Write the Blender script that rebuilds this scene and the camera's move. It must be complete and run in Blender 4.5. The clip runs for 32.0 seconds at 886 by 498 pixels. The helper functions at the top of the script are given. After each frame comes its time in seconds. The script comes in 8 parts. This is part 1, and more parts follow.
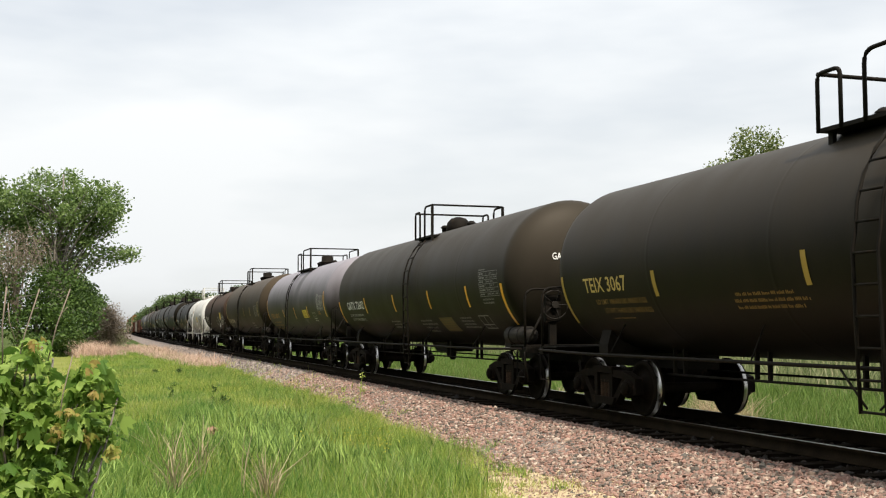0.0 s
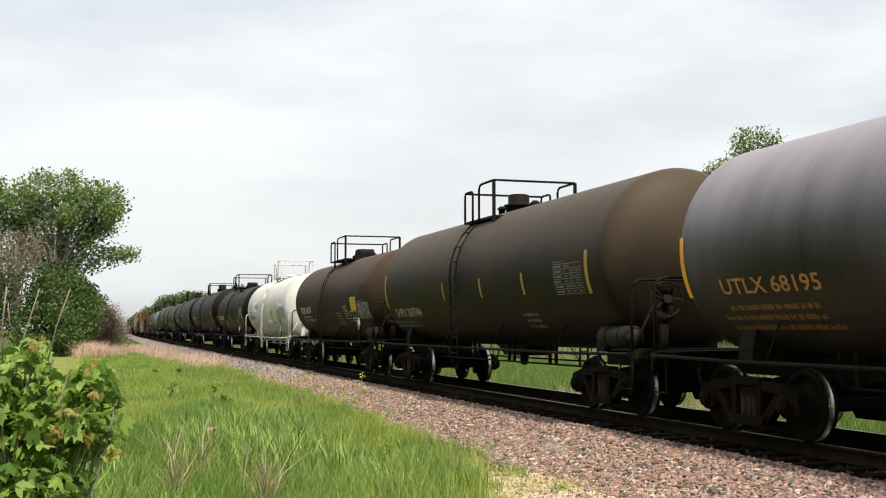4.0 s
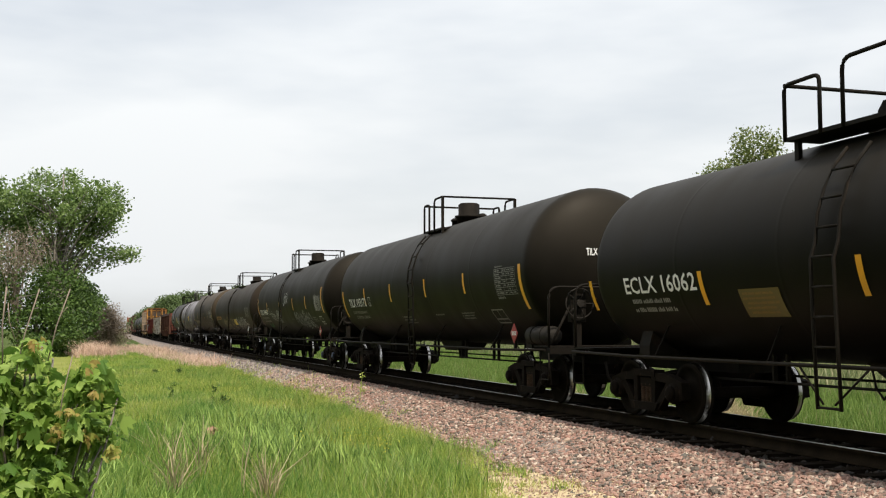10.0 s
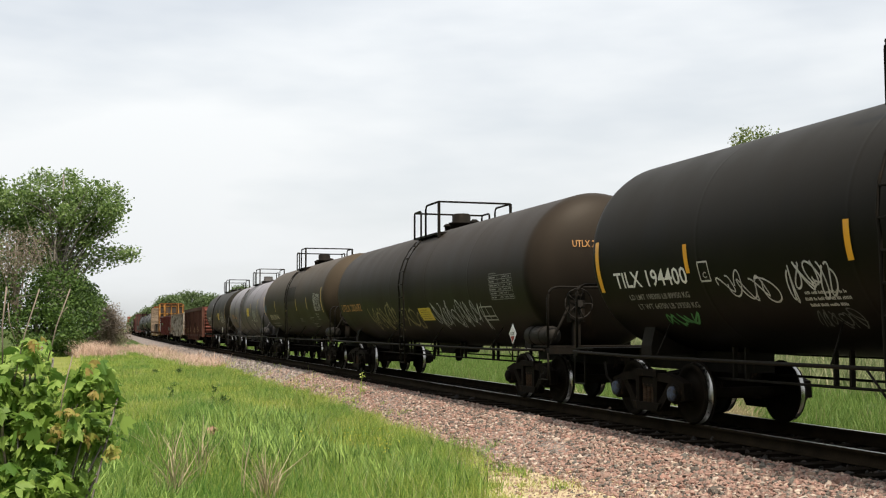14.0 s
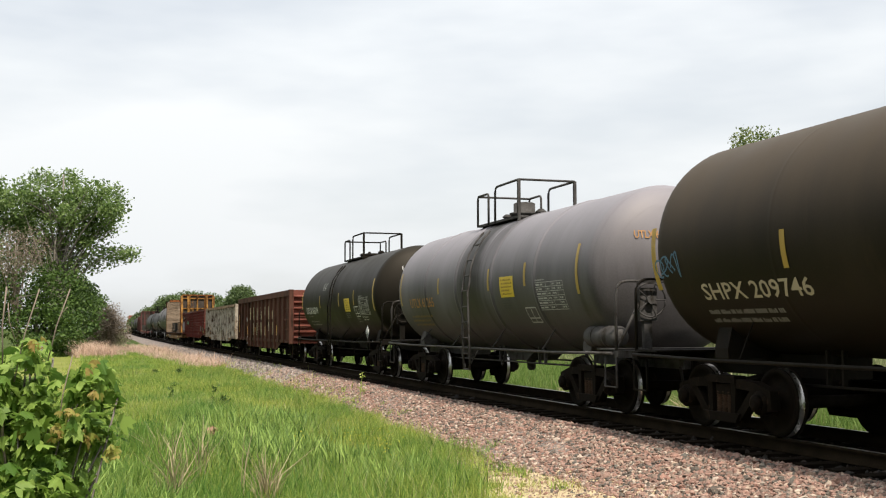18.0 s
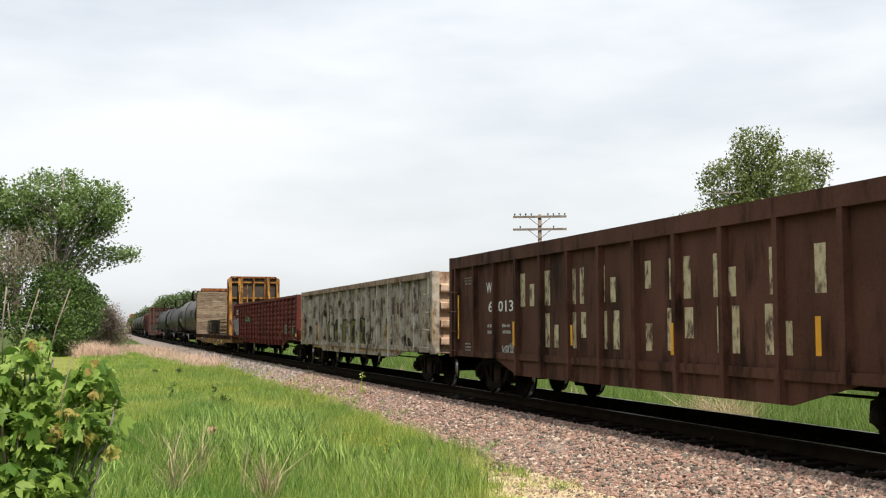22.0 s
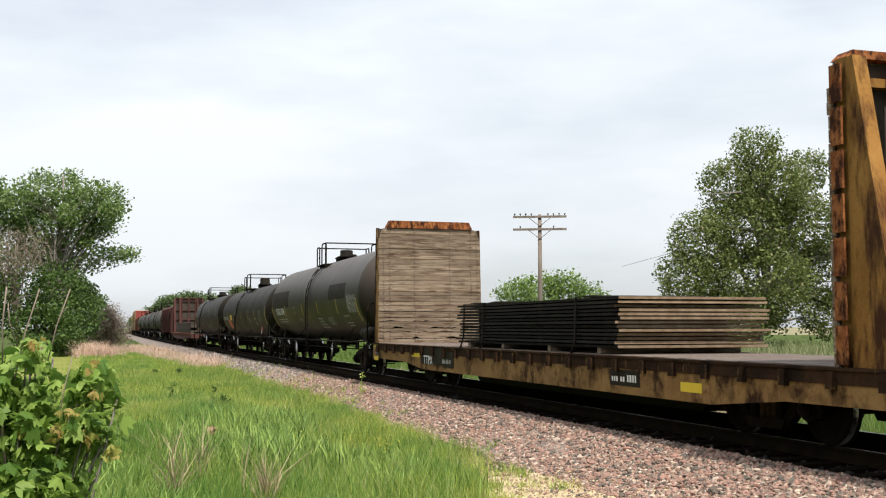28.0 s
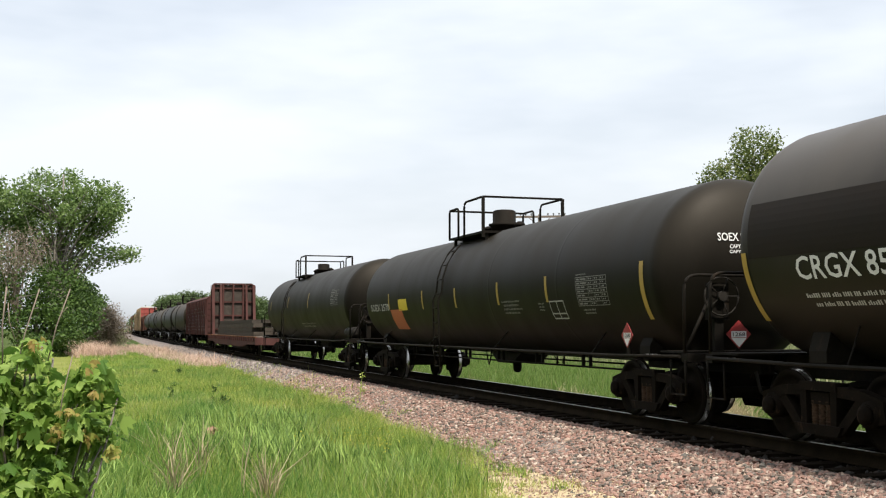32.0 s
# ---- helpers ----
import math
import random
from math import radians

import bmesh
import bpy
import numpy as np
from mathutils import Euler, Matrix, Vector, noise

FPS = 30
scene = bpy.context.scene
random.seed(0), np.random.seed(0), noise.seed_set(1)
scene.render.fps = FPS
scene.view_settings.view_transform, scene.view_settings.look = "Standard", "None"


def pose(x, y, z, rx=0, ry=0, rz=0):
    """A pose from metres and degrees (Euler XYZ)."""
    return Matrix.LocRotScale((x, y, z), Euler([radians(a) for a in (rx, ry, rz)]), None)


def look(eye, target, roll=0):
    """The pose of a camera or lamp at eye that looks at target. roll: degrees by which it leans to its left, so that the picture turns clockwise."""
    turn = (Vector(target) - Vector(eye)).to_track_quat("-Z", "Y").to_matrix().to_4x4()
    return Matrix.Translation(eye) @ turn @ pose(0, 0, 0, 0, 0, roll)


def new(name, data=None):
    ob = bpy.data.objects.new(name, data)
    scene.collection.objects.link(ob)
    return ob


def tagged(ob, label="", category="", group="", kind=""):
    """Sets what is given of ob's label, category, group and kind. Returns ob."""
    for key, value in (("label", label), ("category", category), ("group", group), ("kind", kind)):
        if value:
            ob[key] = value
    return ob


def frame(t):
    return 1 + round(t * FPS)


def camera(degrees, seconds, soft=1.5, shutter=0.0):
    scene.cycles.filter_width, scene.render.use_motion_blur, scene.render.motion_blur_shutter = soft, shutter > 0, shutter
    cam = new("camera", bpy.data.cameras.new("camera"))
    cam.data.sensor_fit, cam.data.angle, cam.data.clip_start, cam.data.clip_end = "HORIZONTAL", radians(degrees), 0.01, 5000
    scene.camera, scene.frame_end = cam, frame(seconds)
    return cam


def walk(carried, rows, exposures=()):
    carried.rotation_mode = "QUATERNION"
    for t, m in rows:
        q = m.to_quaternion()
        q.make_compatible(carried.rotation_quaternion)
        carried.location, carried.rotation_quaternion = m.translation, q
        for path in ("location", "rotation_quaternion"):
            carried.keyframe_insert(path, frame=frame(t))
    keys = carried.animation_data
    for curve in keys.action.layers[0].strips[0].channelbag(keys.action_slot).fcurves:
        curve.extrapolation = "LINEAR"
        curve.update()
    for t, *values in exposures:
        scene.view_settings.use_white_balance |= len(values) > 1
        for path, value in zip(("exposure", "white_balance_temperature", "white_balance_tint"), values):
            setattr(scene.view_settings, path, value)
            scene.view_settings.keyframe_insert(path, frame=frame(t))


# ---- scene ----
cam = camera(43.745, 32.0, soft=1.15)
EYE = (0.0, 0.0, 1.402)
VIEW = look(EYE, (0.306315, 0.949283, 1.402 + 0.070945), -0.10)
walk(cam, [(0.0, VIEW), (32.0, VIEW)], [(0.0, 0.43, 6850, 10), (4.0, 0.42, 6850, 10), (7.5, 0.37, 6820, 10), (14.0, 0.38, 6820, 10), (18.5, 0.42, 6820, 10), (22.0, 0.44, 6760, 10), (28.0, 0.45, 6600, 10), (32.0, 0.47, 6530, 10)])

# ---- light ----
world = bpy.data.worlds.new("sky")
scene.world = world
world.use_nodes = True
SUN_AZ, SUN_EL = radians(176), radians(57)      # towards the sun, clockwise from +y
wn, wl = world.node_tree.nodes, world.node_tree.links
sky = wn.new("ShaderNodeTexSky")
sky.sky_type, sky.sun_disc = "NISHITA", False
sky.sun_elevation, sky.sun_rotation = SUN_EL, SUN_AZ
sky.air_density, sky.dust_density, sky.ozone_density = 1.0, 2.0, 1.0
cloud_co = wn.new("ShaderNodeTexCoord")
cloud_map = wn.new("ShaderNodeMapping")
cloud_map.inputs["Scale"].default_value = (1.2, 1.2, 4.5)
cloud_map.inputs["Rotation"].default_value = (0.12, 0.10, 0.3)
cloud_noise = wn.new("ShaderNodeTexNoise")
cloud_noise.inputs["Scale"].default_value, cloud_noise.inputs["Detail"].default_value = 1.6, 5.0
cloud_noise.inputs["Roughness"].default_value = 0.5
cloud_ramp = wn.new("ShaderNodeValToRGB")
cloud_ramp.color_ramp.elements[0].position, cloud_ramp.color_ramp.elements[1].position = 0.38, 0.60
cloud_ramp.color_ramp.elements[0].color = (0.62, 0.62, 0.62, 1)
cloud_ramp.color_ramp.elements[1].color = (1.0, 1.0, 1.0, 1)
cloud_mix = wn.new("ShaderNodeMixRGB")
cloud_mix.inputs[2].default_value = (8.68, 9.2, 9.75, 1)
wl.new(cloud_co.outputs["Generated"], cloud_map.inputs["Vector"])
wl.new(cloud_map.outputs["Vector"], cloud_noise.inputs["Vector"])
wl.new(cloud_noise.outputs["Fac"], cloud_ramp.inputs["Fac"])
wl.new(cloud_ramp.outputs["Color"], cloud_mix.inputs[0])
wl.new(sky.outputs["Color"], cloud_mix.inputs[1])
# thin overcast: brighter towards the zenith
dome_sep, dome_rise, dome_mul = wn.new("ShaderNodeSeparateXYZ"), wn.new("ShaderNodeMapRange"), wn.new("ShaderNodeMixRGB")
dome_rise.inputs["To Min"].default_value, dome_rise.inputs["To Max"].default_value = 0.855, 1.56
dome_mul.blend_type = "MULTIPLY"
dome_mul.inputs[0].default_value = 1.0
wl.new(cloud_co.outputs["Generated"], dome_sep.inputs[0])
wl.new(dome_sep.outputs["Z"], dome_rise.inputs["Value"])
wl.new(cloud_mix.outputs["Color"], dome_mul.inputs[1])
wl.new(dome_rise.outputs[0], dome_mul.inputs[2])
wl.new(dome_mul.outputs["Color"], wn["Background"].inputs["Color"])
wn["Background"].inputs["Strength"].default_value = 0.0835

sun = new("sun", bpy.data.lights.new("sun", "SUN"))
sun.data.energy, sun.data.angle, sun.data.color = 4.2, radians(2.0), (1.0, 0.95, 0.87)
sun.matrix_world = look((0, 0, 60), (-math.sin(SUN_AZ) * math.cos(SUN_EL), -math.cos(SUN_AZ) * math.cos(SUN_EL), 60 - math.sin(SUN_EL)))

# ---- the line of the track ----
TRACK_X, BEND = 9.193, 3.65e-5      # centre line abreast of the eye; slight bend
SPEED = 9.24


def line_x(y):
    return TRACK_X + BEND * y * y


def run(t):
    """Metres that the train has gone at t seconds."""
    return SPEED * t


# ---- mesh helpers ----
def box(bm, x0, x1, y0, y1, z0, z1):
    v = [bm.verts.new((x, y, z)) for x in (x0, x1) for y in (y0, y1) for z in (z0, z1)]
    for f in ((0, 1, 3, 2), (4, 6, 7, 5), (0, 4, 5, 1), (2, 3, 7, 6), (0, 2, 6, 4), (1, 5, 7, 3)):
        bm.faces.new([v[i] for i in f])
    return bm


def prism(bm, outline, axis, a, b):
    """Outline of (p, q) pairs drawn out along an axis from a to b: x: (y, z); y: (x, z); z: (x, y)."""
    def at(p, q, k):
        return {"x": (k, p, q), "y": (p, k, q), "z": (p, q, k)}[axis]
    lo = [bm.verts.new(at(p, q, a)) for p, q in outline]
    hi = [bm.verts.new(at(p, q, b)) for p, q in outline]
    n = len(lo)
    for i in range(n):
        bm.faces.new((lo[i], lo[(i + 1) % n], hi[(i + 1) % n], hi[i]))
    bm.faces.new(lo[::-1])
    bm.faces.new(hi)
    return bm


def lathe(bm, profile, origin=(0, 0, 0), axis="y", n=24):
    """Profile of (along, radius) turned about an axis."""
    rings = []
    for a, r in profile:
        ring = []
        for i in range(n):
            c, s = math.cos(math.tau * i / n) * r, math.sin(math.tau * i / n) * r
            p = {"y": (c, a, s), "z": (c, s, a), "x": (a, c, s)}[axis]
            ring.append(bm.verts.new((origin[0] + p[0], origin[1] + p[1], origin[2] + p[2])))
        rings.append(ring)
    for q, w in zip(rings, rings[1:]):
        for i in range(n):
            bm.faces.new((q[i], q[(i + 1) % n], w[(i + 1) % n], w[i])).smooth = True
    bm.faces.new(rings[0][::-1])
    bm.faces.new(rings[-1])
    return bm


def rod(bm, points, r, n=6):
    """A round bar along a line of points."""
    pts = [Vector(p) for p in points]
    rings = []
    for i, p in enumerate(pts):
        d = (pts[min(i + 1, len(pts) - 1)] - pts[max(i - 1, 0)]).normalized()
        side = d.cross(Vector((0, 0, 1)) if abs(d.z) < 0.9 else Vector((1, 0, 0))).normalized()
        up = side.cross(d)
        rings.append([bm.verts.new(p + side * (math.cos(math.tau * k / n) * r) + up * (math.sin(math.tau * k / n) * r)) for k in range(n)])
    for q, w in zip(rings, rings[1:]):
        for k in range(n):
            bm.faces.new((q[k], q[(k + 1) % n], w[(k + 1) % n], w[k])).smooth = True
    bm.faces.new(rings[0][::-1])
    bm.faces.new(rings[-1])
    return bm


def bent(points, r=0.1, k=4):
    """A line of points with its corners rounded to about r."""
    pts = [Vector(p) for p in points]
    out = [pts[0]]
    for a, b, c in zip(pts, pts[1:], pts[2:]):
        d0, d1 = (a - b), (c - b)
        q = min(r, d0.length * 0.45, d1.length * 0.45)
        p0, p1 = b + d0.normalized() * q, b + d1.normalized() * q
        for i in range(k + 1):
            f = i / k
            out.append(p0 * (1 - f) ** 2 + b * (2 * f * (1 - f)) + p1 * f ** 2)
    out.append(pts[-1])
    return out


def finish(bm, name):
    bmesh.ops.recalc_face_normals(bm, faces=bm.faces)
    me = bpy.data.meshes.new(name)
    bm.to_mesh(me)
    bm.free()
    return me


def part(name, bm, material, parent, label=""):
    me = bm if isinstance(bm, bpy.types.Mesh) else finish(bm, name)
    if material and not me.materials:
        me.materials.append(material)
    ob = new(name, me)
    ob.parent = parent
    return tagged(ob, label) if label else ob


def big_mesh(name, verts, faces, material):
    """A mesh from arrays; faces all with the same number of corners."""
    me = bpy.data.meshes.new(name)
    verts, faces = np.asarray(verts, np.float32), np.asarray(faces, np.int32)
    k = faces.shape[1]
    me.vertices.add(len(verts))
    me.vertices.foreach_set("co", verts.ravel())
    me.loops.add(faces.size)
    me.loops.foreach_set("vertex_index", faces.ravel())
    me.polygons.add(len(faces))
    me.polygons.foreach_set("loop_start", np.arange(0, faces.size, k, dtype=np.int32))
    me.update(calc_edges=True)
    me.materials.append(material)
    return me


# ---- materials ----
def surface(name, a, b, rough=0.6, metal=0.0, scale=3.0, stretch=(1, 1, 1), fine=40.0, bump=0.0, dirt=None, dirt_amount=0.4, spread=0.0, island=False, coat=0.0, sheer=0.0, lit_fade=None, stains=()):
    """Two tones by a broad and a fine noise, an optional dirt colour in streaks, top light and fading painted in by
    height (colour, height, reach), run-off stains (colour, along, half width, lowest, strength), and relief.
    """
    m = bpy.data.materials.new(name)
    m.use_nodes = True
    nt, bs = m.node_tree, m.node_tree.nodes["Principled BSDF"]
    add, tie_up = nt.nodes.new, nt.links.new
    co, mp = add("ShaderNodeTexCoord"), add("ShaderNodeMapping")
    mp.inputs["Scale"].default_value = stretch
    tie_up(co.outputs["Object"], mp.inputs["Vector"])
    n1 = add("ShaderNodeTexNoise")
    n1.inputs["Scale"].default_value, n1.inputs["Detail"].default_value = scale, 6
    tie_up(mp.outputs["Vector"], n1.inputs["Vector"])
    n2 = add("ShaderNodeTexNoise")
    n2.inputs["Scale"].default_value, n2.inputs["Detail"].default_value = fine, 3
    tie_up(co.outputs["Object"], n2.inputs["Vector"])
    avg = add("ShaderNodeMath")
    avg.operation, avg.inputs[1].default_value = "MULTIPLY_ADD", 0.7
    tie_up(n1.outputs["Fac"], avg.inputs[0])
    third = add("ShaderNodeMath")
    third.operation, third.inputs[1].default_value = "MULTIPLY", 0.3
    tie_up(n2.outputs["Fac"], third.inputs[0])
    tie_up(third.outputs[0], avg.inputs[2])
    ramp = add("ShaderNodeValToRGB")
    ramp.color_ramp.elements[0].position, ramp.color_ramp.elements[1].position = 0.36, 0.64
    ramp.color_ramp.elements[0].color, ramp.color_ramp.elements[1].color = (*a, 1), (*b, 1)
    tie_up(avg.outputs[0], ramp.inputs["Fac"])
    colour = ramp.outputs["Color"]
    if dirt:
        n3, dr, mx = add("ShaderNodeTexNoise"), add("ShaderNodeValToRGB"), add("ShaderNodeMixRGB")
        n3.inputs["Scale"].default_value, n3.inputs["Detail"].default_value = scale * 1.7, 8
        n3.inputs["Roughness"].default_value = 0.65
        m2 = add("ShaderNodeMapping")
        m2.inputs["Scale"].default_value, m2.inputs["Location"].default_value = (stretch[0], stretch[1], stretch[2] * 0.5), (3.1, 1.7, 0.4)
        tie_up(co.outputs["Object"], m2.inputs["Vector"])
        tie_up(m2.outputs["Vector"], n3.inputs["Vector"])
        edge = 0.72 - 0.35 * dirt_amount
        dr.color_ramp.elements[0].position, dr.color_ramp.elements[1].position = edge - 0.06, edge + 0.08
        tie_up(n3.outputs["Fac"], dr.inputs["Fac"])
        tie_up(dr.outputs["Color"], mx.inputs[0])
        tie_up(colour, mx.inputs[1])
        mx.inputs[2].default_value = (*dirt, 1)
        colour = mx.outputs["Color"]
    # paints light from above into the colour: paler with height, uneven edge
    if lit_fade:
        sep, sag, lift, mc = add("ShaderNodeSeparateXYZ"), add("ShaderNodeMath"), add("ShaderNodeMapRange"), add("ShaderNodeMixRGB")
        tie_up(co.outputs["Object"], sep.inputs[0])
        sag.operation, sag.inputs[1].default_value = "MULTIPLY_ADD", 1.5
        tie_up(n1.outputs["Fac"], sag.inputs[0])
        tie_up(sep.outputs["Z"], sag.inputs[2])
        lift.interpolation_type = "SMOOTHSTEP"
        lift.inputs["From Min"].default_value, lift.inputs["From Max"].default_value = lit_fade[1] + 0.75 - lit_fade[2], lit_fade[1] + 0.75 + lit_fade[2]
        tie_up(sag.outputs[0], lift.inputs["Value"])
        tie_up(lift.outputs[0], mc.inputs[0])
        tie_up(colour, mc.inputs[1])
        mc.inputs[2].default_value = (*lit_fade[0], 1)
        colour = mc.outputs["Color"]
    for stain, along, reach, low, strength in stains:
        sp, off, wide, mp3, n4 = add("ShaderNodeSeparateXYZ"), add("ShaderNodeMath"), add("ShaderNodeMath"), add("ShaderNodeMapping"), add("ShaderNodeTexNoise")
        tie_up(co.outputs["Object"], sp.inputs[0])
        off.operation, off.inputs[1].default_value = "SUBTRACT", along
        tie_up(sp.outputs["Y"], off.inputs[0])
        wide.operation = "ABSOLUTE"
        tie_up(off.outputs[0], wide.inputs[0])
        band, fall, keep, joint, fac, mx2 = add("ShaderNodeMapRange"), add("ShaderNodeMapRange"), add("ShaderNodeMapRange"), add("ShaderNodeMath"), add("ShaderNodeMath"), add("ShaderNodeMixRGB")
        band.inputs["From Max"].default_value, band.inputs["To Min"].default_value, band.inputs["To Max"].default_value = reach, 1.0, 0.0
        tie_up(wide.outputs[0], band.inputs["Value"])
        fall.inputs["From Min"].default_value, fall.inputs["From Max"].default_value = low, low + 0.9
        tie_up(sp.outputs["Z"], fall.inputs["Value"])
        mp3.inputs["Scale"].default_value = (0.5, 9.0, 0.5)
        tie_up(co.outputs["Object"], mp3.inputs["Vector"])
        n4.inputs["Scale"].default_value, n4.inputs["Detail"].default_value = 1.3, 5
        tie_up(mp3.outputs["Vector"], n4.inputs["Vector"])
        keep.interpolation_type = "SMOOTHSTEP"
        keep.inputs["From Min"].default_value, keep.inputs["From Max"].default_value, keep.inputs["To Max"].default_value = 0.55, 1.25, strength
        joint.operation = "ADD"
        tie_up(band.outputs[0], joint.inputs[0])
        tie_up(n4.outputs["Fac"], joint.inputs[1])
        tie_up(joint.outputs[0], keep.inputs["Value"])
        fac.operation = "MULTIPLY"
        tie_up(keep.outputs[0], fac.inputs[0])
        tie_up(fall.outputs[0], fac.inputs[1])
        tie_up(fac.outputs[0], mx2.inputs[0])
        tie_up(colour, mx2.inputs[1])
        mx2.inputs[2].default_value = (*stain, 1)
        colour = mx2.outputs["Color"]
    if spread:
        hv, rnd, mul = add("ShaderNodeHueSaturation"), None, add("ShaderNodeMapRange")
        if island:
            rnd = add("ShaderNodeNewGeometry").outputs["Random Per Island"]
        else:
            rnd = add("ShaderNodeObjectInfo").outputs["Random"]
        mul.inputs["To Min"].default_value, mul.inputs["To Max"].default_value = 1 - spread, 1 + spread
        tie_up(rnd, mul.inputs["Value"])
        tie_up(mul.outputs[0], hv.inputs["Value"])
        tie_up(colour, hv.inputs["Color"])
        colour = hv.outputs["Color"]
    tie_up(colour, bs.inputs["Base Color"])
    rr = add("ShaderNodeMapRange")
    rr.inputs["To Min"].default_value, rr.inputs["To Max"].default_value = max(0.05, rough - 0.1), min(1, rough + 0.12)
    tie_up(n1.outputs["Fac"], rr.inputs["Value"])
    tie_up(rr.outputs[0], bs.inputs["Roughness"])
    bs.inputs["Metallic"].default_value = metal
    bs.inputs["Coat Weight"].default_value = coat
    if sheer:
        bs.inputs["Specular IOR Level"].default_value = sheer
        bs.inputs["Specular Tint"].default_value = (1.0, 0.91, 0.80, 1)
    if bump:
        bp = add("ShaderNodeBump")
        bp.inputs["Strength"].default_value, bp.inputs["Distance"].default_value = 0.6, bump
        tie_up(avg.outputs[0], bp.inputs["Height"])
        tie_up(bp.outputs["Normal"], bs.inputs["Normal"])
    return m


def leafy(name, a, b, through_light=0.35, back=None, patch=0.0):
    """Leaves and blades: two tones by piece, some light let through; patch: how far the growth varies from place to place."""
    m = bpy.data.materials.new(name)
    m.use_nodes = True
    nt, bs = m.node_tree, m.node_tree.nodes["Principled BSDF"]
    geo, ramp = nt.nodes.new("ShaderNodeNewGeometry"), nt.nodes.new("ShaderNodeValToRGB")
    ramp.color_ramp.elements[0].color, ramp.color_ramp.elements[1].color = (*a, 1), (*b, 1)
    nt.links.new(geo.outputs["Random Per Island"], ramp.inputs["Fac"])
    if back:
        e = ramp.color_ramp.elements.new(0.93)
        e.color = (*b, 1)
        ramp.color_ramp.elements[2].color = (*back, 1)
    colour = ramp.outputs["Color"]
    if patch:
        co, broad, tint, mul = nt.nodes.new("ShaderNodeTexCoord"), nt.nodes.new("ShaderNodeTexNoise"), nt.nodes.new("ShaderNodeValToRGB"), nt.nodes.new("ShaderNodeMixRGB")
        broad.inputs["Scale"].default_value, broad.inputs["Detail"].default_value = 0.55, 5.0
        el = tint.color_ramp.elements
        el[0].position, el[1].position = 0.34, 0.66
        el[0].color, el[1].color = (0.62, 0.80, 0.80, 1), (1.24, 1.08, 1.0, 1)
        e = el.new(0.5)
        e.color = (0.98, 1.0, 0.95, 1)
        mul.blend_type = "MULTIPLY"
        mul.inputs[0].default_value = patch
        nt.links.new(co.outputs["Object"], broad.inputs["Vector"])
        nt.links.new(broad.outputs["Fac"], tint.inputs["Fac"])
        nt.links.new(colour, mul.inputs[1])
        nt.links.new(tint.outputs["Color"], mul.inputs[2])
        colour = mul.outputs["Color"]
    nt.links.new(colour, bs.inputs["Base Color"])
    bs.inputs["Roughness"].default_value = 0.55
    bs.inputs["Specular IOR Level"].default_value = 0.3
    tl, mix = nt.nodes.new("ShaderNodeBsdfTranslucent"), nt.nodes.new("ShaderNodeMixShader")
    nt.links.new(colour, tl.inputs["Color"])
    mix.inputs[0].default_value = through_light
    nt.links.new(bs.outputs[0], mix.inputs[1])
    nt.links.new(tl.outputs[0], mix.inputs[2])
    nt.links.new(mix.outputs[0], nt.nodes["Material Output"].inputs["Surface"])
    return m


def pebbles(name, tones, bump=0.006):
    """Stones, each in one of several tones."""
    m = surface(name, (0.7, 0.7, 0.7), (1, 1, 1), 0.85, scale=25.0, fine=90.0, bump=bump)
    nt = m.node_tree
    bs = nt.nodes["Principled BSDF"]
    inner = bs.inputs["Base Color"].links[0].from_socket
    geo, ramp, mul = nt.nodes.new("ShaderNodeNewGeometry"), nt.nodes.new("ShaderNodeValToRGB"), nt.nodes.new("ShaderNodeMixRGB")
    ramp.color_ramp.interpolation = "CONSTANT"
    el = ramp.color_ramp.elements
    while len(el) < len(tones):
        el.new(0.5)
    for i, c in enumerate(tones):
        el[i].position, el[i].color = i / len(tones), (*c, 1)
    mul.blend_type = "MULTIPLY"
    mul.inputs[0].default_value = 1.0
    nt.links.new(geo.outputs["Random Per Island"], ramp.inputs["Fac"])
    nt.links.new(ramp.outputs["Color"], mul.inputs[1])
    nt.links.new(inner, mul.inputs[2])
    nt.links.new(mul.outputs["Color"], bs.inputs["Base Color"])
    return m


def plain(name, c, rough=0.5, metal=0.0, worn=None):
    return surface(name, [k * 0.86 for k in c], c, rough, metal, 6.0, fine=60.0, dirt=worn, dirt_amount=0.5)


# tank paints: the height colour stands in for light on the upper shell
BLACK = surface("black_tank_paint", (0.0027, 0.0022, 0.0011), (0.0050, 0.0039, 0.0022), 0.52, scale=0.9, stretch=(1, 1.4, 0.5), bump=0.004, dirt=(0.010, 0.008, 0.0046), dirt_amount=0.18, sheer=0.15, lit_fade=((0.0175, 0.0145, 0.0103), 2.75, 0.95))
BROWN_BLACK = surface("rusty_black_paint", (0.0068, 0.0046, 0.0029), (0.0152, 0.0098, 0.0062), 0.6, scale=0.8, stretch=(1, 1.3, 0.4), bump=0.004, dirt=(0.032, 0.016, 0.009), dirt_amount=0.22, sheer=0.12, lit_fade=((0.056, 0.0335, 0.0225), 2.55, 1.0))
OLIVE = surface("olive_brown_paint", (0.0075, 0.0056, 0.0030), (0.0150, 0.0110, 0.0062), 0.55, scale=0.8, stretch=(1, 1.3, 0.4), bump=0.004, dirt=(0.025, 0.0165, 0.0088), dirt_amount=0.22, sheer=0.14, lit_fade=((0.055, 0.0405, 0.0265), 2.85, 1.0))
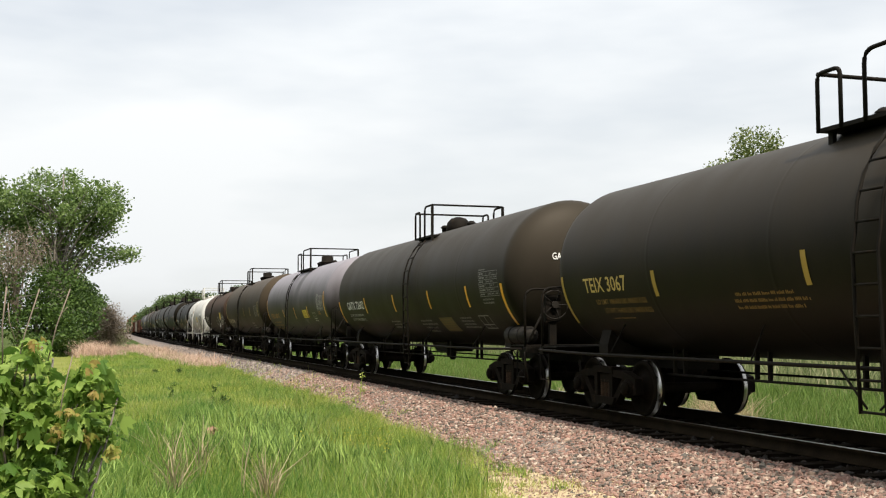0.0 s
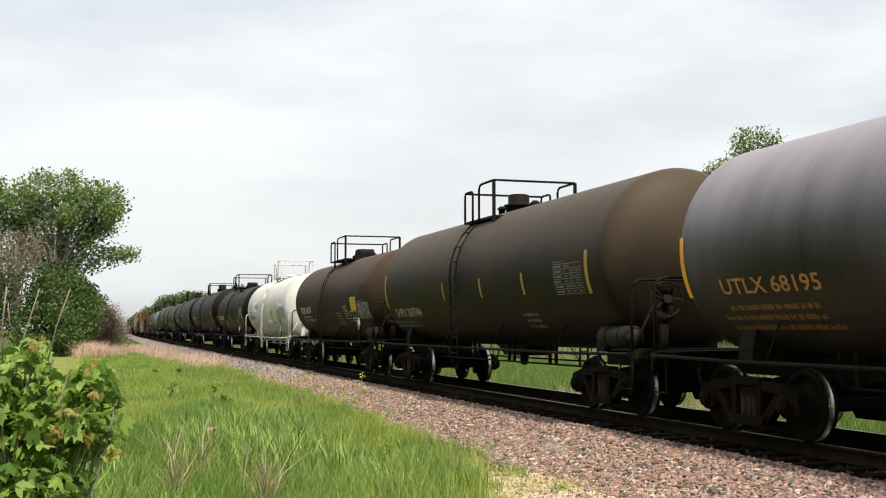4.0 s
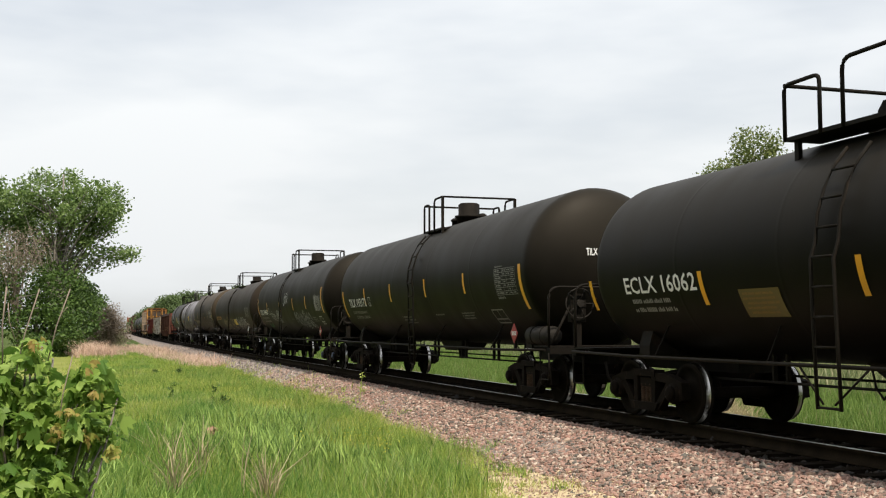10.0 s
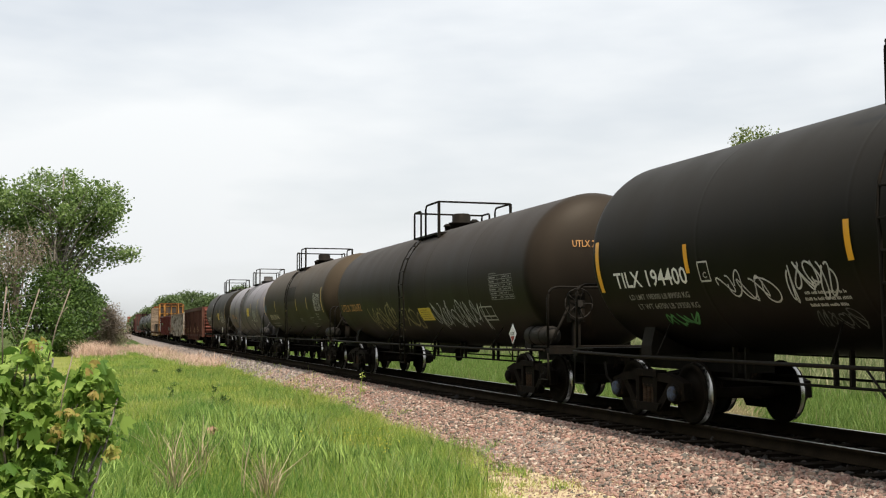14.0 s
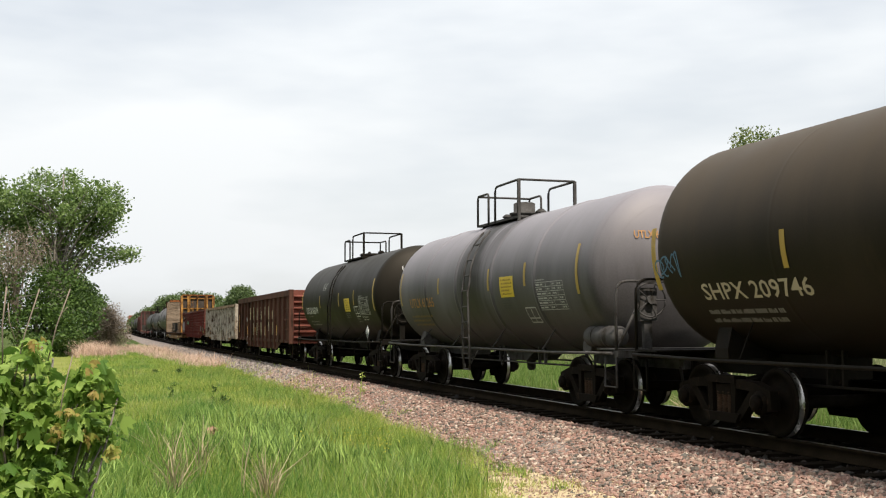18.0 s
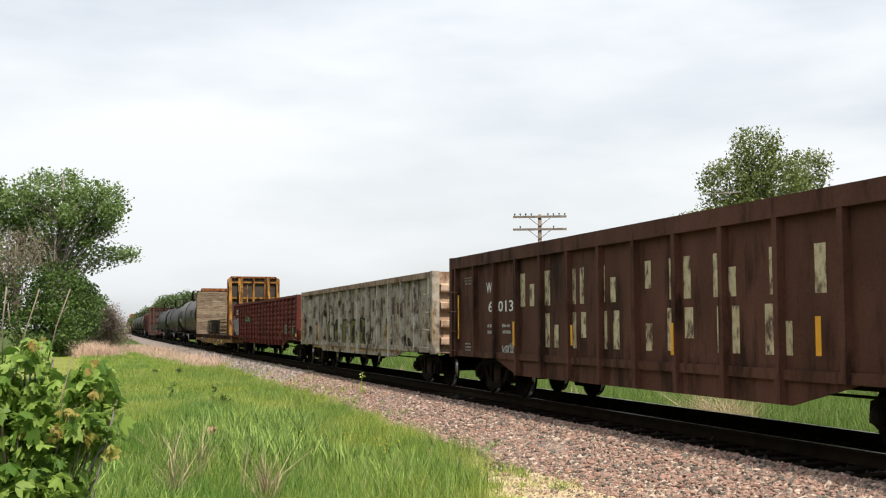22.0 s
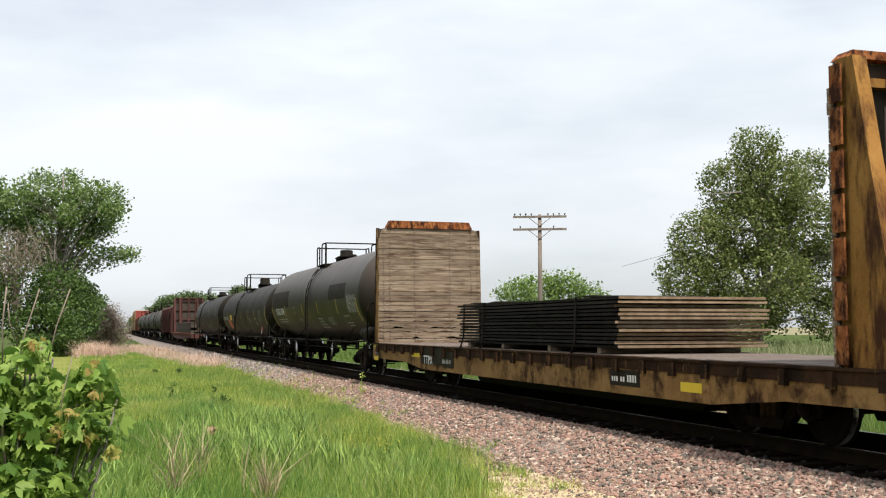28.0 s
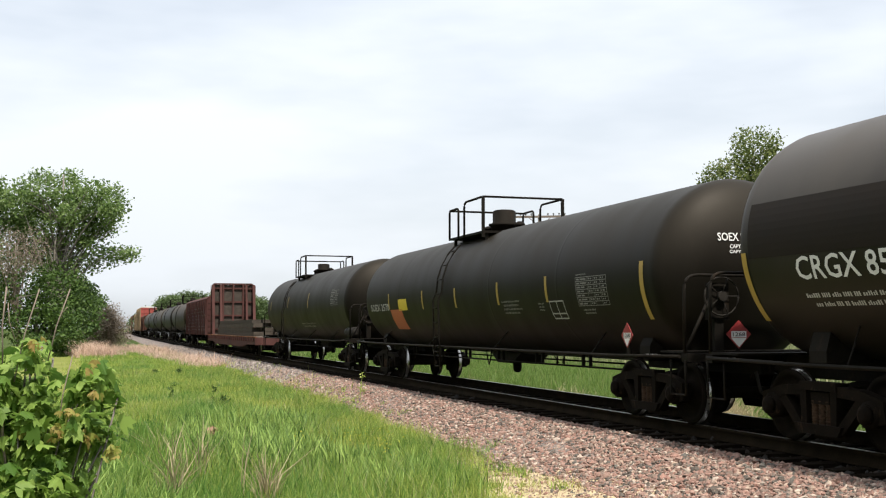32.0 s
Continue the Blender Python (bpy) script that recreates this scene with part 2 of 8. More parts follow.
CHARCOAL = surface("dusty_charcoal_paint", (0.0072, 0.0060, 0.0038), (0.0125, 0.0105, 0.0070), 0.46, scale=0.8, stretch=(1, 1.2, 0.4), bump=0.004, dirt=(0.018, 0.014, 0.010), dirt_amount=0.16, sheer=0.22, lit_fade=((0.058, 0.049, 0.041), 2.85, 0.9), stains=(((0.10, 0.085, 0.070), 0.42, 0.34, 2.0, 0.9), ((0.005, 0.0042, 0.003), -0.42, 0.55, 0.6, 0.9)))
# faded lavender top; its strong contrast with the dark base also paints top light
LAVENDER = surface("faded_lit_grey_paint", (0.0110, 0.0098, 0.0070), (0.0200, 0.0180, 0.0160), 0.52, scale=0.8, stretch=(1, 1.4, 0.4), bump=0.004, dirt=(0.012, 0.010, 0.007), dirt_amount=0.3, sheer=0.25, lit_fade=((0.215, 0.200, 0.222), 2.80, 1.0), stains=(((0.020, 0.018, 0.017), -0.9, 0.7, 2.2, 0.75),))
GREY = surface("light_grey_paint", (0.034, 0.0315, 0.0320), (0.066, 0.062, 0.0655), 0.55, scale=0.7, stretch=(1, 1.8, 0.35), bump=0.004, dirt=(0.022, 0.020, 0.017), dirt_amount=0.32, sheer=0.35, lit_fade=((0.200, 0.187, 0.203), 2.70, 1.2), stains=(((0.016, 0.0145, 0.0125), 0.25, 1.15, 1.2, 0.95), ((0.020, 0.018, 0.016), -0.9, 0.6, 2.4, 0.7)))
WHITE = surface("white_tank_paint", (0.44, 0.43, 0.405), (0.565, 0.56, 0.535), 0.6, scale=0.7, stretch=(1, 1.6, 0.4), bump=0.004, dirt=(0.34, 0.29, 0.22), dirt_amount=0.25, sheer=0.2)
FRAME_BLACK = surface("grimy_black_steel", (0.0040, 0.0034, 0.0026), (0.0090, 0.0074, 0.0056), 0.7, scale=4.0, bump=0.004, dirt=(0.018, 0.012, 0.0075), dirt_amount=0.28, sheer=0.12)
FRAME_WHITE = surface("white_steel", (0.42, 0.41, 0.37), (0.58, 0.57, 0.53), 0.6, scale=4.0, dirt=(0.18, 0.12, 0.07), dirt_amount=0.35, sheer=0.2)
FRAME_GREY = surface("grimy_grey_steel", (0.030, 0.028, 0.027), (0.075, 0.071, 0.069), 0.65, scale=4.0, dirt=(0.02, 0.016, 0.012), dirt_amount=0.4, sheer=0.15)
BOGIE = surface("brown_grime_cast_steel", (0.0033, 0.0025, 0.0016), (0.0091, 0.0065, 0.0046), 0.85, scale=6.0, bump=0.006, dirt=(0.04, 0.026, 0.016), dirt_amount=0.22, sheer=0.08)
WHEEL_STEEL = surface("dull_wheel_steel", (0.0048, 0.0040, 0.0028), (0.0112, 0.0080, 0.0056), 0.8, 0.0, scale=8.0, sheer=0.05)
TREAD = surface("polished_tread", (0.32, 0.31, 0.30), (0.45, 0.44, 0.42), 0.28, 1.0, scale=9.0)
SPRING = surface("rusty_spring", (0.022, 0.013, 0.008), (0.055, 0.034, 0.022), 0.8, scale=10.0, sheer=0.1)
BLUE_CAP = surface("blue_bearing_cap", (0.028, 0.045, 0.085), (0.05, 0.075, 0.13), 0.7, scale=12.0, dirt=(0.02, 0.015, 0.01), dirt_amount=0.6)
RED_BROWN = surface("oxide_red_paint", (0.062, 0.0280, 0.0195), (0.104, 0.047, 0.0335), 0.75, scale=1.6, stretch=(1, 1, 0.5), fine=25.0, bump=0.006, dirt=(0.024, 0.0128, 0.0090), dirt_amount=0.44, sheer=0.10)
DEEP_RED = surface("dark_red_paint", (0.085, 0.018, 0.014), (0.135, 0.032, 0.025), 0.65, scale=1.2, stretch=(1, 1, 0.3), bump=0.005, dirt=(0.05, 0.022, 0.018), dirt_amount=0.4, sheer=0.08)
CHALKY = surface("chalky_white_paint", (0.190, 0.150, 0.110), (0.370, 0.325, 0.265), 0.85, scale=2.6, stretch=(1, 1, 1.5), fine=14.0, bump=0.016, dirt=(0.080, 0.048, 0.029), dirt_amount=0.45, sheer=0.08)
SALMON = surface("faded_salmon_paint", (0.33, 0.215, 0.145), (0.48, 0.36, 0.27), 0.8, scale=2.0, dirt=(0.12, 0.062, 0.036), dirt_amount=0.46, sheer=0.1)
YELLOW_STEEL = surface("worn_yellow_paint", (0.16, 0.088, 0.034), (0.26, 0.155, 0.062), 0.8, scale=1.3, stretch=(1, 1, 1.6), fine=22.0, bump=0.006, dirt=(0.030, 0.014, 0.008), dirt_amount=0.52, sheer=0.08)
BULK_YELLOW = surface("orange_yellow_paint", (0.20, 0.095, 0.024), (0.31, 0.16, 0.045), 0.75, scale=2.4, stretch=(1, 1, 0.5), fine=30.0, bump=0.005, dirt=(0.050, 0.020, 0.010), dirt_amount=0.55, sheer=0.1)
ORANGE_RUST = surface("orange_rust", (0.15, 0.042, 0.014), (0.34, 0.135, 0.048), 0.85, scale=5.0, bump=0.006, dirt=(0.035, 0.013, 0.008), dirt_amount=0.6, sheer=0.1)
PLANK = surface("weathered_plank", (0.125, 0.090, 0.063), (0.275, 0.213, 0.155), 0.9, scale=2.5, stretch=(0.5, 1, 9), fine=70, bump=0.006, dirt=(0.085, 0.055, 0.036), dirt_amount=0.46, spread=0.22, sheer=0.1)
DECK_WOOD = surface("old_deck_wood", (0.10, 0.075, 0.06), (0.17, 0.13, 0.105), 0.9, scale=3.0, stretch=(0.6, 6, 1), bump=0.004, spread=0.2)
# one rusty steel in two tones: shaded sides dark, sunlit front ends bright
PLATE_SHADED = surface("shaded_plate_steel", (0.012, 0.010, 0.009), (0.026, 0.022, 0.019), 0.75, 0.0, scale=3.0, spread=0.25, sheer=0.08)
PLATE_LIT_END = surface("rusty_lit_plate_end", (0.16, 0.108, 0.068), (0.29, 0.215, 0.145), 0.8, scale=6.0, spread=0.22, sheer=0.1)
STRIPE = plain("orange_reflector", (0.72, 0.33, 0.02), 0.35)
STRIPE_PALE = plain("yellow_reflector", (0.36, 0.235, 0.04), 0.5)
SIGN_YELLOW = plain("yellow_sign", (0.66, 0.47, 0.03), 0.45)
LETTER_WHITE = plain("white_lettering", (0.70, 0.69, 0.66), 0.6)
LETTER_DIM = plain("faded_lettering", (0.21, 0.20, 0.18), 0.7)
LETTER_YELLOW = plain("yellow_lettering", (0.55, 0.40, 0.12), 0.6)
LETTER_ORANGE = plain("orange_lettering", (0.38, 0.18, 0.045), 0.65)
LETTER_BLACK = plain("black_lettering", (0.025, 0.025, 0.028), 0.6)
LETTER_WORN = surface("worn_cream_lettering", (0.36, 0.29, 0.165), (0.50, 0.43, 0.28), 0.8, scale=5.0, dirt=(0.06, 0.028, 0.020), dirt_amount=0.50)
PATCH_DARK = surface("fresh_black_patch", (0.0115, 0.0085, 0.0063), (0.0165, 0.0123, 0.0092), 0.6, scale=3.0, sheer=0.12)
PATCH_BROWN = surface("brown_patch", (0.028, 0.0195, 0.015), (0.038, 0.027, 0.021), 0.7, scale=4.0, sheer=0.08)
PATCH_GREY = surface("stained_grey_patch", (0.085, 0.080, 0.077), (0.30, 0.285, 0.275), 0.6, scale=2.2, stretch=(1, 1.0, 0.5), fine=14.0, sheer=0.2)
PLACARD_RED = plain("red_placard", (0.27, 0.022, 0.022), 0.5)
SPRAY_WHITE = surface("white_spray_paint", (0.28, 0.28, 0.27), (0.50, 0.50, 0.49), 0.7, scale=9.0)
SPRAY_GREY = surface("thin_grey_spray_paint", (0.05, 0.05, 0.048), (0.13, 0.13, 0.125), 0.8, scale=7.0, sheer=0.1)
SPRAY_YELLOW = surface("dull_yellow_spray_paint", (0.17, 0.14, 0.06), (0.26, 0.22, 0.10), 0.7, scale=9.0)
SPRAY_BLACK = surface("black_spray_paint", (0.012, 0.012, 0.011), (0.035, 0.033, 0.030), 0.85, scale=9.0, sheer=0.06)
SPRAY_OLIVE = surface("olive_spray_paint", (0.085, 0.075, 0.022), (0.16, 0.135, 0.05), 0.85, scale=4.0, sheer=0.1)
SPRAY_LILAC = surface("pale_lilac_spray_paint", (0.30, 0.24, 0.27), (0.42, 0.36, 0.38), 0.7, scale=6.0)
SPRAY_GREEN = surface("green_spray_paint", (0.03, 0.14, 0.04), (0.06, 0.22, 0.07), 0.7, scale=6.0)
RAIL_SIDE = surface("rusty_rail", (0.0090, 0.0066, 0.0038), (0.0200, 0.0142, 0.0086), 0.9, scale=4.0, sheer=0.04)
RAIL_TOP = surface("worn_rail_head", (0.42, 0.40, 0.38), (0.58, 0.56, 0.53), 0.32, 1.0, scale=5.0)
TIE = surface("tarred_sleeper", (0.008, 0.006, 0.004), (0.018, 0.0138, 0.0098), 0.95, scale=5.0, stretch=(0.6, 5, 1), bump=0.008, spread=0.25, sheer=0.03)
STONE = pebbles("pink_grey_ballast", ((0.29, 0.165, 0.125), (0.36, 0.225, 0.175), (0.19, 0.135, 0.105), (0.32, 0.20, 0.155), (0.105, 0.085, 0.068), (0.40, 0.29, 0.22), (0.26, 0.155, 0.12), (0.50, 0.40, 0.32), (0.34, 0.19, 0.145), (0.135, 0.12, 0.10), (0.30, 0.22, 0.175), (0.24, 0.145, 0.11)))
STONE_BED = surface("ballast_bed", (0.075, 0.060, 0.051), (0.25, 0.20, 0.172), 0.95, scale=14.0, fine=38.0, bump=0.04)
SOIL = surface("grassy_earth", (0.036, 0.058, 0.015), (0.075, 0.100, 0.029), 0.95, scale=0.35, fine=6.0, bump=0.03, dirt=(0.11, 0.09, 0.05), dirt_amount=0.22, sheer=0.03)
GRASS = leafy("fresh_grass", (0.125, 0.220, 0.034), (0.370, 0.455, 0.105), 0.42, (0.46, 0.39, 0.21), patch=1.0)
HUSK = leafy("withered_tan_husk", (0.34, 0.21, 0.13), (0.46, 0.30, 0.20), 0.2)
STRAW_DULL = leafy("weathered_straw", (0.24, 0.19, 0.105), (0.50, 0.41, 0.255), 0.25)
STRAW = leafy("dry_straw", (0.32, 0.24, 0.13), (0.58, 0.48, 0.31), 0.3)
REED = leafy("pinkish_dry_reed", (0.50, 0.335, 0.245), (0.70, 0.53, 0.42), 0.35)
FLOWER = leafy("yellow_weed", (0.42, 0.38, 0.03), (0.56, 0.50, 0.06), 0.3)
LEAF_BUSH = leafy("maple_leaf_green", (0.085, 0.175, 0.026), (0.340, 0.470, 0.105), 0.52)
LEAF_YOUNG = leafy("young_orange_leaf", (0.30, 0.34, 0.07), (0.37, 0.25, 0.085), 0.45)
LEAF_COTTON = leafy("cottonwood_leaf", (0.078, 0.140, 0.034), (0.205, 0.285, 0.090), 0.44, (0.28, 0.33, 0.17))
LEAF_DARK = leafy("dark_hedge_leaf", (0.028, 0.062, 0.013), (0.110, 0.180, 0.040), 0.36)
LEAF_ASH = leafy("grey_green_leaf", (0.066, 0.102, 0.026), (0.200, 0.232, 0.070), 0.42, (0.36, 0.34, 0.19))
LEAF_FAR = leafy("far_leaf", (0.070, 0.108, 0.036), (0.105, 0.150, 0.054), 0.36)
BARK = surface("grey_bark", (0.12, 0.105, 0.085), (0.23, 0.205, 0.175), 0.9, scale=3.0, stretch=(1, 1, 0.3), bump=0.02)
TWIG = surface("bare_twig", (0.15, 0.115, 0.088), (0.25, 0.200, 0.155), 0.9, scale=6.0)
POLE_WOOD = surface("grey_pole_wood", (0.11, 0.085, 0.065), (0.20, 0.165, 0.135), 0.9, scale=4.0, stretch=(1, 1, 0.15))
GLASS_KNOB = plain("insulator", (0.10, 0.11, 0.11), 0.25)
PATCH_OLIVE = plain("dull_olive_sign", (0.10, 0.070, 0.014), 0.6)
PATCH_WHITE = plain("white_patch", (0.78, 0.77, 0.75), 0.5)
LETTER_PALE = plain("pale_lettering", (0.42, 0.41, 0.38), 0.65)
LETTER_CREAM = plain("cream_lettering", (0.42, 0.36, 0.25), 0.65)
LETTER_GREY = plain("grey_lettering", (0.16, 0.16, 0.17), 0.65)
SPRAY_TAN = surface("tan_stain", (0.42, 0.38, 0.30), (0.55, 0.51, 0.44), 0.8, scale=6.0)
SPRAY_BLUE = surface("blue_chalk", (0.05, 0.11, 0.16), (0.08, 0.16, 0.22), 0.8, scale=6.0)
DARK_BROWN = surface("dark_brown_paint", (0.0032, 0.0024, 0.0014), (0.0064, 0.0046, 0.0029), 0.55, scale=0.8, stretch=(1, 1.3, 0.4), bump=0.004, dirt=(0.017, 0.0108, 0.0066), dirt_amount=0.2, sheer=0.14, lit_fade=((0.0225, 0.0160, 0.0105), 2.7, 0.95))
SILL_YELLOW = surface("worn_yellow_band", (0.30, 0.15, 0.03), (0.40, 0.22, 0.05), 0.7, scale=3.0, dirt=(0.07, 0.03, 0.02), dirt_amount=0.45)
RED_BRIGHT = surface("bright_red_paint", (0.20, 0.030, 0.022), (0.30, 0.055, 0.04), 0.6, scale=2.0, dirt=(0.08, 0.03, 0.02), dirt_amount=0.4)
SIGN_GREEN = plain("dark_green_panel", (0.02, 0.05, 0.03), 0.5)
TAN_PAINT = surface("tan_boxcar_paint", (0.22, 0.15, 0.08), (0.32, 0.23, 0.13), 0.7, scale=1.5, dirt=(0.12, 0.07, 0.04), dirt_amount=0.4)
GRASS_YELLOW = leafy("yellowish_grass", (0.23, 0.30, 0.052), (0.44, 0.475, 0.13), 0.44, (0.46, 0.38, 0.21), patch=0.8)
GRASS_FAR = leafy("bank_grass_green", (0.072, 0.140, 0.024), (0.180, 0.258, 0.060), 0.42, (0.28, 0.25, 0.13))
SAND = surface("sandy_gravel", (0.35, 0.27, 0.15), (0.52, 0.42, 0.26), 0.95, scale=7.0, fine=45.0, bump=0.03)
ROCK = surface("red_rock", (0.10, 0.05, 0.035), (0.17, 0.09, 0.065), 0.9, scale=12.0, bump=0.01)
FIELD = surface("dry_field", (0.15, 0.14, 0.065), (0.23, 0.19, 0.10), 0.95, scale=0.05, fine=1.5, bump=0.03, dirt=(0.14, 0.17, 0.06), dirt_amount=0.3)
SPRAY_DIM = surface("dim_brown_lettering", (0.050, 0.034, 0.025), (0.10, 0.070, 0.050), 0.85, scale=5.0, dirt=(0.24, 0.19, 0.145), dirt_amount=0.40, sheer=0.08)
PATCH_ORANGE = plain("orange_red_patch", (0.40, 0.09, 0.03), 0.6)
TWIG_LEAF = leafy("dry_twig_leaf", (0.20, 0.160, 0.115), (0.27, 0.22, 0.165), 0.35)
LEAF_BUSH_FAR = leafy("light_green_leaf", (0.10, 0.17, 0.035), (0.19, 0.27, 0.07), 0.4)
GRASS_DARK = leafy("deep_green_grass", (0.066, 0.150, 0.026), (0.185, 0.300, 0.058), 0.40, patch=0.8)
GRASS_BROAD = leafy("broad_grass_blade", (0.040, 0.105, 0.020), (0.370, 0.500, 0.130), 0.26, patch=0.3)
GRASS_PALE = leafy("pale_seed_grass", (0.26, 0.31, 0.11), (0.40, 0.40, 0.19), 0.45)
TAN_PEBBLE = pebbles("tan_pebbles", ((0.36, 0.27, 0.17), (0.44, 0.34, 0.22), (0.27, 0.19, 0.13), (0.40, 0.28, 0.20), (0.50, 0.41, 0.29)))
END_RED = surface("faded_end_red", (0.11, 0.035, 0.025), (0.17, 0.06, 0.045), 0.65, scale=2.0, dirt=(0.06, 0.028, 0.02), dirt_amount=0.45, sheer=0.08)
# oil-blackened stone, with the train's shadow also painted into the tones
OILY_SHADED_STONE = pebbles("oily_shaded_ballast", ((0.012, 0.009, 0.006), (0.024, 0.017, 0.012), (0.009, 0.007, 0.005), (0.040, 0.029, 0.022)))
OILY_SHADED_BED = surface("oily_shaded_ballast_bed", (0.007, 0.0055, 0.004), (0.019, 0.0145, 0.011), 0.95, scale=14.0, fine=38.0, bump=0.03, sheer=0.04)
BACKING = surface("dark_backing_wood", (0.03, 0.022, 0.016), (0.055, 0.042, 0.032), 0.9, scale=4.0)
CHALKY_POST = surface("chipped_white_post", (0.36, 0.325, 0.275), (0.52, 0.485, 0.42), 0.85, scale=3.0, fine=25.0, bump=0.006, dirt=(0.060, 0.036, 0.022), dirt_amount=0.54, sheer=0.08)
CHALKY_LIP = surface("rusty_top_chord", (0.20, 0.13, 0.085), (0.34, 0.26, 0.19), 0.85, scale=3.5, bump=0.006, dirt=(0.09, 0.045, 0.025), dirt_amount=0.5, sheer=0.08)
RUST_DARK = surface("dark_flaking_rust", (0.012, 0.008, 0.006), (0.045, 0.024, 0.014), 0.9, scale=3.0, fine=30.0, bump=0.012, dirt=(0.16, 0.09, 0.035), dirt_amount=0.24, sheer=0.05)
LAWN = surface("mown_lawn", (0.140, 0.160, 0.040), (0.195, 0.205, 0.060), 0.95, scale=0.5, fine=5.0, bump=0.02, sheer=0.02)
BROWN_STAIN = surface("rust_stain", (0.20, 0.13, 0.085), (0.32, 0.24, 0.175), 0.85, scale=6.0, sheer=0.1)
STAIN_GREY = surface("grey_green_patch", (0.26, 0.265, 0.23), (0.33, 0.33, 0.29), 0.7, scale=4.0, sheer=0.2)
WEED_GREY = leafy("grey_green_weed", (0.10, 0.14, 0.05), (0.26, 0.27, 0.13), 0.4, (0.38, 0.32, 0.20))
# both blacks carry painted light on their upper half
JET = surface("clean_jet_black_paint", (0.0014, 0.0012, 0.0006), (0.0027, 0.0023, 0.0013), 0.52, scale=0.9, stretch=(1, 1.4, 0.5), bump=0.003, dirt=(0.006, 0.0050, 0.0030), dirt_amount=0.16, sheer=0.10, lit_fade=((0.0128, 0.0106, 0.0074), 2.75, 0.95))
WARM_BLACK = surface("warm_black_lit_top_paint", (0.0037, 0.0030, 0.0016), (0.0075, 0.0059, 0.0034), 0.52, scale=0.9, stretch=(1, 1.4, 0.5), bump=0.004, dirt=(0.016, 0.0122, 0.0072), dirt_amount=0.18, sheer=0.15, lit_fade=((0.0270, 0.0215, 0.0145), 2.55, 1.0))
TAIL_RED = surface("dull_boxcar_red", (0.060, 0.026, 0.023), (0.092, 0.042, 0.037), 0.7, scale=1.2, stretch=(1, 1, 0.3), bump=0.005, dirt=(0.04, 0.022, 0.018), dirt_amount=0.4, sheer=0.08)
DARK_TIMBER = surface("dark_wet_timber", (0.035, 0.029, 0.023), (0.075, 0.063, 0.051), 0.9, scale=3.0, stretch=(0.6, 6, 1), spread=0.25, sheer=0.1)
STONE_GREY = pebbles("grey_ballast", ((0.22, 0.175, 0.15), (0.30, 0.235, 0.20), (0.15, 0.13, 0.115), (0.26, 0.20, 0.17), (0.36, 0.31, 0.27), (0.11, 0.10, 0.092), (0.24, 0.19, 0.165), (0.42, 0.37, 0.33)))

# ---- bogies, shared by all the cars ----
WHEEL_R, BASE = 0.44, 0.89


def side_frame_mesh():
    bm = bmesh.new()
    for s in (-1, 1):
        prism(bm, [(s * 0.30, 0.72), (s * 0.72, 0.70), (s * 1.10, 0.60), (s * 1.13, 0.36), (s * 0.98, 0.33), (s * 0.92, 0.52), (s * 0.66, 0.58), (s * 0.30, 0.60)], "x", -0.07, 0.07)
        prism(bm, [(s * 0.66, 0.60), (s * 0.80, 0.56), (s * 0.42, 0.18), (s * 0.24, 0.18)], "x", -0.06, 0.06)
        prism(bm, [(s * 0.22, 0.70), (s * 0.34, 0.70), (s * 0.32, 0.22), (s * 0.22, 0.22)], "x", -0.075, 0.075)
        lathe(bm, [(-0.11, 0.10), (-0.10, 0.155), (0.08, 0.155), (0.12, 0.10)], (0, s * BASE, 0.44), "x", 12)
    prism(bm, [(-0.34, 0.76), (0.34, 0.76), (0.34, 0.66), (-0.34, 0.66)], "x", -0.09, 0.09)
    prism(bm, [(-0.44, 0.27), (0.44, 0.27), (0.36, 0.15), (-0.36, 0.15)], "x", -0.10, 0.10)
    return finish(bm, "side_frame")


def spring_mesh():
    bm = bmesh.new()
    for y in (-0.13, 0.0, 0.13):
        lathe(bm, [(0.27 + 0.011 * i, 0.062 if i % 3 == 0 else 0.048) for i in range(26)], (0, y, 0), "z", 8)
    return finish(bm, "spring_nest")


def wheelset_mesh():
    bm = bmesh.new()
    for s in (-1, 1):
        prof = [(0.715, 0.06), (0.715, 0.36), (0.690, 0.37), (0.690, 0.465), (0.717, 0.468), (0.727, 0.444), (0.80, 0.438), (0.83, 0.432), (0.83, 0.37), (0.79, 0.35), (0.775, 0.20), (0.86, 0.15), (0.86, 0.07)]
        lathe(bm, [(s * a, r) for a, r in prof], (0, 0, 0), "x", 32)
    lathe(bm, [(-1.05, 0.07), (-0.85, 0.085), (0.85, 0.085), (1.05, 0.07)], (0, 0, 0), "x", 12)
    me = finish(bm, "wheelset")
    me.materials.append(WHEEL_STEEL)
    me.materials.append(TREAD)
    for p in me.polygons:
        r = math.hypot(p.center.y, p.center.z)
        if 0.433 < r < 0.4435 and abs(p.normal.x) < 0.6:
            p.material_index = 1
    return me


def bolster_mesh():
    bm = bmesh.new()
    prism(bm, [(-1.05, 0.50), (-0.4, 0.44), (0.4, 0.44), (1.05, 0.50), (1.05, 0.64), (0.35, 0.76), (-0.35, 0.76), (-1.05, 0.64)], "y", -0.17, 0.17)
    for s in (-1, 1):
        box(bm, -0.72, 0.72, s * 0.38 - 0.04, s * 0.38 + 0.04, 0.34, 0.42)
        for u in (-1, 1):
            box(bm, u * 0.74 - 0.05, u * 0.74 + 0.05, s * 0.43 - 0.03, s * 0.43 + 0.03, 0.26, 0.52)
    return finish(bm, "bolster")


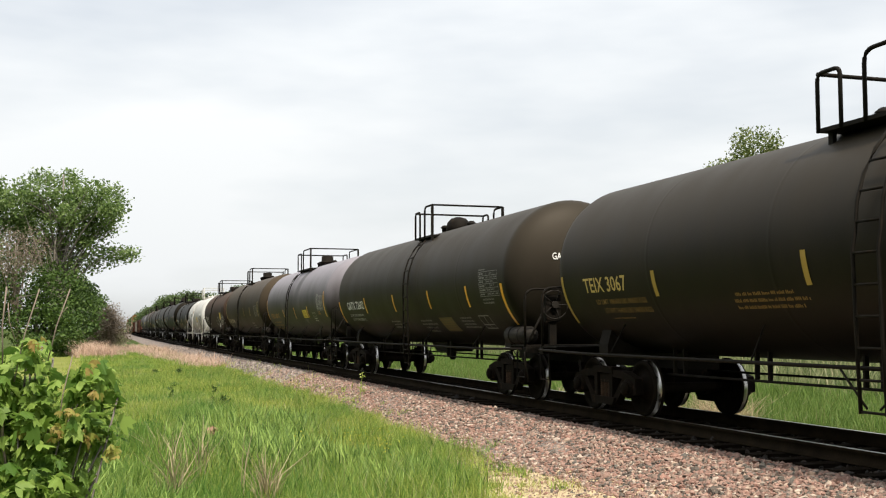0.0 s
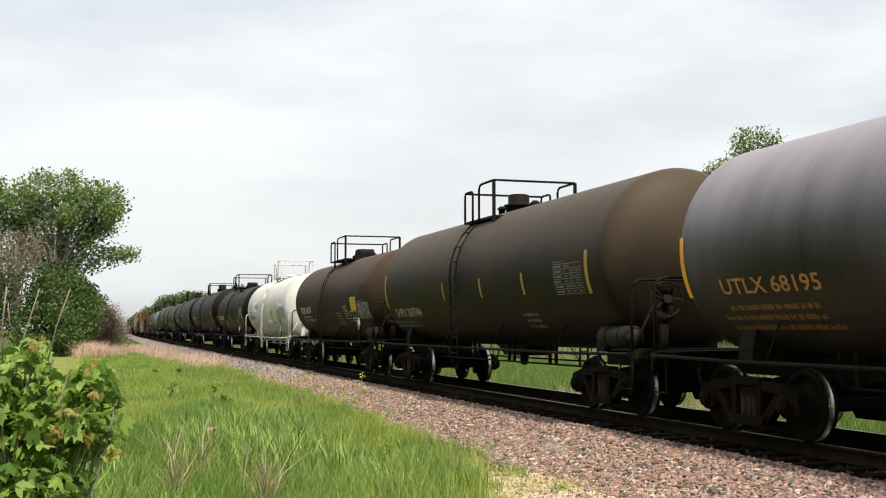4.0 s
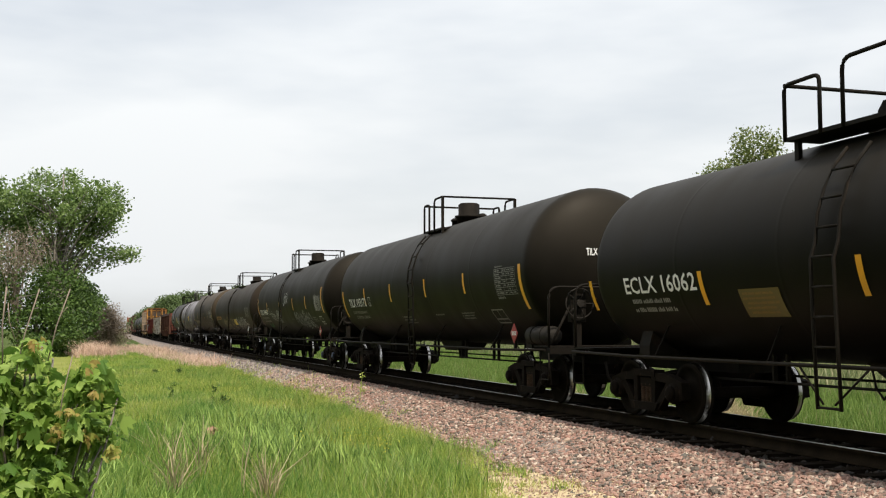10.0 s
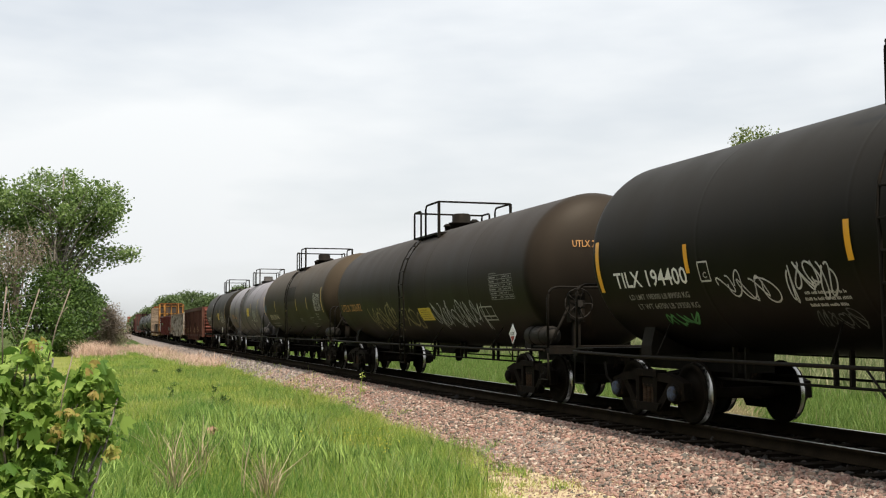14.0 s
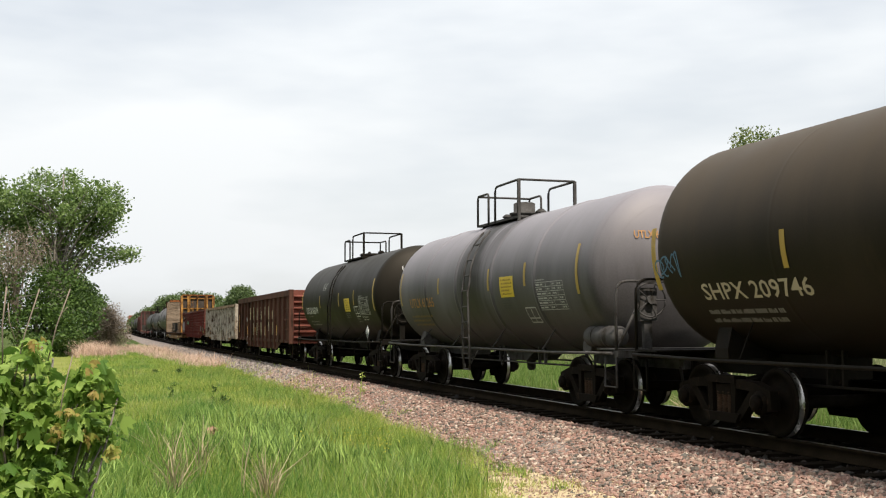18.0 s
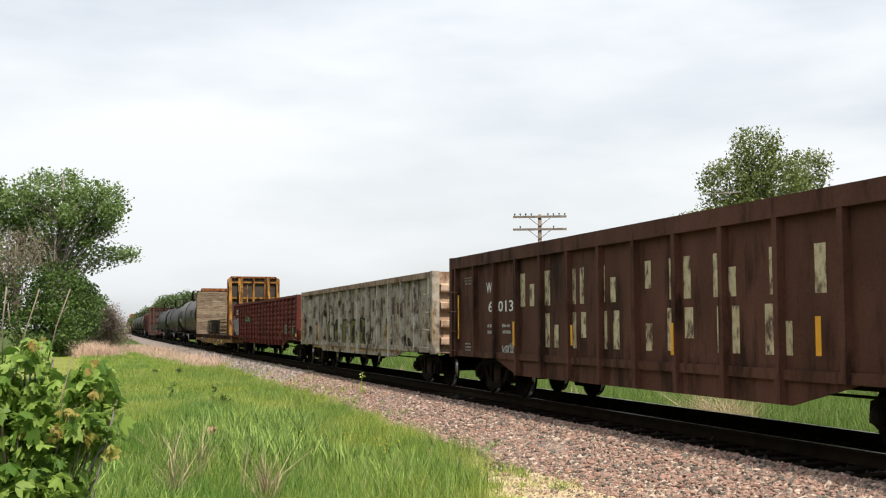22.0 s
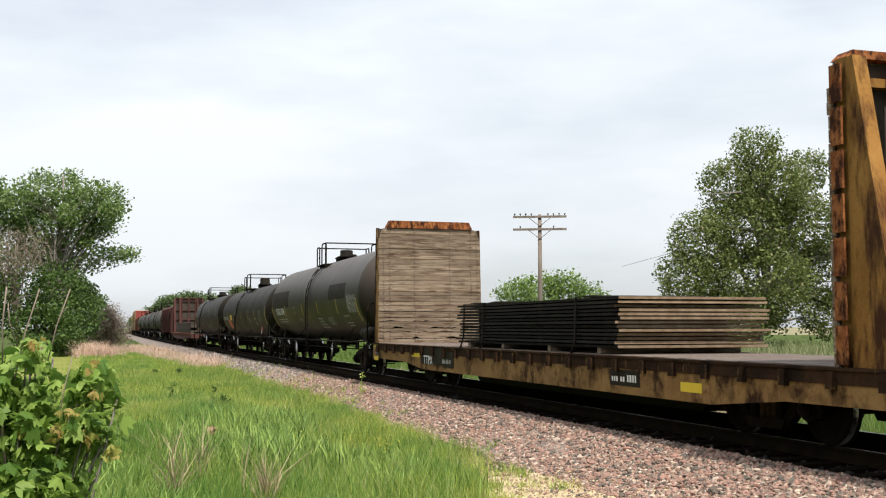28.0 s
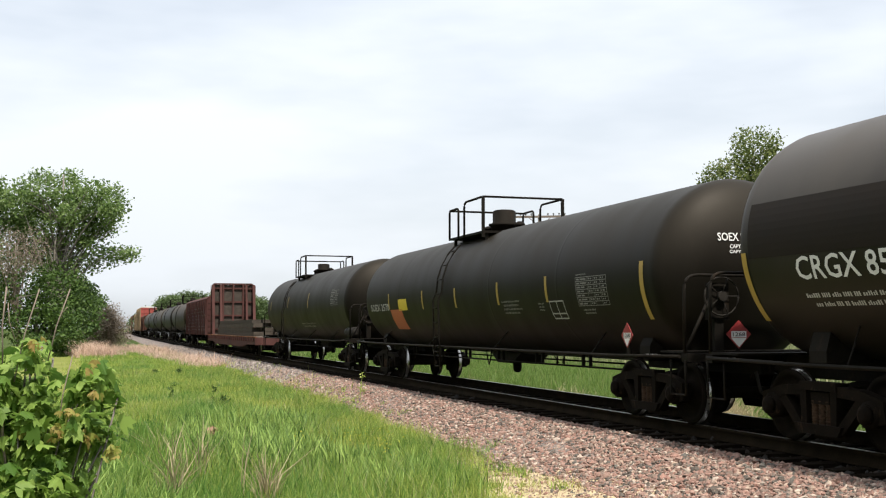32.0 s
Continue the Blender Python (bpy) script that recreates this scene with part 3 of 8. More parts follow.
SIDE_FRAME, SPRINGS, WHEELSET, BOLSTER = side_frame_mesh(), spring_mesh(), wheelset_mesh(), bolster_mesh()
CAP = finish(lathe(bmesh.new(), [(0, 0.11), (0.05, 0.11), (0.08, 0.05)], (0, 0, 0), "x", 12), "bearing_cap")
SHOE = finish(prism(bmesh.new(), [(0.47, 0.30), (0.52, 0.30), (0.54, 0.44), (0.52, 0.60), (0.47, 0.60), (0.49, 0.44)], "x", -0.05, 0.05), "brake_shoe")
TRAIN, WHEELS = [], []


def bogie(car, y, near=True, caps=None):
    b = part("bogie", BOLSTER, BOGIE, car)
    b.location = (0, y, 0)
    for s in (-1, 1):
        f = part("side_frame", SIDE_FRAME, BOGIE, b)
        f.location = (s * 1.0, 0, 0)
        g = part("spring_nest", SPRINGS, SPRING, b)
        g.location = (s * 1.0, 0, 0)
        w = part("wheelset", WHEELSET, None, b)
        w.location = (0, s * BASE, WHEEL_R)
        if near:
            WHEELS.append(w)
            for e in (-1, 1):
                c = new("bearing_cap", CAP)
                c.parent, c.location = b, (s * 1.11, e * BASE, WHEEL_R)
                if s > 0:
                    c.rotation_euler = (0, 0, 0)
                else:
                    c.rotation_euler = (0, 0, math.pi)
                h = part("brake_shoe", SHOE, BOGIE, b)
                h.location, h.rotation_euler = (s * 0.78, e * BASE if e > 0 else e * BASE, 0), (0, 0, 0 if e < 0 else math.pi)
    return b


CAP.materials.append(BOGIE)
CAP_BLUE = CAP.copy()
CAP_BLUE.materials.clear()
CAP_BLUE.materials.append(BLUE_CAP)


def start_car(name, label, category, front, rear, group="cars of the freight train"):
    """An empty at rail height in the middle of the car; y runs to the rear."""
    car = new(name)
    tagged(car, label, category, group)
    car.empty_display_size = 0.5
    TRAIN.append((car, (front + rear) / 2))
    return car


def coupler(car, y, s):
    bm = bmesh.new()
    box(bm, -0.09, 0.09, min(y, y + s * 0.45), max(y, y + s * 0.45), 0.80, 0.95)
    prism(bm, [(-0.16, y + s * 0.40), (0.15, y + s * 0.40), (0.17, y + s * 0.58), (0.02, y + s * 0.62), (-0.05, y + s * 0.52), (-0.15, y + s * 0.60)], "z", 0.74, 1.0)
    part("coupler", bm, BOGIE, car)
    hose = bmesh.new()
    rod(hose, [(-0.35, y, 0.78), (-0.36, y + s * 0.12, 0.52), (-0.30, y + s * 0.3, 0.38), (-0.2, y + s * 0.5, 0.42)], 0.025)
    part("brake_hose", hose, FRAME_BLACK, car)


# ---- decals laid on a car's side ----
class Side:
    """The near side of a car: a shell of radius r about height zc, or a flat wall at u."""

    def __init__(self, car, r=None, zc=0.0, u=None):
        self.car, self.r, self.zc, self.u = car, r, zc, u

    def place(self, y, z, lift):
        if self.u is not None:
            return (self.u - lift, y, z)
        k = max(-0.98, min(0.98, (z - self.zc) / self.r))
        c = math.sqrt(1 - k * k)
        return (-(self.r + lift) * c, y, self.zc + (self.r + lift) * k)


def sheet(side, bm, y0, y1, z0, z1, lift=0.006):
    """A panel from y0 (rear) to y1 (front) that follows the side."""
    n = 1 if side.u is not None else max(1, int(abs(z1 - z0) / 0.09) + 1)
    last = None
    for i in range(n + 1):
        z = z0 + (z1 - z0) * i / n
        now = [bm.verts.new(side.place(y, z, lift)) for y in (y0, y1)]
        if last:
            bm.faces.new((last[0], last[1], now[1], now[0]))
        last = now


def reflector(side, y, z0, z1, w=0.10, mat=None):
    bm = bmesh.new()
    sheet(side, bm, y + w / 2, y - w / 2, z0, z1)
    part("reflector", bm, mat or STRIPE, side.car, "orange reflective stripe")


def panel(side, y0, y1, z0, z1, mat, name="paint_patch", lift=0.004):
    bm = bmesh.new()
    sheet(side, bm, y0, y1, z0, z1, lift)
    part(name, bm, mat, side.car)


def bars(side, y0, y1, z0, z1, rows=3, mat=None, seed=1, lift=0.006):
    """Small writing as rows of dashes."""
    rng = random.Random(seed)
    bm = bmesh.new()
    step = (z1 - z0) / rows
    for i in range(rows):
        a, b = z1 - (i + 0.74) * step, z1 - (i + 0.24) * step
        y = y0 - rng.uniform(0, 0.1) * (y0 - y1)
        stop = y1 + rng.uniform(0, 0.25) * (y0 - y1)
        k = rng.randint(2, 6)
        tall = b - a
        while y > stop:
            w = rng.uniform(0.42, 0.62) * tall
            cut = rng.choice((0.0, 0.0, 0.3)) * tall
            sheet(side, bm, y, max(y - w, y1), a, b - cut, lift)
            k -= 1
            y -= w + (0.26 if k else 0.8) * tall
            k = k or rng.randint(2, 6)
    tagged(part("small_lettering", bm, mat or LETTER_DIM, side.car), kind="stuff")


def table(side, y0, y1, z0, z1, rows=6, mat=None, seed=2):
    """A ruled block of test data."""
    bm = bmesh.new()
    t = 0.010
    for i in range(rows + 1):
        z = z0 + (z1 - z0) * i / rows
        sheet(side, bm, y0, y1, z - t / 2, z + t / 2)
    cols = [y0 + (y1 - y0) * k for k in (0.0, 0.40, 0.60, 0.80, 1.0)]
    for y in cols:
        sheet(side, bm, y + t / 2, y - t / 2, z0, z1)
    rng = random.Random(seed)
    h = (z1 - z0) / rows
    for i in range(rows):
        for k, (ya, yb) in enumerate(zip(cols, cols[1:])):
            if k and rng.random() < 0.18:
                continue
            ya, yb = ya - 0.04, ya - 0.04 + (yb - ya + 0.08) * rng.uniform(0.6, 1.0)
            mid = ya + (yb - ya) * rng.uniform(0.3, 0.6)
            for yc, yd in ((ya, mid + 0.015), (mid - 0.015, yb)):
                sheet(side, bm, yc, yd, z0 + h * (i + 0.32), z0 + h * (i + 0.68))
    part("data_panel", bm, mat or LETTER_DIM, side.car, "ruled block of faded white test data")
    bars(side, y0, y0 + (y1 - y0) * 0.4, z1 + 0.02, z1 + 0.07, 1, mat or LETTER_DIM, seed)


def outline(side, y0, y1, z0, z1, mat=None, cross=True):
    bm = bmesh.new()
    t = 0.022
    for z in (z0, z1):
        sheet(side, bm, y0, y1, z - t / 2, z + t / 2)
    for y in (y0, y1) + (((y0 + y1) / 2,) if cross else ()):
        sheet(side, bm, y + t / 2, y - t / 2, z0, z1)
    if cross:
        sheet(side, bm, y0, y1, z0 + (z1 - z0) * 0.25, z0 + (z1 - z0) * 0.25 + t)
    part("stencil_box", bm, mat or LETTER_DIM, side.car, "white outlined stencil box")


def sign(side, y0, y1, z0, z1, mat=None, seed=3):
    panel(side, y0, y1, z0, z1, mat or SIGN_YELLOW, "sign_plate", 0.008)
    h = z1 - z0
    bars(side, y0 - 0.05, y1 + 0.05, z0 + 0.08 * h, z1 - 0.08 * h, 5, LETTER_BROWN, seed, 0.012)


LETTER_BROWN = plain("brown_lettering", (0.20, 0.11, 0.02), 0.6)


def words(body, width, height, bold=0.0):
    """Letters as a flat bmesh in (y to the right, z up), scaled to a width and a height."""
    cu = bpy.data.curves.new("letters", "FONT")
    cu.body, cu.resolution_u, cu.offset = body, 2, bold
    ob = bpy.data.objects.new("letters", cu)
    me = bpy.data.meshes.new_from_object(ob)
    bpy.data.objects.remove(ob)
    bpy.data.curves.remove(cu)
    bm = bmesh.new()
    bm.from_mesh(me)
    bpy.data.meshes.remove(me)
    xs, ys = [v.co.x for v in bm.verts], [v.co.y for v in bm.verts]
    kx, ky = width / (max(xs) - min(xs)), height / (max(ys) - min(ys))
    x0, y0 = min(xs), min(ys)
    for v in bm.verts:
        v.co = ((v.co.x - x0) * kx, (v.co.y - y0) * ky, 0)
    return bm


def lettering(side, body, y0, y1, z0, z1, mat=None, lift=0.007):
    bm = words(body, abs(y0 - y1), z1 - z0, 0.012)
    if side.u is None:
        for i in range(1, 4):
            bmesh.ops.bisect_plane(bm, geom=bm.verts[:] + bm.edges[:] + bm.faces[:], plane_co=(0, (z1 - z0) * i / 4, 0), plane_no=(0, 1, 0))
    for v in bm.verts:
        v.co = side.place(y0 - v.co.x, z0 + v.co.y, lift)
    part("lettering", bm, mat or LETTER_WHITE, side.car, "painted reporting mark")


def head_lettering(side, body, x0, x1, z0, z1, mat=None):
    """Letters on the front head, following its dome."""
    bm = words(body, x1 - x0, z1 - z0, 0.012)
    for v in bm.verts:
        u, z = x0 + v.co.x, z0 + v.co.y
        rho = min(0.98, math.hypot(u, z - side.zc) / side.r) ** 0.909
        v.co = (u, -side.half - side.head * math.sqrt(1 - rho * rho) - 0.016, z)
    part("head_lettering", bm, mat or LETTER_WHITE, side.car)


def worn_letter(side, y0, y1, z0, z1, seed=0, mat=None):
    """Worn company lettering, as plain upright bars of paint."""
    bm = bmesh.new()
    w, h = y0 - y1, z1 - z0
    if w > 0.3:
        cut, top = (0.0, 0.30, 0.0)[seed % 3] * h, (0.34, 0.0, 0.0)[seed % 3] * h
        sheet(side, bm, y0, y0 - w * 0.34, z0, z1)
        sheet(side, bm, y1 + w * 0.32, y1, z0 + cut, z1 - top)
    else:
        sheet(side, bm, y0, y1, z0, z1)
    part("painted_block", bm, mat or LETTER_WORN, side.car, "worn cream paint block")


def placard(side, y, z, number, mat_top, mat_ink, size=0.19):
    """A diamond hazard placard on a bracket, with its number."""
    car, u = side.car, -1.45
    bm = bmesh.new()
    prism(bm, [(y, z - size), (y + size, z), (y, z + size), (y - size, z)], "x", u - 0.008, u)
    pl = part("placard", bm, mat_top, car, "diamond hazard placard")
    bm = bmesh.new()
    prism(bm, [(y + size * 0.58, z + size * 0.2), (y - size * 0.58, z + size * 0.2), (y - size * 0.58, z - size * 0.2), (y + size * 0.58, z - size * 0.2)], "x", u - 0.012, u - 0.008)
    if number:
        part("number_panel", bm, LETTER_WHITE, pl)
        bm = words(number, size * 1.02, size * 0.34, 0.012)
        for v in bm.verts:
            v.co = (u - 0.014, y + size * 0.51 - v.co.x, z - size * 0.17 + v.co.y)
        part("placard_number", bm, LETTER_BLACK, pl)
    if mat_ink:
        bm = bmesh.new()
        prism(bm, [(y + size * 0.5, z - size * 0.24), (y - size * 0.5, z - size * 0.24), (y, z - size * 0.9)], "x", u - 0.011, u - 0.008)
        part("placard_base", bm, mat_ink, pl)
    bm = bmesh.new()
    box(bm, u, u + 0.05, y - 0.03, y + 0.03, 1.0, z)
    part("placard_bracket", bm, FRAME_BLACK, car)


def end_placard(side, x, z, number, mat_top, mat_ink, size=0.19):
    """A diamond hazard placard facing forwards over the front platform."""
    y = -side.half - 0.80
    bm = bmesh.new()
    prism(bm, [(x, z - size), (x + size, z), (x, z + size), (x - size, z)], "y", y, y + 0.008)
    pl = part("end_placard", bm, mat_top, side.car, "diamond hazard placard")
    part("number_panel", box(bmesh.new(), x - size * 0.6, x + size * 0.6, y - 0.004, y - 0.001, z - size * 0.22, z + size * 0.22), LETTER_WHITE, pl)
    bm = words(number, size * 1.0, size * 0.28, 0.01)
    for v in bm.verts:
        v.co = (x - size * 0.5 + v.co.x, y - 0.007, z - size * 0.14 + v.co.y)
    part("placard_number", bm, LETTER_BLACK, pl)
    bm = bmesh.new()
    prism(bm, [(x - size * 0.62, z - size * 0.26), (x + size * 0.62, z - size * 0.26), (x, z - size * 0.9)], "y", y - 0.004, y - 0.001)
    part("placard_base", bm, mat_ink, pl)
    part("placard_bracket", box(bmesh.new(), x - 0.03, x + 0.03, y + 0.009, y + 0.05, 1.06, z), FRAME_BLACK, side.car)


def scribble(side, y0, y1, z0, z1, mat, seed, strokes=14, w=0.035, slant=0.0):
    """Sprayed loops and zigzags, with no letters in them."""
    rng = random.Random(seed)
    bm = bmesh.new()
    for k in range(strokes):
        cy = y0 + (y1 - y0) * (k + 0.5) / strokes
        span = abs(y1 - y0) / strokes
        pts, n = [], 24
        ph, fx, fz = rng.uniform(0, 6), rng.uniform(0.6, 1.4), rng.uniform(0.8, 1.6)
        zc, hz = (z0 + z1) / 2 + rng.uniform(-0.12, 0.12) * (z1 - z0), (z1 - z0) * rng.uniform(0.28, 0.5)
        for i in range(n):
            a = i / (n - 1)
            dz = hz * (1 - 0.25 * a) * math.cos(fz * a * 6.28 + ph * 1.7)
            pts.append((cy + span * (0.55 + 0.35 * a) * math.sin(fx * a * 6.28 + ph) + slant * dz, zc + dz))
        for (ya, za), (yb, zb) in zip(pts, pts[1:]):
            d = Vector((yb - ya, zb - za))
            if d.length < 1e-4:
                continue
            q = Vector((-d.y, d.x)).normalized() * w / 2
            vs = [bm.verts.new(side.place(ya + q.x, za + q.y, 0.006)), bm.verts.new(side.place(yb + q.x, zb + q.y, 0.006)),
                  bm.verts.new(side.place(yb - q.x, zb - q.y, 0.006)), bm.verts.new(side.place(ya - q.x, za - q.y, 0.006))]
            bm.faces.new(vs)
    tagged(part("graffiti", bm, mat, side.car, "sprayed graffiti scrawl"), kind="stuff")


def strokes(side, lines, mat, w=0.03):
    """Sprayed lines, each a list of (y, z)."""
    bm = bmesh.new()
    for line in lines:
        pts = bent([(a, b, 0) for a, b in line], 0.12, 4) if len(line) > 2 else [Vector((a, b, 0)) for a, b in line]
        fine = [pts[0]]
        for p, q in zip(pts, pts[1:]):
            k = max(1, int((q - p).length / 0.05))
            fine += [p.lerp(q, (i + 1) / k) for i in range(k)]
        for p, q in zip(fine, fine[1:]):
            d = q - p
            if d.length < 1e-4:
                continue
            n = Vector((-d.y, d.x, 0)).normalized() * w / 2
            e = d.normalized() * w * 0.3
            bm.faces.new([bm.verts.new(side.place(v.x, v.y, 0.006)) for v in (p - e + n, q + e + n, q + e - n, p - e - n)])
    part("graffiti", bm, mat, side.car, "sprayed white graffiti letters")


def paint_blocks(side, y0, y1, z0, z1, fill, line, seed, n):
    """Bulging sprayed shapes with thick dark outlines."""
    rng = random.Random(seed)
    dark, light, marks = bmesh.new(), bmesh.new(), bmesh.new()
    step = (y1 - y0) / n
    for k in range(n):
        cy, cz = y0 + step * (k + 0.5), (z0 + z1) / 2 + rng.uniform(-0.05, 0.05) * (z1 - z0)
        ry, rz = abs(step) * rng.uniform(0.50, 0.60), (z1 - z0) * rng.uniform(0.44, 0.54)
        m = 11
        shape = [(math.cos(math.tau * i / m + 0.3), math.sin(math.tau * i / m + 0.3)) for i in range(m)]
        shape = [(math.copysign(abs(a) ** 0.55, a) * rng.uniform(0.8, 1.05), math.copysign(abs(b) ** 0.55, b) * rng.uniform(0.85, 1.05)) for a, b in shape]
        for bm, g, lift in ((dark, 1.0, 0.005 + 0.0004 * k), (light, 0.80, 0.011 + 0.0004 * k)):
            bm.faces.new([bm.verts.new(side.place(cy + a * ry * g, cz + b * rz * (g if g == 1 else 0.86), lift)) for a, b in shape])
        for j in range(3):
            a, b = cy + ry * rng.uniform(-0.4, 0.4), cz + rz * rng.uniform(-0.6, 0.6)
            wy, wz = abs(step) * rng.uniform(0.05, 0.13), (z1 - z0) * rng.uniform(0.08, 0.26)
            s = rng.uniform(-0.5, 0.5) * wz
            marks.faces.new([marks.verts.new(side.place(a + p * wy + q * s, b + q * wz, 0.018)) for p, q in ((-1, -1), (1, -1), (1, 1), (-1, 1))])
    for bm, mat in ((dark, line), (light, fill), (marks, line)):
        tagged(part("graffiti", bm, mat, side.car, "sprayed graffiti shapes"), kind="stuff")


# ---- tank cars ----
def tank_car(label, front, rear, r, zc, paint, deck, frame_mat=None, dome="drum", near=True, reservoir=True, rig=True, head=0.56, insulated=False, caps=None, ladder=None, w=0.95, rail_top=4.50):
    """front, rear: where the shell's heads begin. deck: rear and front of the top platform, from the train's start."""
    fm = frame_mat or FRAME_BLACK
    mid, half = (front + rear) / 2, (rear - front) / 2
    car = start_car("tank_car", label, "tank car", front, rear)
    # shell with domed heads
    arc = [(-half - head * math.sin(a), r * math.cos(a) ** 1.1) for a in [math.radians(d) for d in (89, 84, 76, 66, 54, 42, 30, 18, 8)]]
    seams = []
    for i in range(1, 5):
        y = -half + 2 * half * i / 5
        seams += [(y - 0.07, r), (y - 0.03, r), (y - 0.012, r + 0.0018), (y + 0.012, r + 0.0018), (y + 0.03, r), (y + 0.07, r)]
    if insulated:
        seams = []
        for i in (1, 2, 3, 4):
            y = -half + 2 * half * i / 5
            seams += [(y - 0.12, r), (y - 0.05, r), (y - 0.03, r + 0.02), (y + 0.03, r + 0.02), (y + 0.05, r), (y + 0.12, r)]
    prof = arc + [(-half, r), (-half + 0.08, r)] + seams + [(half - 0.08, r), (half, r)] + [(-y, q) for y, q in arc[::-1]]
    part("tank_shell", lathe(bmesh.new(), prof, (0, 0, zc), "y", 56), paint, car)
    ends = half + 1.02
    for s in (-1, 1):
        bm = bmesh.new()
        box(bm, -0.28, 0.28, min(s * (half - 2.2), s * ends), max(s * (half - 2.2), s * ends), 0.74, 1.04)
        box(bm, -1.42, 1.42, min(s * (ends - 0.16), s * ends), max(s * (ends - 0.16), s * ends), 0.93, 1.04)
        part("stub_sill", bm, fm, car)
        bm = bmesh.new()
        low = zc - math.sqrt(max(0.01, r * r - 1.0)) - 0.02
        prism(bm, [(-1.06, 0.98), (1.06, 0.98), (1.06, 1.12), (0.98, low + 0.06), (0.6, zc - math.sqrt(r * r - 0.36) - 0.01), (-0.6, zc - math.sqrt(r * r - 0.36) - 0.01), (-0.98, low + 0.06), (-1.06, 1.12)], "y", s * (half - 0.85) - 0.16, s * (half - 0.85) + 0.16)
        part("saddle", bm, fm, car)
        bm = bmesh.new()
        box(bm, -1.42, 1.42, min(s * (ends - 0.75), s * (ends - 0.12)), max(s * (ends - 0.75), s * (ends - 0.12)), 1.045, 1.07)
        part("end_step", bm, fm, car)
        if near:
            bm = bmesh.new()
            for k in range(5):
                ya = s * (ends - 0.70) + 0.125 * (k - 0.5 + 0.5 * s) - s * 0.0
                box(bm, -1.4235, -1.4205, ya, ya + (0.05, 0.09, 0.10, 0.08, 0.095)[k], 0.975, 1.015)
            tagged(part("small_lettering", bm, LETTER_BLACK if fm is FRAME_WHITE else LETTER_PALE, car), kind="stuff")
        # rail across the end
        bm = bmesh.new()
        ye = s * (ends - 0.10)
        rod(bm, bent([(-1.40, ye, 1.05), (-1.40, ye, 2.12), (1.40, ye, 2.12), (1.40, ye, 1.05)], 0.22, 5), 0.024)
        part("end_rail", bm, fm, car)
        for u in (-1, 1):
            bm = bmesh.new()
            rod(bm, [(u * 1.42, s * (ends - 0.05), 0.95), (u * 1.42, s * (ends - 0.05), 0.48), (u * 1.42, s * (ends - 0.45), 0.48), (u * 1.42, s * (ends - 0.45), 0.95)], 0.02)
            part("stirrup_step", bm, fm, car)
        coupler(car, s * ends, s)
        b = bogie(car, s * (half - 0.85), near)
        if caps and near:
            for c in b.children:
                if c.name.startswith("bearing_cap"):
                    c.data = CAP_BLUE
    # long side rails with brackets
    for u in (-1, 1):
        bm = bmesh.new()
        rod(bm, [(u * 1.47, -half - 0.9, 1.0), (u * 1.47, -half + 1.2, 0.97), (u * 1.47, half - 1.2, 0.97), (u * 1.47, half + 0.9, 1.0)], 0.024, 8)
        part("side_rail", bm, fm, car)
        n = 4
        for i in range(n):
            y = -half + 1.9 + (2 * half - 3.8) * i / (n - 1)
            bm = bmesh.new()
            rod(bm, [(u * 1.47, y, 0.97), (u * 1.05, y + 0.30, zc - math.sqrt(r * r - 1.05 ** 2) + 0.02)], 0.012)
            part("rail_bracket", bm, fm, car)
    # top platform
    a, b = deck[1] - mid, deck[0] - mid
    top = zc + r
    zr = max(top + 0.56, rail_top)
    zf = zr - 0.80
    for s in (-1, 1):
        bm = bmesh.new()
        box(bm, min(s * 0.42, s * w), max(s * 0.42, s * w), a, b, zf, zf + 0.05)
        for y in (a + 0.1, b - 0.1):
            box(bm, min(s * (w - 0.15), s * (w - 0.09)), max(s * (w - 0.15), s * (w - 0.09)), y - 0.04, y + 0.04, zc + math.sqrt(r * r - (w - 0.09) ** 2) - 0.05, zf)
        part("platform_grating", bm, fm, car)
    ring = 0.026
    for s in (-1, 1):
        bm = bmesh.new()
        gap = b - 0.28 * (b - a)
        low = zr - 0.09
        rod(bm, bent([(s * w, b, zf), (s * w, b, low), (s * w, gap, low), (s * w, gap, zf)], 0.10), ring)
        rod(bm, bent([(s * w, gap - 0.42, zf), (s * w, gap - 0.42, zr), (s * w, a + 0.03, zr)], 0.16), ring)
        part("platform_rail", bm, fm, car)
    bm = bmesh.new()
    rod(bm, [(-w, a, zr), (w, a, zr)], ring)
    part("front_cross_rail", bm, fm, car)
    bm = bmesh.new()
    rod(bm, [(-w, b, zr - 0.09), (w, b, zr - 0.09)], ring)
    part("rear_cross_rail", bm, fm, car)
    for s in (-1, 1):
        part("rail_post", box(bmesh.new(), s * w - 0.03, s * w + 0.03, a - 0.03, a + 0.03, zf - 0.1, zr), fm, car)
    # manway and valves
    my = (a + b) / 2
    bm = bmesh.new()
    if dome == "drum":
        lathe(bm, [(top - 0.1, 0.29), (top + 0.10, 0.29), (top + 0.11, 0.33), (top + 0.15, 0.33), (top + 0.17, 0.24), (top + 0.36, 0.24), (top + 0.38, 0.20)], (0, my, 0), "z", 18)
    elif dome == "tall":
        lathe(bm, [(top - 0.1, 0.31), (top + 0.12, 0.31), (top + 0.13, 0.36), (top + 0.18, 0.36), (top + 0.20, 0.27), (top + 0.47, 0.27), (top + 0.50, 0.22)], (0, my, 0), "z", 18)
    elif dome == "hood":
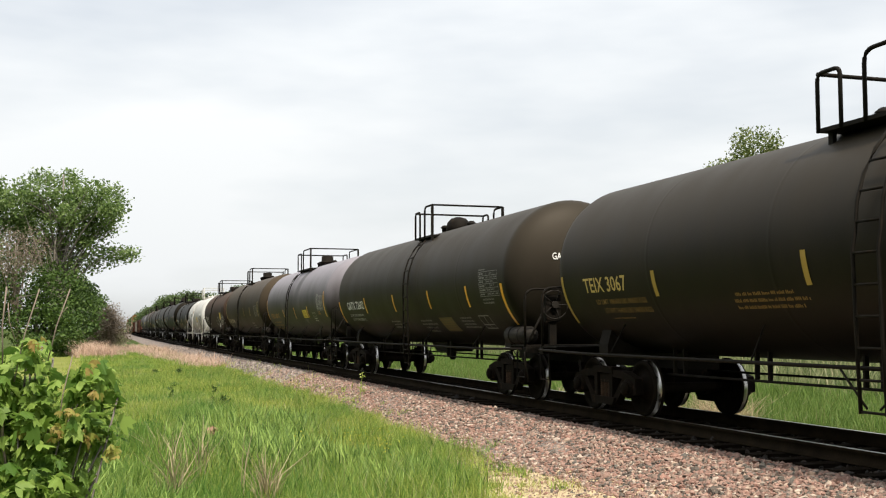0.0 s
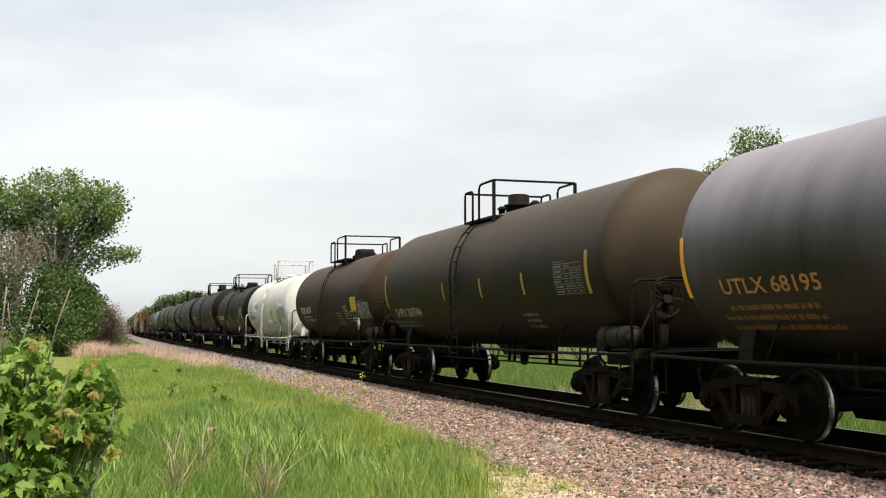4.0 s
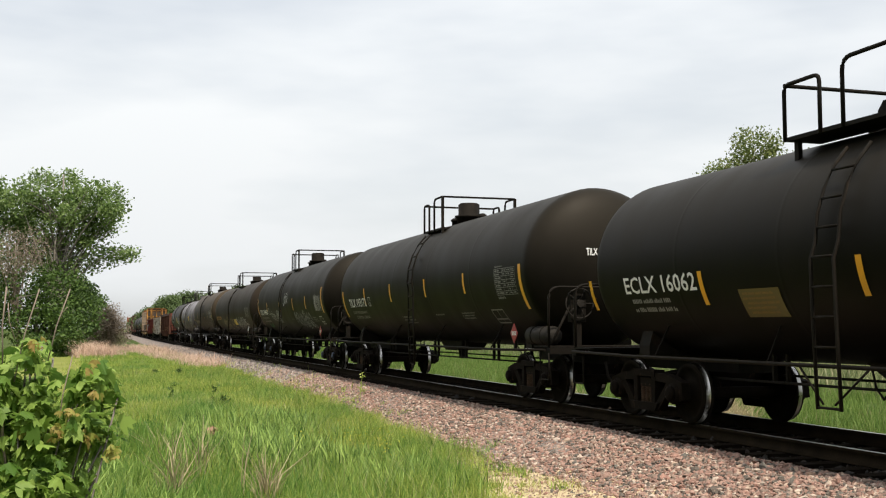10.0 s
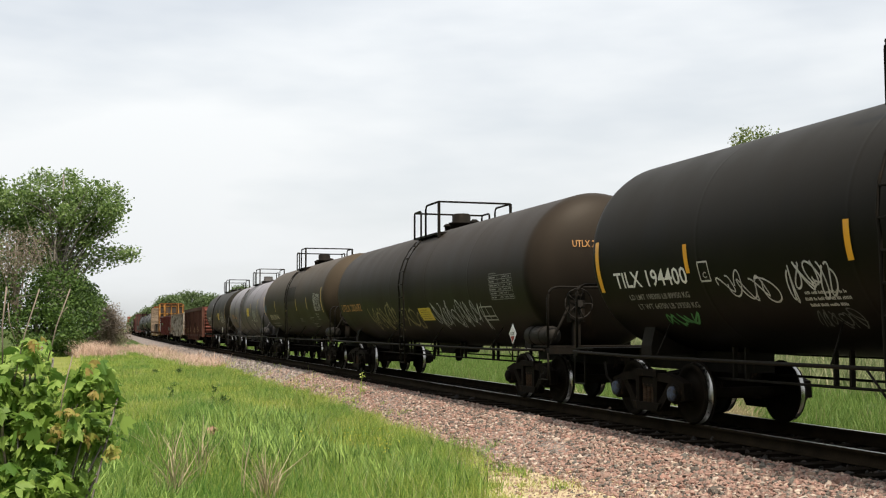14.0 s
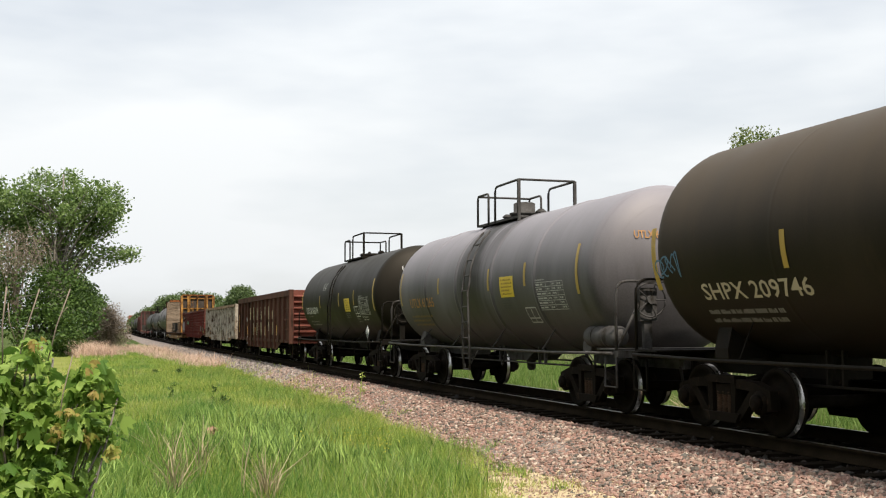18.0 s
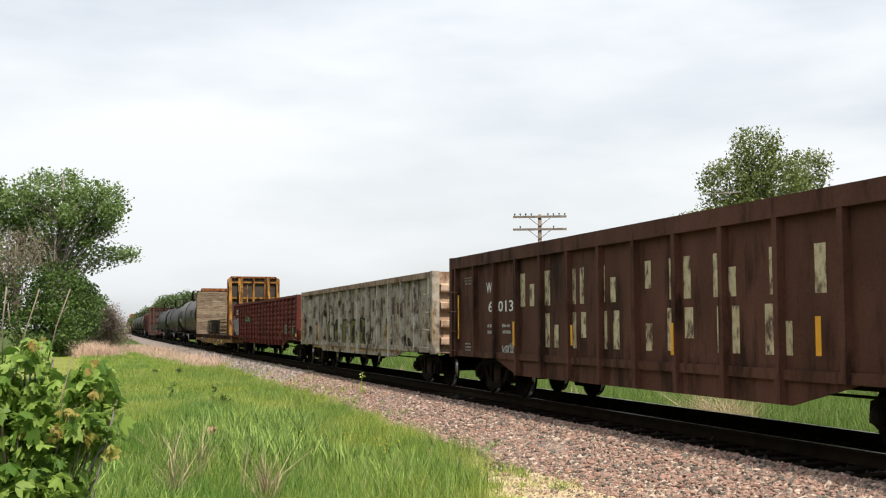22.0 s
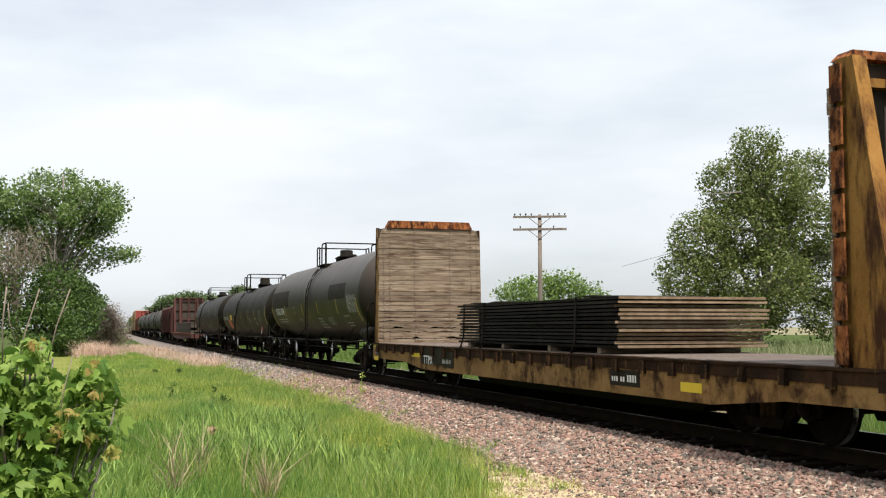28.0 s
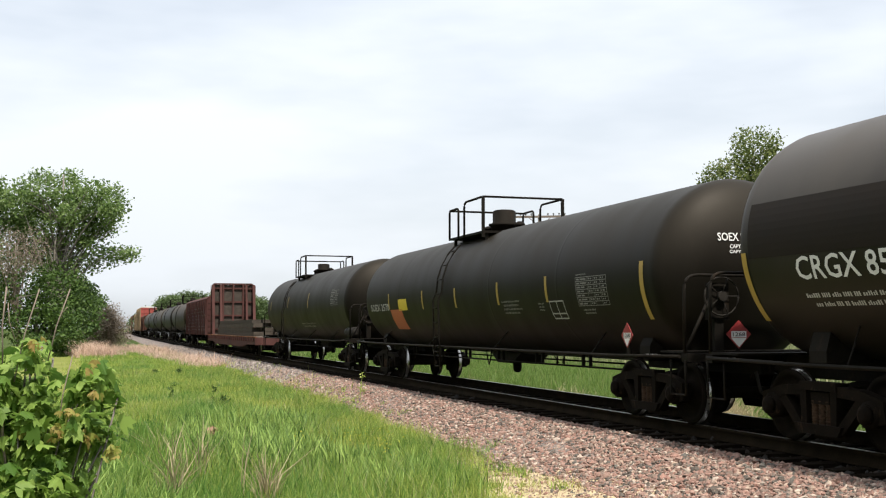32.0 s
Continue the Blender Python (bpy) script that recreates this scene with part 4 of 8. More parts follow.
        prism(bm, [(my - 0.38, top - 0.05), (my + 0.38, top - 0.05), (my + 0.38, top + 0.22), (my + 0.28, top + 0.33), (my - 0.28, top + 0.33), (my - 0.38, top + 0.22)], "x", -0.26, 0.26)
    elif dome == "ball":
        lathe(bm, [(top - 0.1, 0.32), (top + 0.08, 0.32), (top + 0.20, 0.29), (top + 0.30, 0.20), (top + 0.34, 0.08)], (0, my, 0), "z", 18)
    else:
        lathe(bm, [(top - 0.1, 0.27), (top + 0.02, 0.27), (top + 0.03, 0.31), (top + 0.10, 0.31), (top + 0.13, 0.22)], (0, my, 0), "z", 18)
    part("manway", bm, fm, car)
    for k, (u, y, h, q) in enumerate(((0.18, my - 0.52, 0.20, 0.09), (-0.22, my + 0.48, 0.16, 0.08), (0.05, my + 0.62, 0.24, 0.05))):
        bm = bmesh.new()
        lathe(bm, [(top - 0.08, q), (top + h * 0.5, q), (top + h * 0.5, q * 1.4), (top + h * 0.7, q * 1.4), (top + h, q * 0.6)], (u, y, 0), "z", 10)
        part("valve", bm, fm, car)
    # ladders up both sides
    ly = ladder - mid if ladder else b - 0.38
    for s in (-1, 1):
        path = [(s * 1.53, 0.50), (s * 1.56, 1.3), (s * 1.58, zc - 0.2)]
        for d in (0, 12, 24, 36, 46):
            path.append((s * (r + 0.10) * math.cos(math.radians(d)), zc + (r + 0.10) * math.sin(math.radians(d))))
        for e in (-0.2, 0.2):
            part("ladder_stile", rod(bmesh.new(), [(u, ly + e, z) for u, z in path], 0.022), fm, car)
        z, i = 0.52, 0
        while i < len(path) - 1:
            if path[i + 1][1] <= z:
                i += 1
                continue
            k = (z - path[i][1]) / (path[i + 1][1] - path[i][1])
            u = path[i][0] + (path[i + 1][0] - path[i][0]) * k
            if near or int(z * 10) % 2:
                bm = bmesh.new()
                rod(bm, [(u, ly - 0.2, z), (u, ly + 0.2, z)], 0.016, 5)
                part("ladder_rung", bm, fm, car)
            z += 0.33
        for e, q in ((-0.2, -0.62), (0.2, 0.62)):
            part("ladder_brace", rod(bmesh.new(), [(s * 1.53, ly + e * 0.5, 0.56), (s * 1.47, ly + q, 0.98)], 0.014, 5), fm, car)
    # underside
    if rig:
        bm = bmesh.new()
        prism(bm, [(-0.9, zc - r + 0.04), (1.0, zc - r + 0.04), (0.55, zc - r - 0.20), (-0.35, zc - r - 0.20)], "x", -0.34, 0.34)
        skid = part("outlet_skid", bm, fm, car)
        part("outlet_valve", lathe(bmesh.new(), [(zc - r - 0.42, 0.05), (zc - r - 0.38, 0.09), (zc - r - 0.22, 0.10), (zc - r - 0.2, 0.12)], (0, 0.2, 0), "z", 12), fm, skid)
        for z, u in ((0.69, -0.55), (0.72, 0.45)):
            part("brake_pipe", rod(bmesh.new(), [(u, -half + 1.6, z), (u, half - 1.6, z - 0.02)], 0.020), fm, car)
        y = -half + 2.0
        k = 0
        while y < half - 1.8:
            bm = bmesh.new()
            box(bm, -0.56, -0.50, y - 0.02, y + 0.02, 0.67, 1.12)
            part("pipe_hanger", bm, fm, car)
            y += 0.30 if k % 2 else 1.9
            k += 1
        bm = bmesh.new()
        rod(bm, [(-0.6, 0.2, 0.95), (-0.62, 0.26, 0.68), (-0.6, 0.40, 0.58), (-0.58, 0.55, 0.7), (-0.6, 0.6, 0.95)], 0.016)
        part("hanging_chain", bm, fm, car)
    if reservoir:
        bm = bmesh.new()
        lathe(bm, [(-0.60, 0.05), (-0.57, 0.12), (-0.48, 0.175), (0.48, 0.175), (0.57, 0.12), (0.60, 0.05)], (-1.08, -half + 0.10, 1.25), "y", 18)
        res = part("air_reservoir", bm, fm if fm is not FRAME_BLACK else RES_GREY, car, "cylindrical air reservoir")
        for e in (-0.22, 0.22):
            part("strap", lathe(bmesh.new(), [(-0.02, 0.183), (0.02, 0.183)], (-1.08, -half + 0.10 + e, 1.25), "y", 18), fm, res)
    # hand brake: spoked wheel on a housing, with its chain guard
    bx, by, bz = -0.76, -half - 0.84, 1.83
    bm = bmesh.new()
    rod(bm, [(bx + 0.27 * math.cos(math.tau * i / 20), by, bz + 0.27 * math.sin(math.tau * i / 20)) for i in range(21)], 0.014, 5)
    for i in range(5):
        rod(bm, [(bx + 0.05 * math.cos(math.tau * i / 5), by, bz + 0.05 * math.sin(math.tau * i / 5)), (bx + 0.26 * math.cos(math.tau * i / 5), by - 0.03, bz + 0.26 * math.sin(math.tau * i / 5))], 0.010, 4)
    lathe(bm, [(by - 0.05, 0.07), (by + 0.02, 0.07)], (bx, 0, bz), "y", 10)
    part("brake_wheel", bm, RES_GREY if fm is FRAME_BLACK else fm, car, "spoked hand brake wheel")
    part("brake_housing", box(bmesh.new(), bx - 0.16, bx + 0.14, by + 0.04, by + 0.17, 1.50, 2.02), fm, car)
    part("brake_post", box(bmesh.new(), bx - 0.08, bx + 0.06, by + 0.06, by + 0.14, 1.07, 1.50), fm, car)
    part("end_brace", rod(bmesh.new(), [(-1.30, -half - 0.80, 1.10), (-0.90, -half - 0.74, 1.80)], 0.024), fm, car)
    side = Side(car, r, zc)
    side.half, side.head = half, head
    return side


RES_GREY = surface("grey_reservoir", (0.010, 0.009, 0.0075), (0.024, 0.021, 0.018), 0.65, scale=5.0, sheer=0.12)


# ---- gondolas, flats and boxcars ----
def gondola(label, front, rear, z0, z1, belly, paint, ribs, rib_w, rib_d, end_mat, lip=0.10, pressed=False, near=True, half_w=1.5, end_ribs=4, chord=None, post_mat=None):
    mid, half = (front + rear) / 2, (rear - front) / 2
    car = start_car("gondola_car", label, "gondola car", front, rear)
    w = half_w - rib_d
    for s in (-1, 1):
        pts = [(-half, z0), (-half + 2.6, z0), (-half + 3.8, belly), (half - 3.8, belly), (half - 2.6, z0), (half, z0), (half, z1), (-half, z1)]
        part("side_wall", prism(bmesh.new(), pts, "x", min(s * w, s * (w - 0.03)), max(s * w, s * (w - 0.03))), paint, car)
        part("top_chord", box(bmesh.new(), min(s * (w - 0.06), s * half_w), max(s * (w - 0.06), s * half_w), -half, half, z1 - lip, z1 + 0.002), chord or paint, car)
        part("side_sill", box(bmesh.new(), min(s * (w + 0.004), s * (w + 0.05)), max(s * (w + 0.004), s * (w + 0.05)), -half + 0.05, half - 0.05, z0 + 0.004, z0 + 0.13), paint, car)
        for i in range(ribs):
            y = -half + 0.35 + (2 * half - 0.7) * i / (ribs - 1)
            k = belly if abs(y) < half - 3.7 else z0
            bm = bmesh.new()
            u0, u1 = s * w, s * half_w
            if pressed:
                prism(bm, [(u0, y - rib_w), (u1, y - rib_w * 0.8), (u1, y + rib_w * 0.8), (u0, y + rib_w)], "z", k + 0.01, z1 - lip - 0.003)
                if i < ribs - 1:
                    bay = bmesh.new()
                    ya, yb = y + rib_w + 0.03, y + (2 * half - 0.7) / (ribs - 1) - rib_w - 0.03
                    line = [(u0 + s * 0.001, z0 + 0.15)]
                    for q in range(7):
                        za = z0 + 0.22 + (z1 - lip - z0 - 0.28) * q / 7
                        line += [(u0 + s * 0.012, za), (u0 + s * 0.062, za + 0.05), (u0 + s * 0.062, za + 0.12), (u0 + s * 0.012, za + 0.185)]
                    line.append((u0 + s * 0.001, z1 - lip - 0.01))
                    prism(bay, line, "y", ya, yb)
                    part("pressed_panel", bay, paint, car)
            else:
                prism(bm, [(u0, y - rib_w), (u1, y - rib_w * 0.8), (u1, y + rib_w * 0.8), (u0, y + rib_w)], "z", k + 0.01, z1 - lip - 0.003)
            part("side_post", bm, post_mat or paint, car)
    for s in (-1, 1):
        part("end_wall", box(bmesh.new(), -w + 0.032, w - 0.032, min(s * (half - 0.10), s * (half - 0.14)), max(s * (half - 0.10), s * (half - 0.14)), z0, z1), end_mat, car)
        n = end_ribs
        for i in range(n):
            za = z0 + 0.15 + (z1 - z0 - 0.25) * i / n
            hgt = (z1 - z0) / n * 0.5
            bm = bmesh.new()
            prism(bm, [(s * (half - 0.10), za), (s * (half + 0.02), za + 0.05), (s * (half + 0.02), za + hgt - 0.05), (s * (half - 0.10), za + hgt)], "x", -w + 0.10, w - 0.10)
            part("end_rib", bm, end_mat, car)
        for u in (-1, 1):
            part("corner_post", box(bmesh.new(), min(u * (w - 0.06), u * (half_w + 0.003)), max(u * (w - 0.06), u * (half_w + 0.003)), min(s * (half - 0.16), s * (half + 0.01)), max(s * (half - 0.16), s * (half + 0.01)), z0 - 0.02, z1 + 0.012), paint, car)
        for i in range(4):
            z = z0 + 0.12 + 0.42 * i
            if z > z1 - 0.15:
                break
            bm = bmesh.new()
            rod(bm, [(-half_w - 0.005, s * (half - 0.18), z), (-half_w - 0.08, s * (half - 0.18), z), (-half_w - 0.08, s * (half - 0.62), z), (-half_w - 0.005, s * (half - 0.62), z)], 0.013)
            part("grab_iron", bm, paint, car)
            bm = bmesh.new()
            rod(bm, [(-w + 0.15, s * (half + 0.01), z + 0.1), (-w + 0.15, s * (half + 0.10), z + 0.1), (-w + 0.65, s * (half + 0.10), z + 0.1), (-w + 0.65, s * (half + 0.01), z + 0.1)], 0.013)
            part("grab_iron", bm, paint, car)
    part("floor_plate", box(bmesh.new(), -w + 0.03, w - 0.03, -half + 0.1, half - 0.1, z0 + 0.10, z0 + 0.16), BOGIE, car)
    under_car(car, half, near, z0)
    return Side(car, u=-half_w), Side(car, u=-w)


def under_car(car, half, near, z0, inset=1.75):
    bm = bmesh.new()
    box(bm, -0.3, 0.3, -half - 0.25, half + 0.25, 0.70, z0 + 0.09)
    for s in (-1, 1):
        box(bm, -1.3, 1.3, s * (half - inset) - 0.15, s * (half - inset) + 0.15, 0.74, z0 + 0.09)
    part("centre_sill", bm, FRAME_BLACK, car)
    for s in (-1, 1):
        coupler(car, s * (half + 0.25), s)
        bogie(car, s * (half - inset), near)
    bm = bmesh.new()
    lathe(bm, [(-0.5, 0.08), (-0.45, 0.2), (0.45, 0.2), (0.5, 0.08)], (-0.75, 0.6, 0.62), "y", 14)
    part("air_reservoir", bm, FRAME_BLACK, car)
    bm = bmesh.new()
    rod(bm, [(-0.9, -half + 2.6, 0.62), (-0.9, half - 2.6, 0.62)], 0.02)
    part("brake_rod", bm, FRAME_BLACK, car)


INSET = 4.2     # from a flat car's end to its bogie


def bulkhead(car, y, face, zd, zt, frame_mat, wood, width=1.5, edges=True, cap=0.10, lean=0.0):
    """An end wall: planks towards the load (face: the side, -1 to the front, on which they lie), steel posts behind; lean: how far its foot stands forward of its top."""
    rows, h = 22, (zt - zd - cap)

    def tip(z):
        return face * lean * (zt - z) / (zt - zd)
    off = 0.0 if edges else 0.45
    for i in range(rows):
        random.seed(i + 50)
        step = [0.0] + [(0.022 * math.sin(3.7 * k + 1.3 * math.sin(k)) if not edges else 0.0) for k in range(1, rows)] + [0.0]
        z0, z1 = zd + h * i / rows + step[i], zd + h * (i + 1) / rows + step[i + 1]
        wid = width - (0.10 if i == rows - 1 else 0.04 if i == rows - 2 else 0.0)
        d = random.uniform(-0.008, 0.008) if edges else random.uniform(-0.016, 0.012)
        bm = bmesh.new()
        ya, yb = sorted((y + tip(z0), y + tip(z0) + face * (0.07 + d)))
        za, zb = z0 + random.uniform(0.002, 0.006), z1 - random.uniform(0.002, 0.007)
        wid += random.uniform(-0.012, 0.006)
        if not edges and i >= rows - 2:
            k = 0.16 if i == rows - 1 else 0.05
            prism(bm, [(-width + k * 0.35, za), (width - k * 0.35, za), (width - k, zb), (-width + k, zb)], "y", ya, yb)
        elif not edges and i in (1, 2, 3, 4, 6):
            # splintered boards near the deck
            deep = {1: 0.055, 2: 0.035, 3: 0.045, 4: 0.03, 6: 0.02}[i]
            n = 46
            low = [(-wid + 2 * wid * j / n, za + max(0.0, random.uniform(-0.3, 0.5) + 0.75 * math.sin(j * 0.55 + i * 2.1) * math.sin(j * 0.21 + i)) * deep) for j in range(n + 1)]
            high = [(wid - 2 * wid * j / n, zb - max(0.0, random.uniform(-1.2, 1.0)) * deep * 0.35) for j in range(n + 1)]
            prism(bm, low + high, "y", ya, yb)
        else:
            box(bm, -wid, wid, ya, yb, za, zb)
        part("plank", bm, wood, car)
    if not edges:
        nails = bmesh.new()
        yn = y + face * 0.08
        for u in (-1.36, -1.18, -0.46, 0.58, 1.22, 1.40):
            for i in range(rows):
                for e in (0.04, 0.10):
                    random.seed(i * 7 + int(u * 50) + int(e * 100))
                    z = zd + h * i / rows + e
                    w = 0.009
                    q = u + random.uniform(-0.02, 0.02)
                    box(nails, q - w, q + w, yn + tip(z) - 0.006, yn + tip(z) + 0.006, z - w * 1.4, z + w * 1.4)
        tagged(part("nail_heads", nails, BACKING, car), kind="stuff")
    ya, yb = sorted((y - face * 0.002, y - face * 0.004))
    part("backing_sheet", box(bmesh.new(), -width + 0.03, width - 0.03, ya, yb, zd, zt - cap - 0.02), BACKING, car)
    if lean:
        for u in (-1, 1):
            wedge = [(y + face * (lean + 0.062), zd + 0.01), (y - face * 0.17, zd + 0.01), (y - face * 0.01, zt - cap - 0.03), (y + face * 0.05, zt - cap - 0.03)]
            side_plate = part("side_plate", prism(bmesh.new(), wedge, "x", min(u * (width + 0.004), u * (width + 0.02)), max(u * (width + 0.004), u * (width + 0.02))), frame_mat, car)
            part("edge_angle", prism(bmesh.new(), [(y - face * 0.17, zd + 0.01), (y - face * 0.20, zd + 0.01), (y - face * 0.04, zt - cap), (y - face * 0.01, zt - cap)], "x", min(u * (width - 0.06), u * (width + 0.035)), max(u * (width - 0.06), u * (width + 0.035))), RUST_DARK, side_plate)
    bm = bmesh.new()
    prism(bm, [(-width + 0.1 + off * 0.3, zt - cap + 0.005), (width - 0.1 - off * 0.3, zt - cap + 0.005), (width - 0.2 - off * 0.3, zt), (-width + 0.2 + off * 0.3, zt)], "y", y - 0.13, y + 0.13)
    part("bulkhead_cap", bm, ORANGE_RUST if frame_mat is not TAIL_RED else frame_mat, car)
    for i in range(5):
        u = -width + 0.12 + off * 0.5 + (2 * width - 0.24 - off) * i / 4
        ya, yb = sorted((y - face * 0.005, y - face * 0.20))
        part("bulkhead_post", box(bmesh.new(), u - 0.06, u + 0.06, ya, yb, zd - 0.02, zt - 0.1), frame_mat, car)
    for k in range(4):
        z = zd + 0.35 + (zt - zd - 0.7) * k / 3
        ya, yb = sorted((y - face * 0.006, y - face * 0.12))
        part("bulkhead_girt", box(bmesh.new(), -width + 0.1, width - 0.1, ya, yb, z - 0.05, z + 0.05), frame_mat, car)
    for u in (-0.5, 0.5):
        bm = bmesh.new()
        prism(bm, [(y - face * 0.2, zd), (y - face * 0.95, zd), (y - face * 0.30, zt - 0.12), (y - face * 0.2, zt - 0.12)], "x", u * 1.7 - 0.02, u * 1.7 + 0.02)
        prism(bm, [(y - face * 0.951, zd), (y - face * 0.99, zd), (y - face * 0.34, zt - 0.12), (y - face * 0.301, zt - 0.12)], "x", u * 1.7 - 0.07, u * 1.7 + 0.07)
        part("bulkhead_brace", bm, frame_mat, car)
    for u in (-1, 1):
        bm = bmesh.new()
        ya, yb = y - face * 0.2, y - face * 0.95
        prism(bm, [(yb - face * 0.001, zd), (yb - face * 0.04, zd), (y - face * 0.34, zt - 0.12), (y - face * 0.302, zt - 0.12)], "x", min(u * (width - 0.20 - off), u * (width - 0.02 - off)), max(u * (width - 0.20 - off), u * (width - 0.02 - off)))
        prism(bm, [(ya, zd), (yb, zd), (y - face * 0.30, zt - 0.12), (ya, zt - 0.12)], "x", min(u * (width - 0.16 - off), u * (width - 0.04 - off)), max(u * (width - 0.16 - off), u * (width - 0.04 - off)))
        part("bulkhead_brace", bm, frame_mat, car)
        # plated edge with cross bars
        for k in range(7 if edges else 0):
            z = zd + (zt - zd - 0.15) * (k + 0.5) / 7
            ya2, yb2 = sorted((y - face * 0.01, y - face * 0.19))
            part("edge_plate", box(bmesh.new(), min(u * (width + 0.002), u * (width + 0.03)), max(u * (width + 0.002), u * (width + 0.03)), ya2, yb2, z - (zt - zd) / 14 + 0.04, z + (zt - zd) / 14 - 0.04), ORANGE_RUST if frame_mat is BULK_YELLOW else frame_mat, car)


def flat_car(label, front, rear, zd, zlow, paint, near=True, width=1.5, flange=None):
    mid, half = (front + rear) / 2, (rear - front) / 2
    car = start_car("bulkhead_flat_car", label, "flat car", front, rear)
    for s in (-1, 1):
        pts = [(-half, zd - 0.04), (-half, zlow + 0.16), (-half + 3.2, zlow + 0.14), (-half + 4.8, zlow), (half - 4.8, zlow), (half - 3.2, zlow + 0.14), (half, zlow + 0.16), (half, zd - 0.04)]
        part("side_sill", prism(bmesh.new(), pts, "x", min(s * (width - 0.02), s * (width - 0.10)), max(s * (width - 0.02), s * (width - 0.10))), paint, car)
        part("upper_flange", box(bmesh.new(), min(s * (width - 0.018), s * (width - 0.006)), max(s * (width - 0.018), s * (width - 0.006)), -half + 0.7, half - 0.7, zd - 0.19, zd - 0.041), flange or paint, car)
        n = 26
        for i in range(n):
            y = -half + 0.6 + (2 * half - 1.2) * i / (n - 1)
            part("stake_pocket", box(bmesh.new(), min(s * (width - 0.019), s * (width + 0.05)), max(s * (width - 0.019), s * (width + 0.05)), y - 0.06, y + 0.06, zd - 0.24, zd - 0.05), flange or paint, car)
        part("deck_edge", box(bmesh.new(), min(s * (width - 0.10), s * (width + 0.02)), max(s * (width - 0.10), s * (width + 0.02)), -half, half, zd - 0.038, zd - 0.004), flange or ORANGE_RUST, car)
    plank = finish(box(bmesh.new(), -width + 0.11, width - 0.11, -0.115, 0.115, zd - 0.06, zd), "deck_plank")
    n = int(2 * half / 0.24)
    for i in range(n):
        p = part("deck_plank", plank, DECK_WOOD, car)
        p.location = (0, -half + 0.14 + (2 * half - 0.28) * i / (n - 1), 0.003 * ((i * 7) % 3))
    for s in (-1, 1):
        part("end_beam", box(bmesh.new(), -width + 0.02, width - 0.02, min(s * (half - 0.12), s * (half + 0.003)), max(s * (half - 0.12), s * (half + 0.003)), zlow + 0.14, zd - 0.045), paint, car)
        bm = bmesh.new()
        rod(bm, [(-1.3, s * (half + 0.03), zlow + 0.16), (-1.3, s * (half + 0.03), 0.38), (-0.85, s * (half + 0.03), 0.38), (-0.85, s * (half + 0.03), zlow + 0.16)], 0.02)
        part("stirrup_step", bm, FRAME_BLACK, car)
    under_car(car, half, near, zd - 0.16, INSET)
    part("fishbelly_sill", prism(bmesh.new(), [(-half + INSET + 1.5, 0.70), (-half + INSET + 2.3, 0.17), (half - INSET - 2.3, 0.17), (half - INSET - 1.5, 0.70)], "x", -0.6, 0.6), FRAME_BLACK, car)
    return car, mid, half


def boxcar(label, front, rear, zt, paint, roof, ribs=14, category="boxcar", name="boxcar", z0=0.9, end_paint=None):
    mid, half = (front + rear) / 2, (rear - front) / 2
    car = start_car(name, label, category, front, rear)
    w = 1.42
    for s in (-1, 1):
        part("side_wall", box(bmesh.new(), min(s * w, s * (w - 0.05)), max(s * w, s * (w - 0.05)), -half, half, z0, zt), paint, car)
        for i in range(ribs):
            y = -half + 0.2 + (2 * half - 0.4) * i / (ribs - 1)
            part("side_post", box(bmesh.new(), min(s * (w + 0.001), s * (w + 0.07)), max(s * (w + 0.001), s * (w + 0.07)), y - 0.06, y + 0.06, z0, zt - 0.05), paint, car)
        part("end_wall", box(bmesh.new(), -w + 0.052, w - 0.052, min(s * half, s * (half - 0.06)), max(s * half, s * (half - 0.06)), z0, zt), end_paint or paint, car)
        for k in range(6):
            z = z0 + 0.3 + (zt - z0 - 0.5) * k / 5
            part("end_rib", box(bmesh.new(), -w + 0.1, w - 0.1, min(s * (half + 0.001), s * (half + 0.06)), max(s * (half + 0.001), s * (half + 0.06)), z - 0.1, z + 0.1), end_paint or paint, car)
    bm = bmesh.new()
    prism(bm, [(-w - 0.03, zt), (w + 0.03, zt), (w - 0.25, zt + 0.20), (0, zt + 0.27), (-w + 0.25, zt + 0.20)], "y", -half - 0.02, half + 0.02)
    part("roof", bm, roof, car)
    under_car(car, half, False, z0)
    return Side(car, u=-w)

# ---- the train, from its head: tank cars ----

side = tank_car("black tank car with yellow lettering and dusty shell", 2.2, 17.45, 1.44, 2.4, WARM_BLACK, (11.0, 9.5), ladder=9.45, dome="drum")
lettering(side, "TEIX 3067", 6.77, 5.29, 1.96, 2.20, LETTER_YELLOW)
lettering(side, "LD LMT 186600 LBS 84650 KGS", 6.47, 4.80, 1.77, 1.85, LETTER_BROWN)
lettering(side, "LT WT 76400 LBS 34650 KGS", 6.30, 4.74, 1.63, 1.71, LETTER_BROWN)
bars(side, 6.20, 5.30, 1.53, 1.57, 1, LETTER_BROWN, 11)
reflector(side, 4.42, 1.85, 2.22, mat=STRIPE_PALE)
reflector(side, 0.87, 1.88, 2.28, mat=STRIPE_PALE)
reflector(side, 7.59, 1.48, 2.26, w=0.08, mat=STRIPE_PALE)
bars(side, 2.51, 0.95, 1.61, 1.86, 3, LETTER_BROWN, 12)

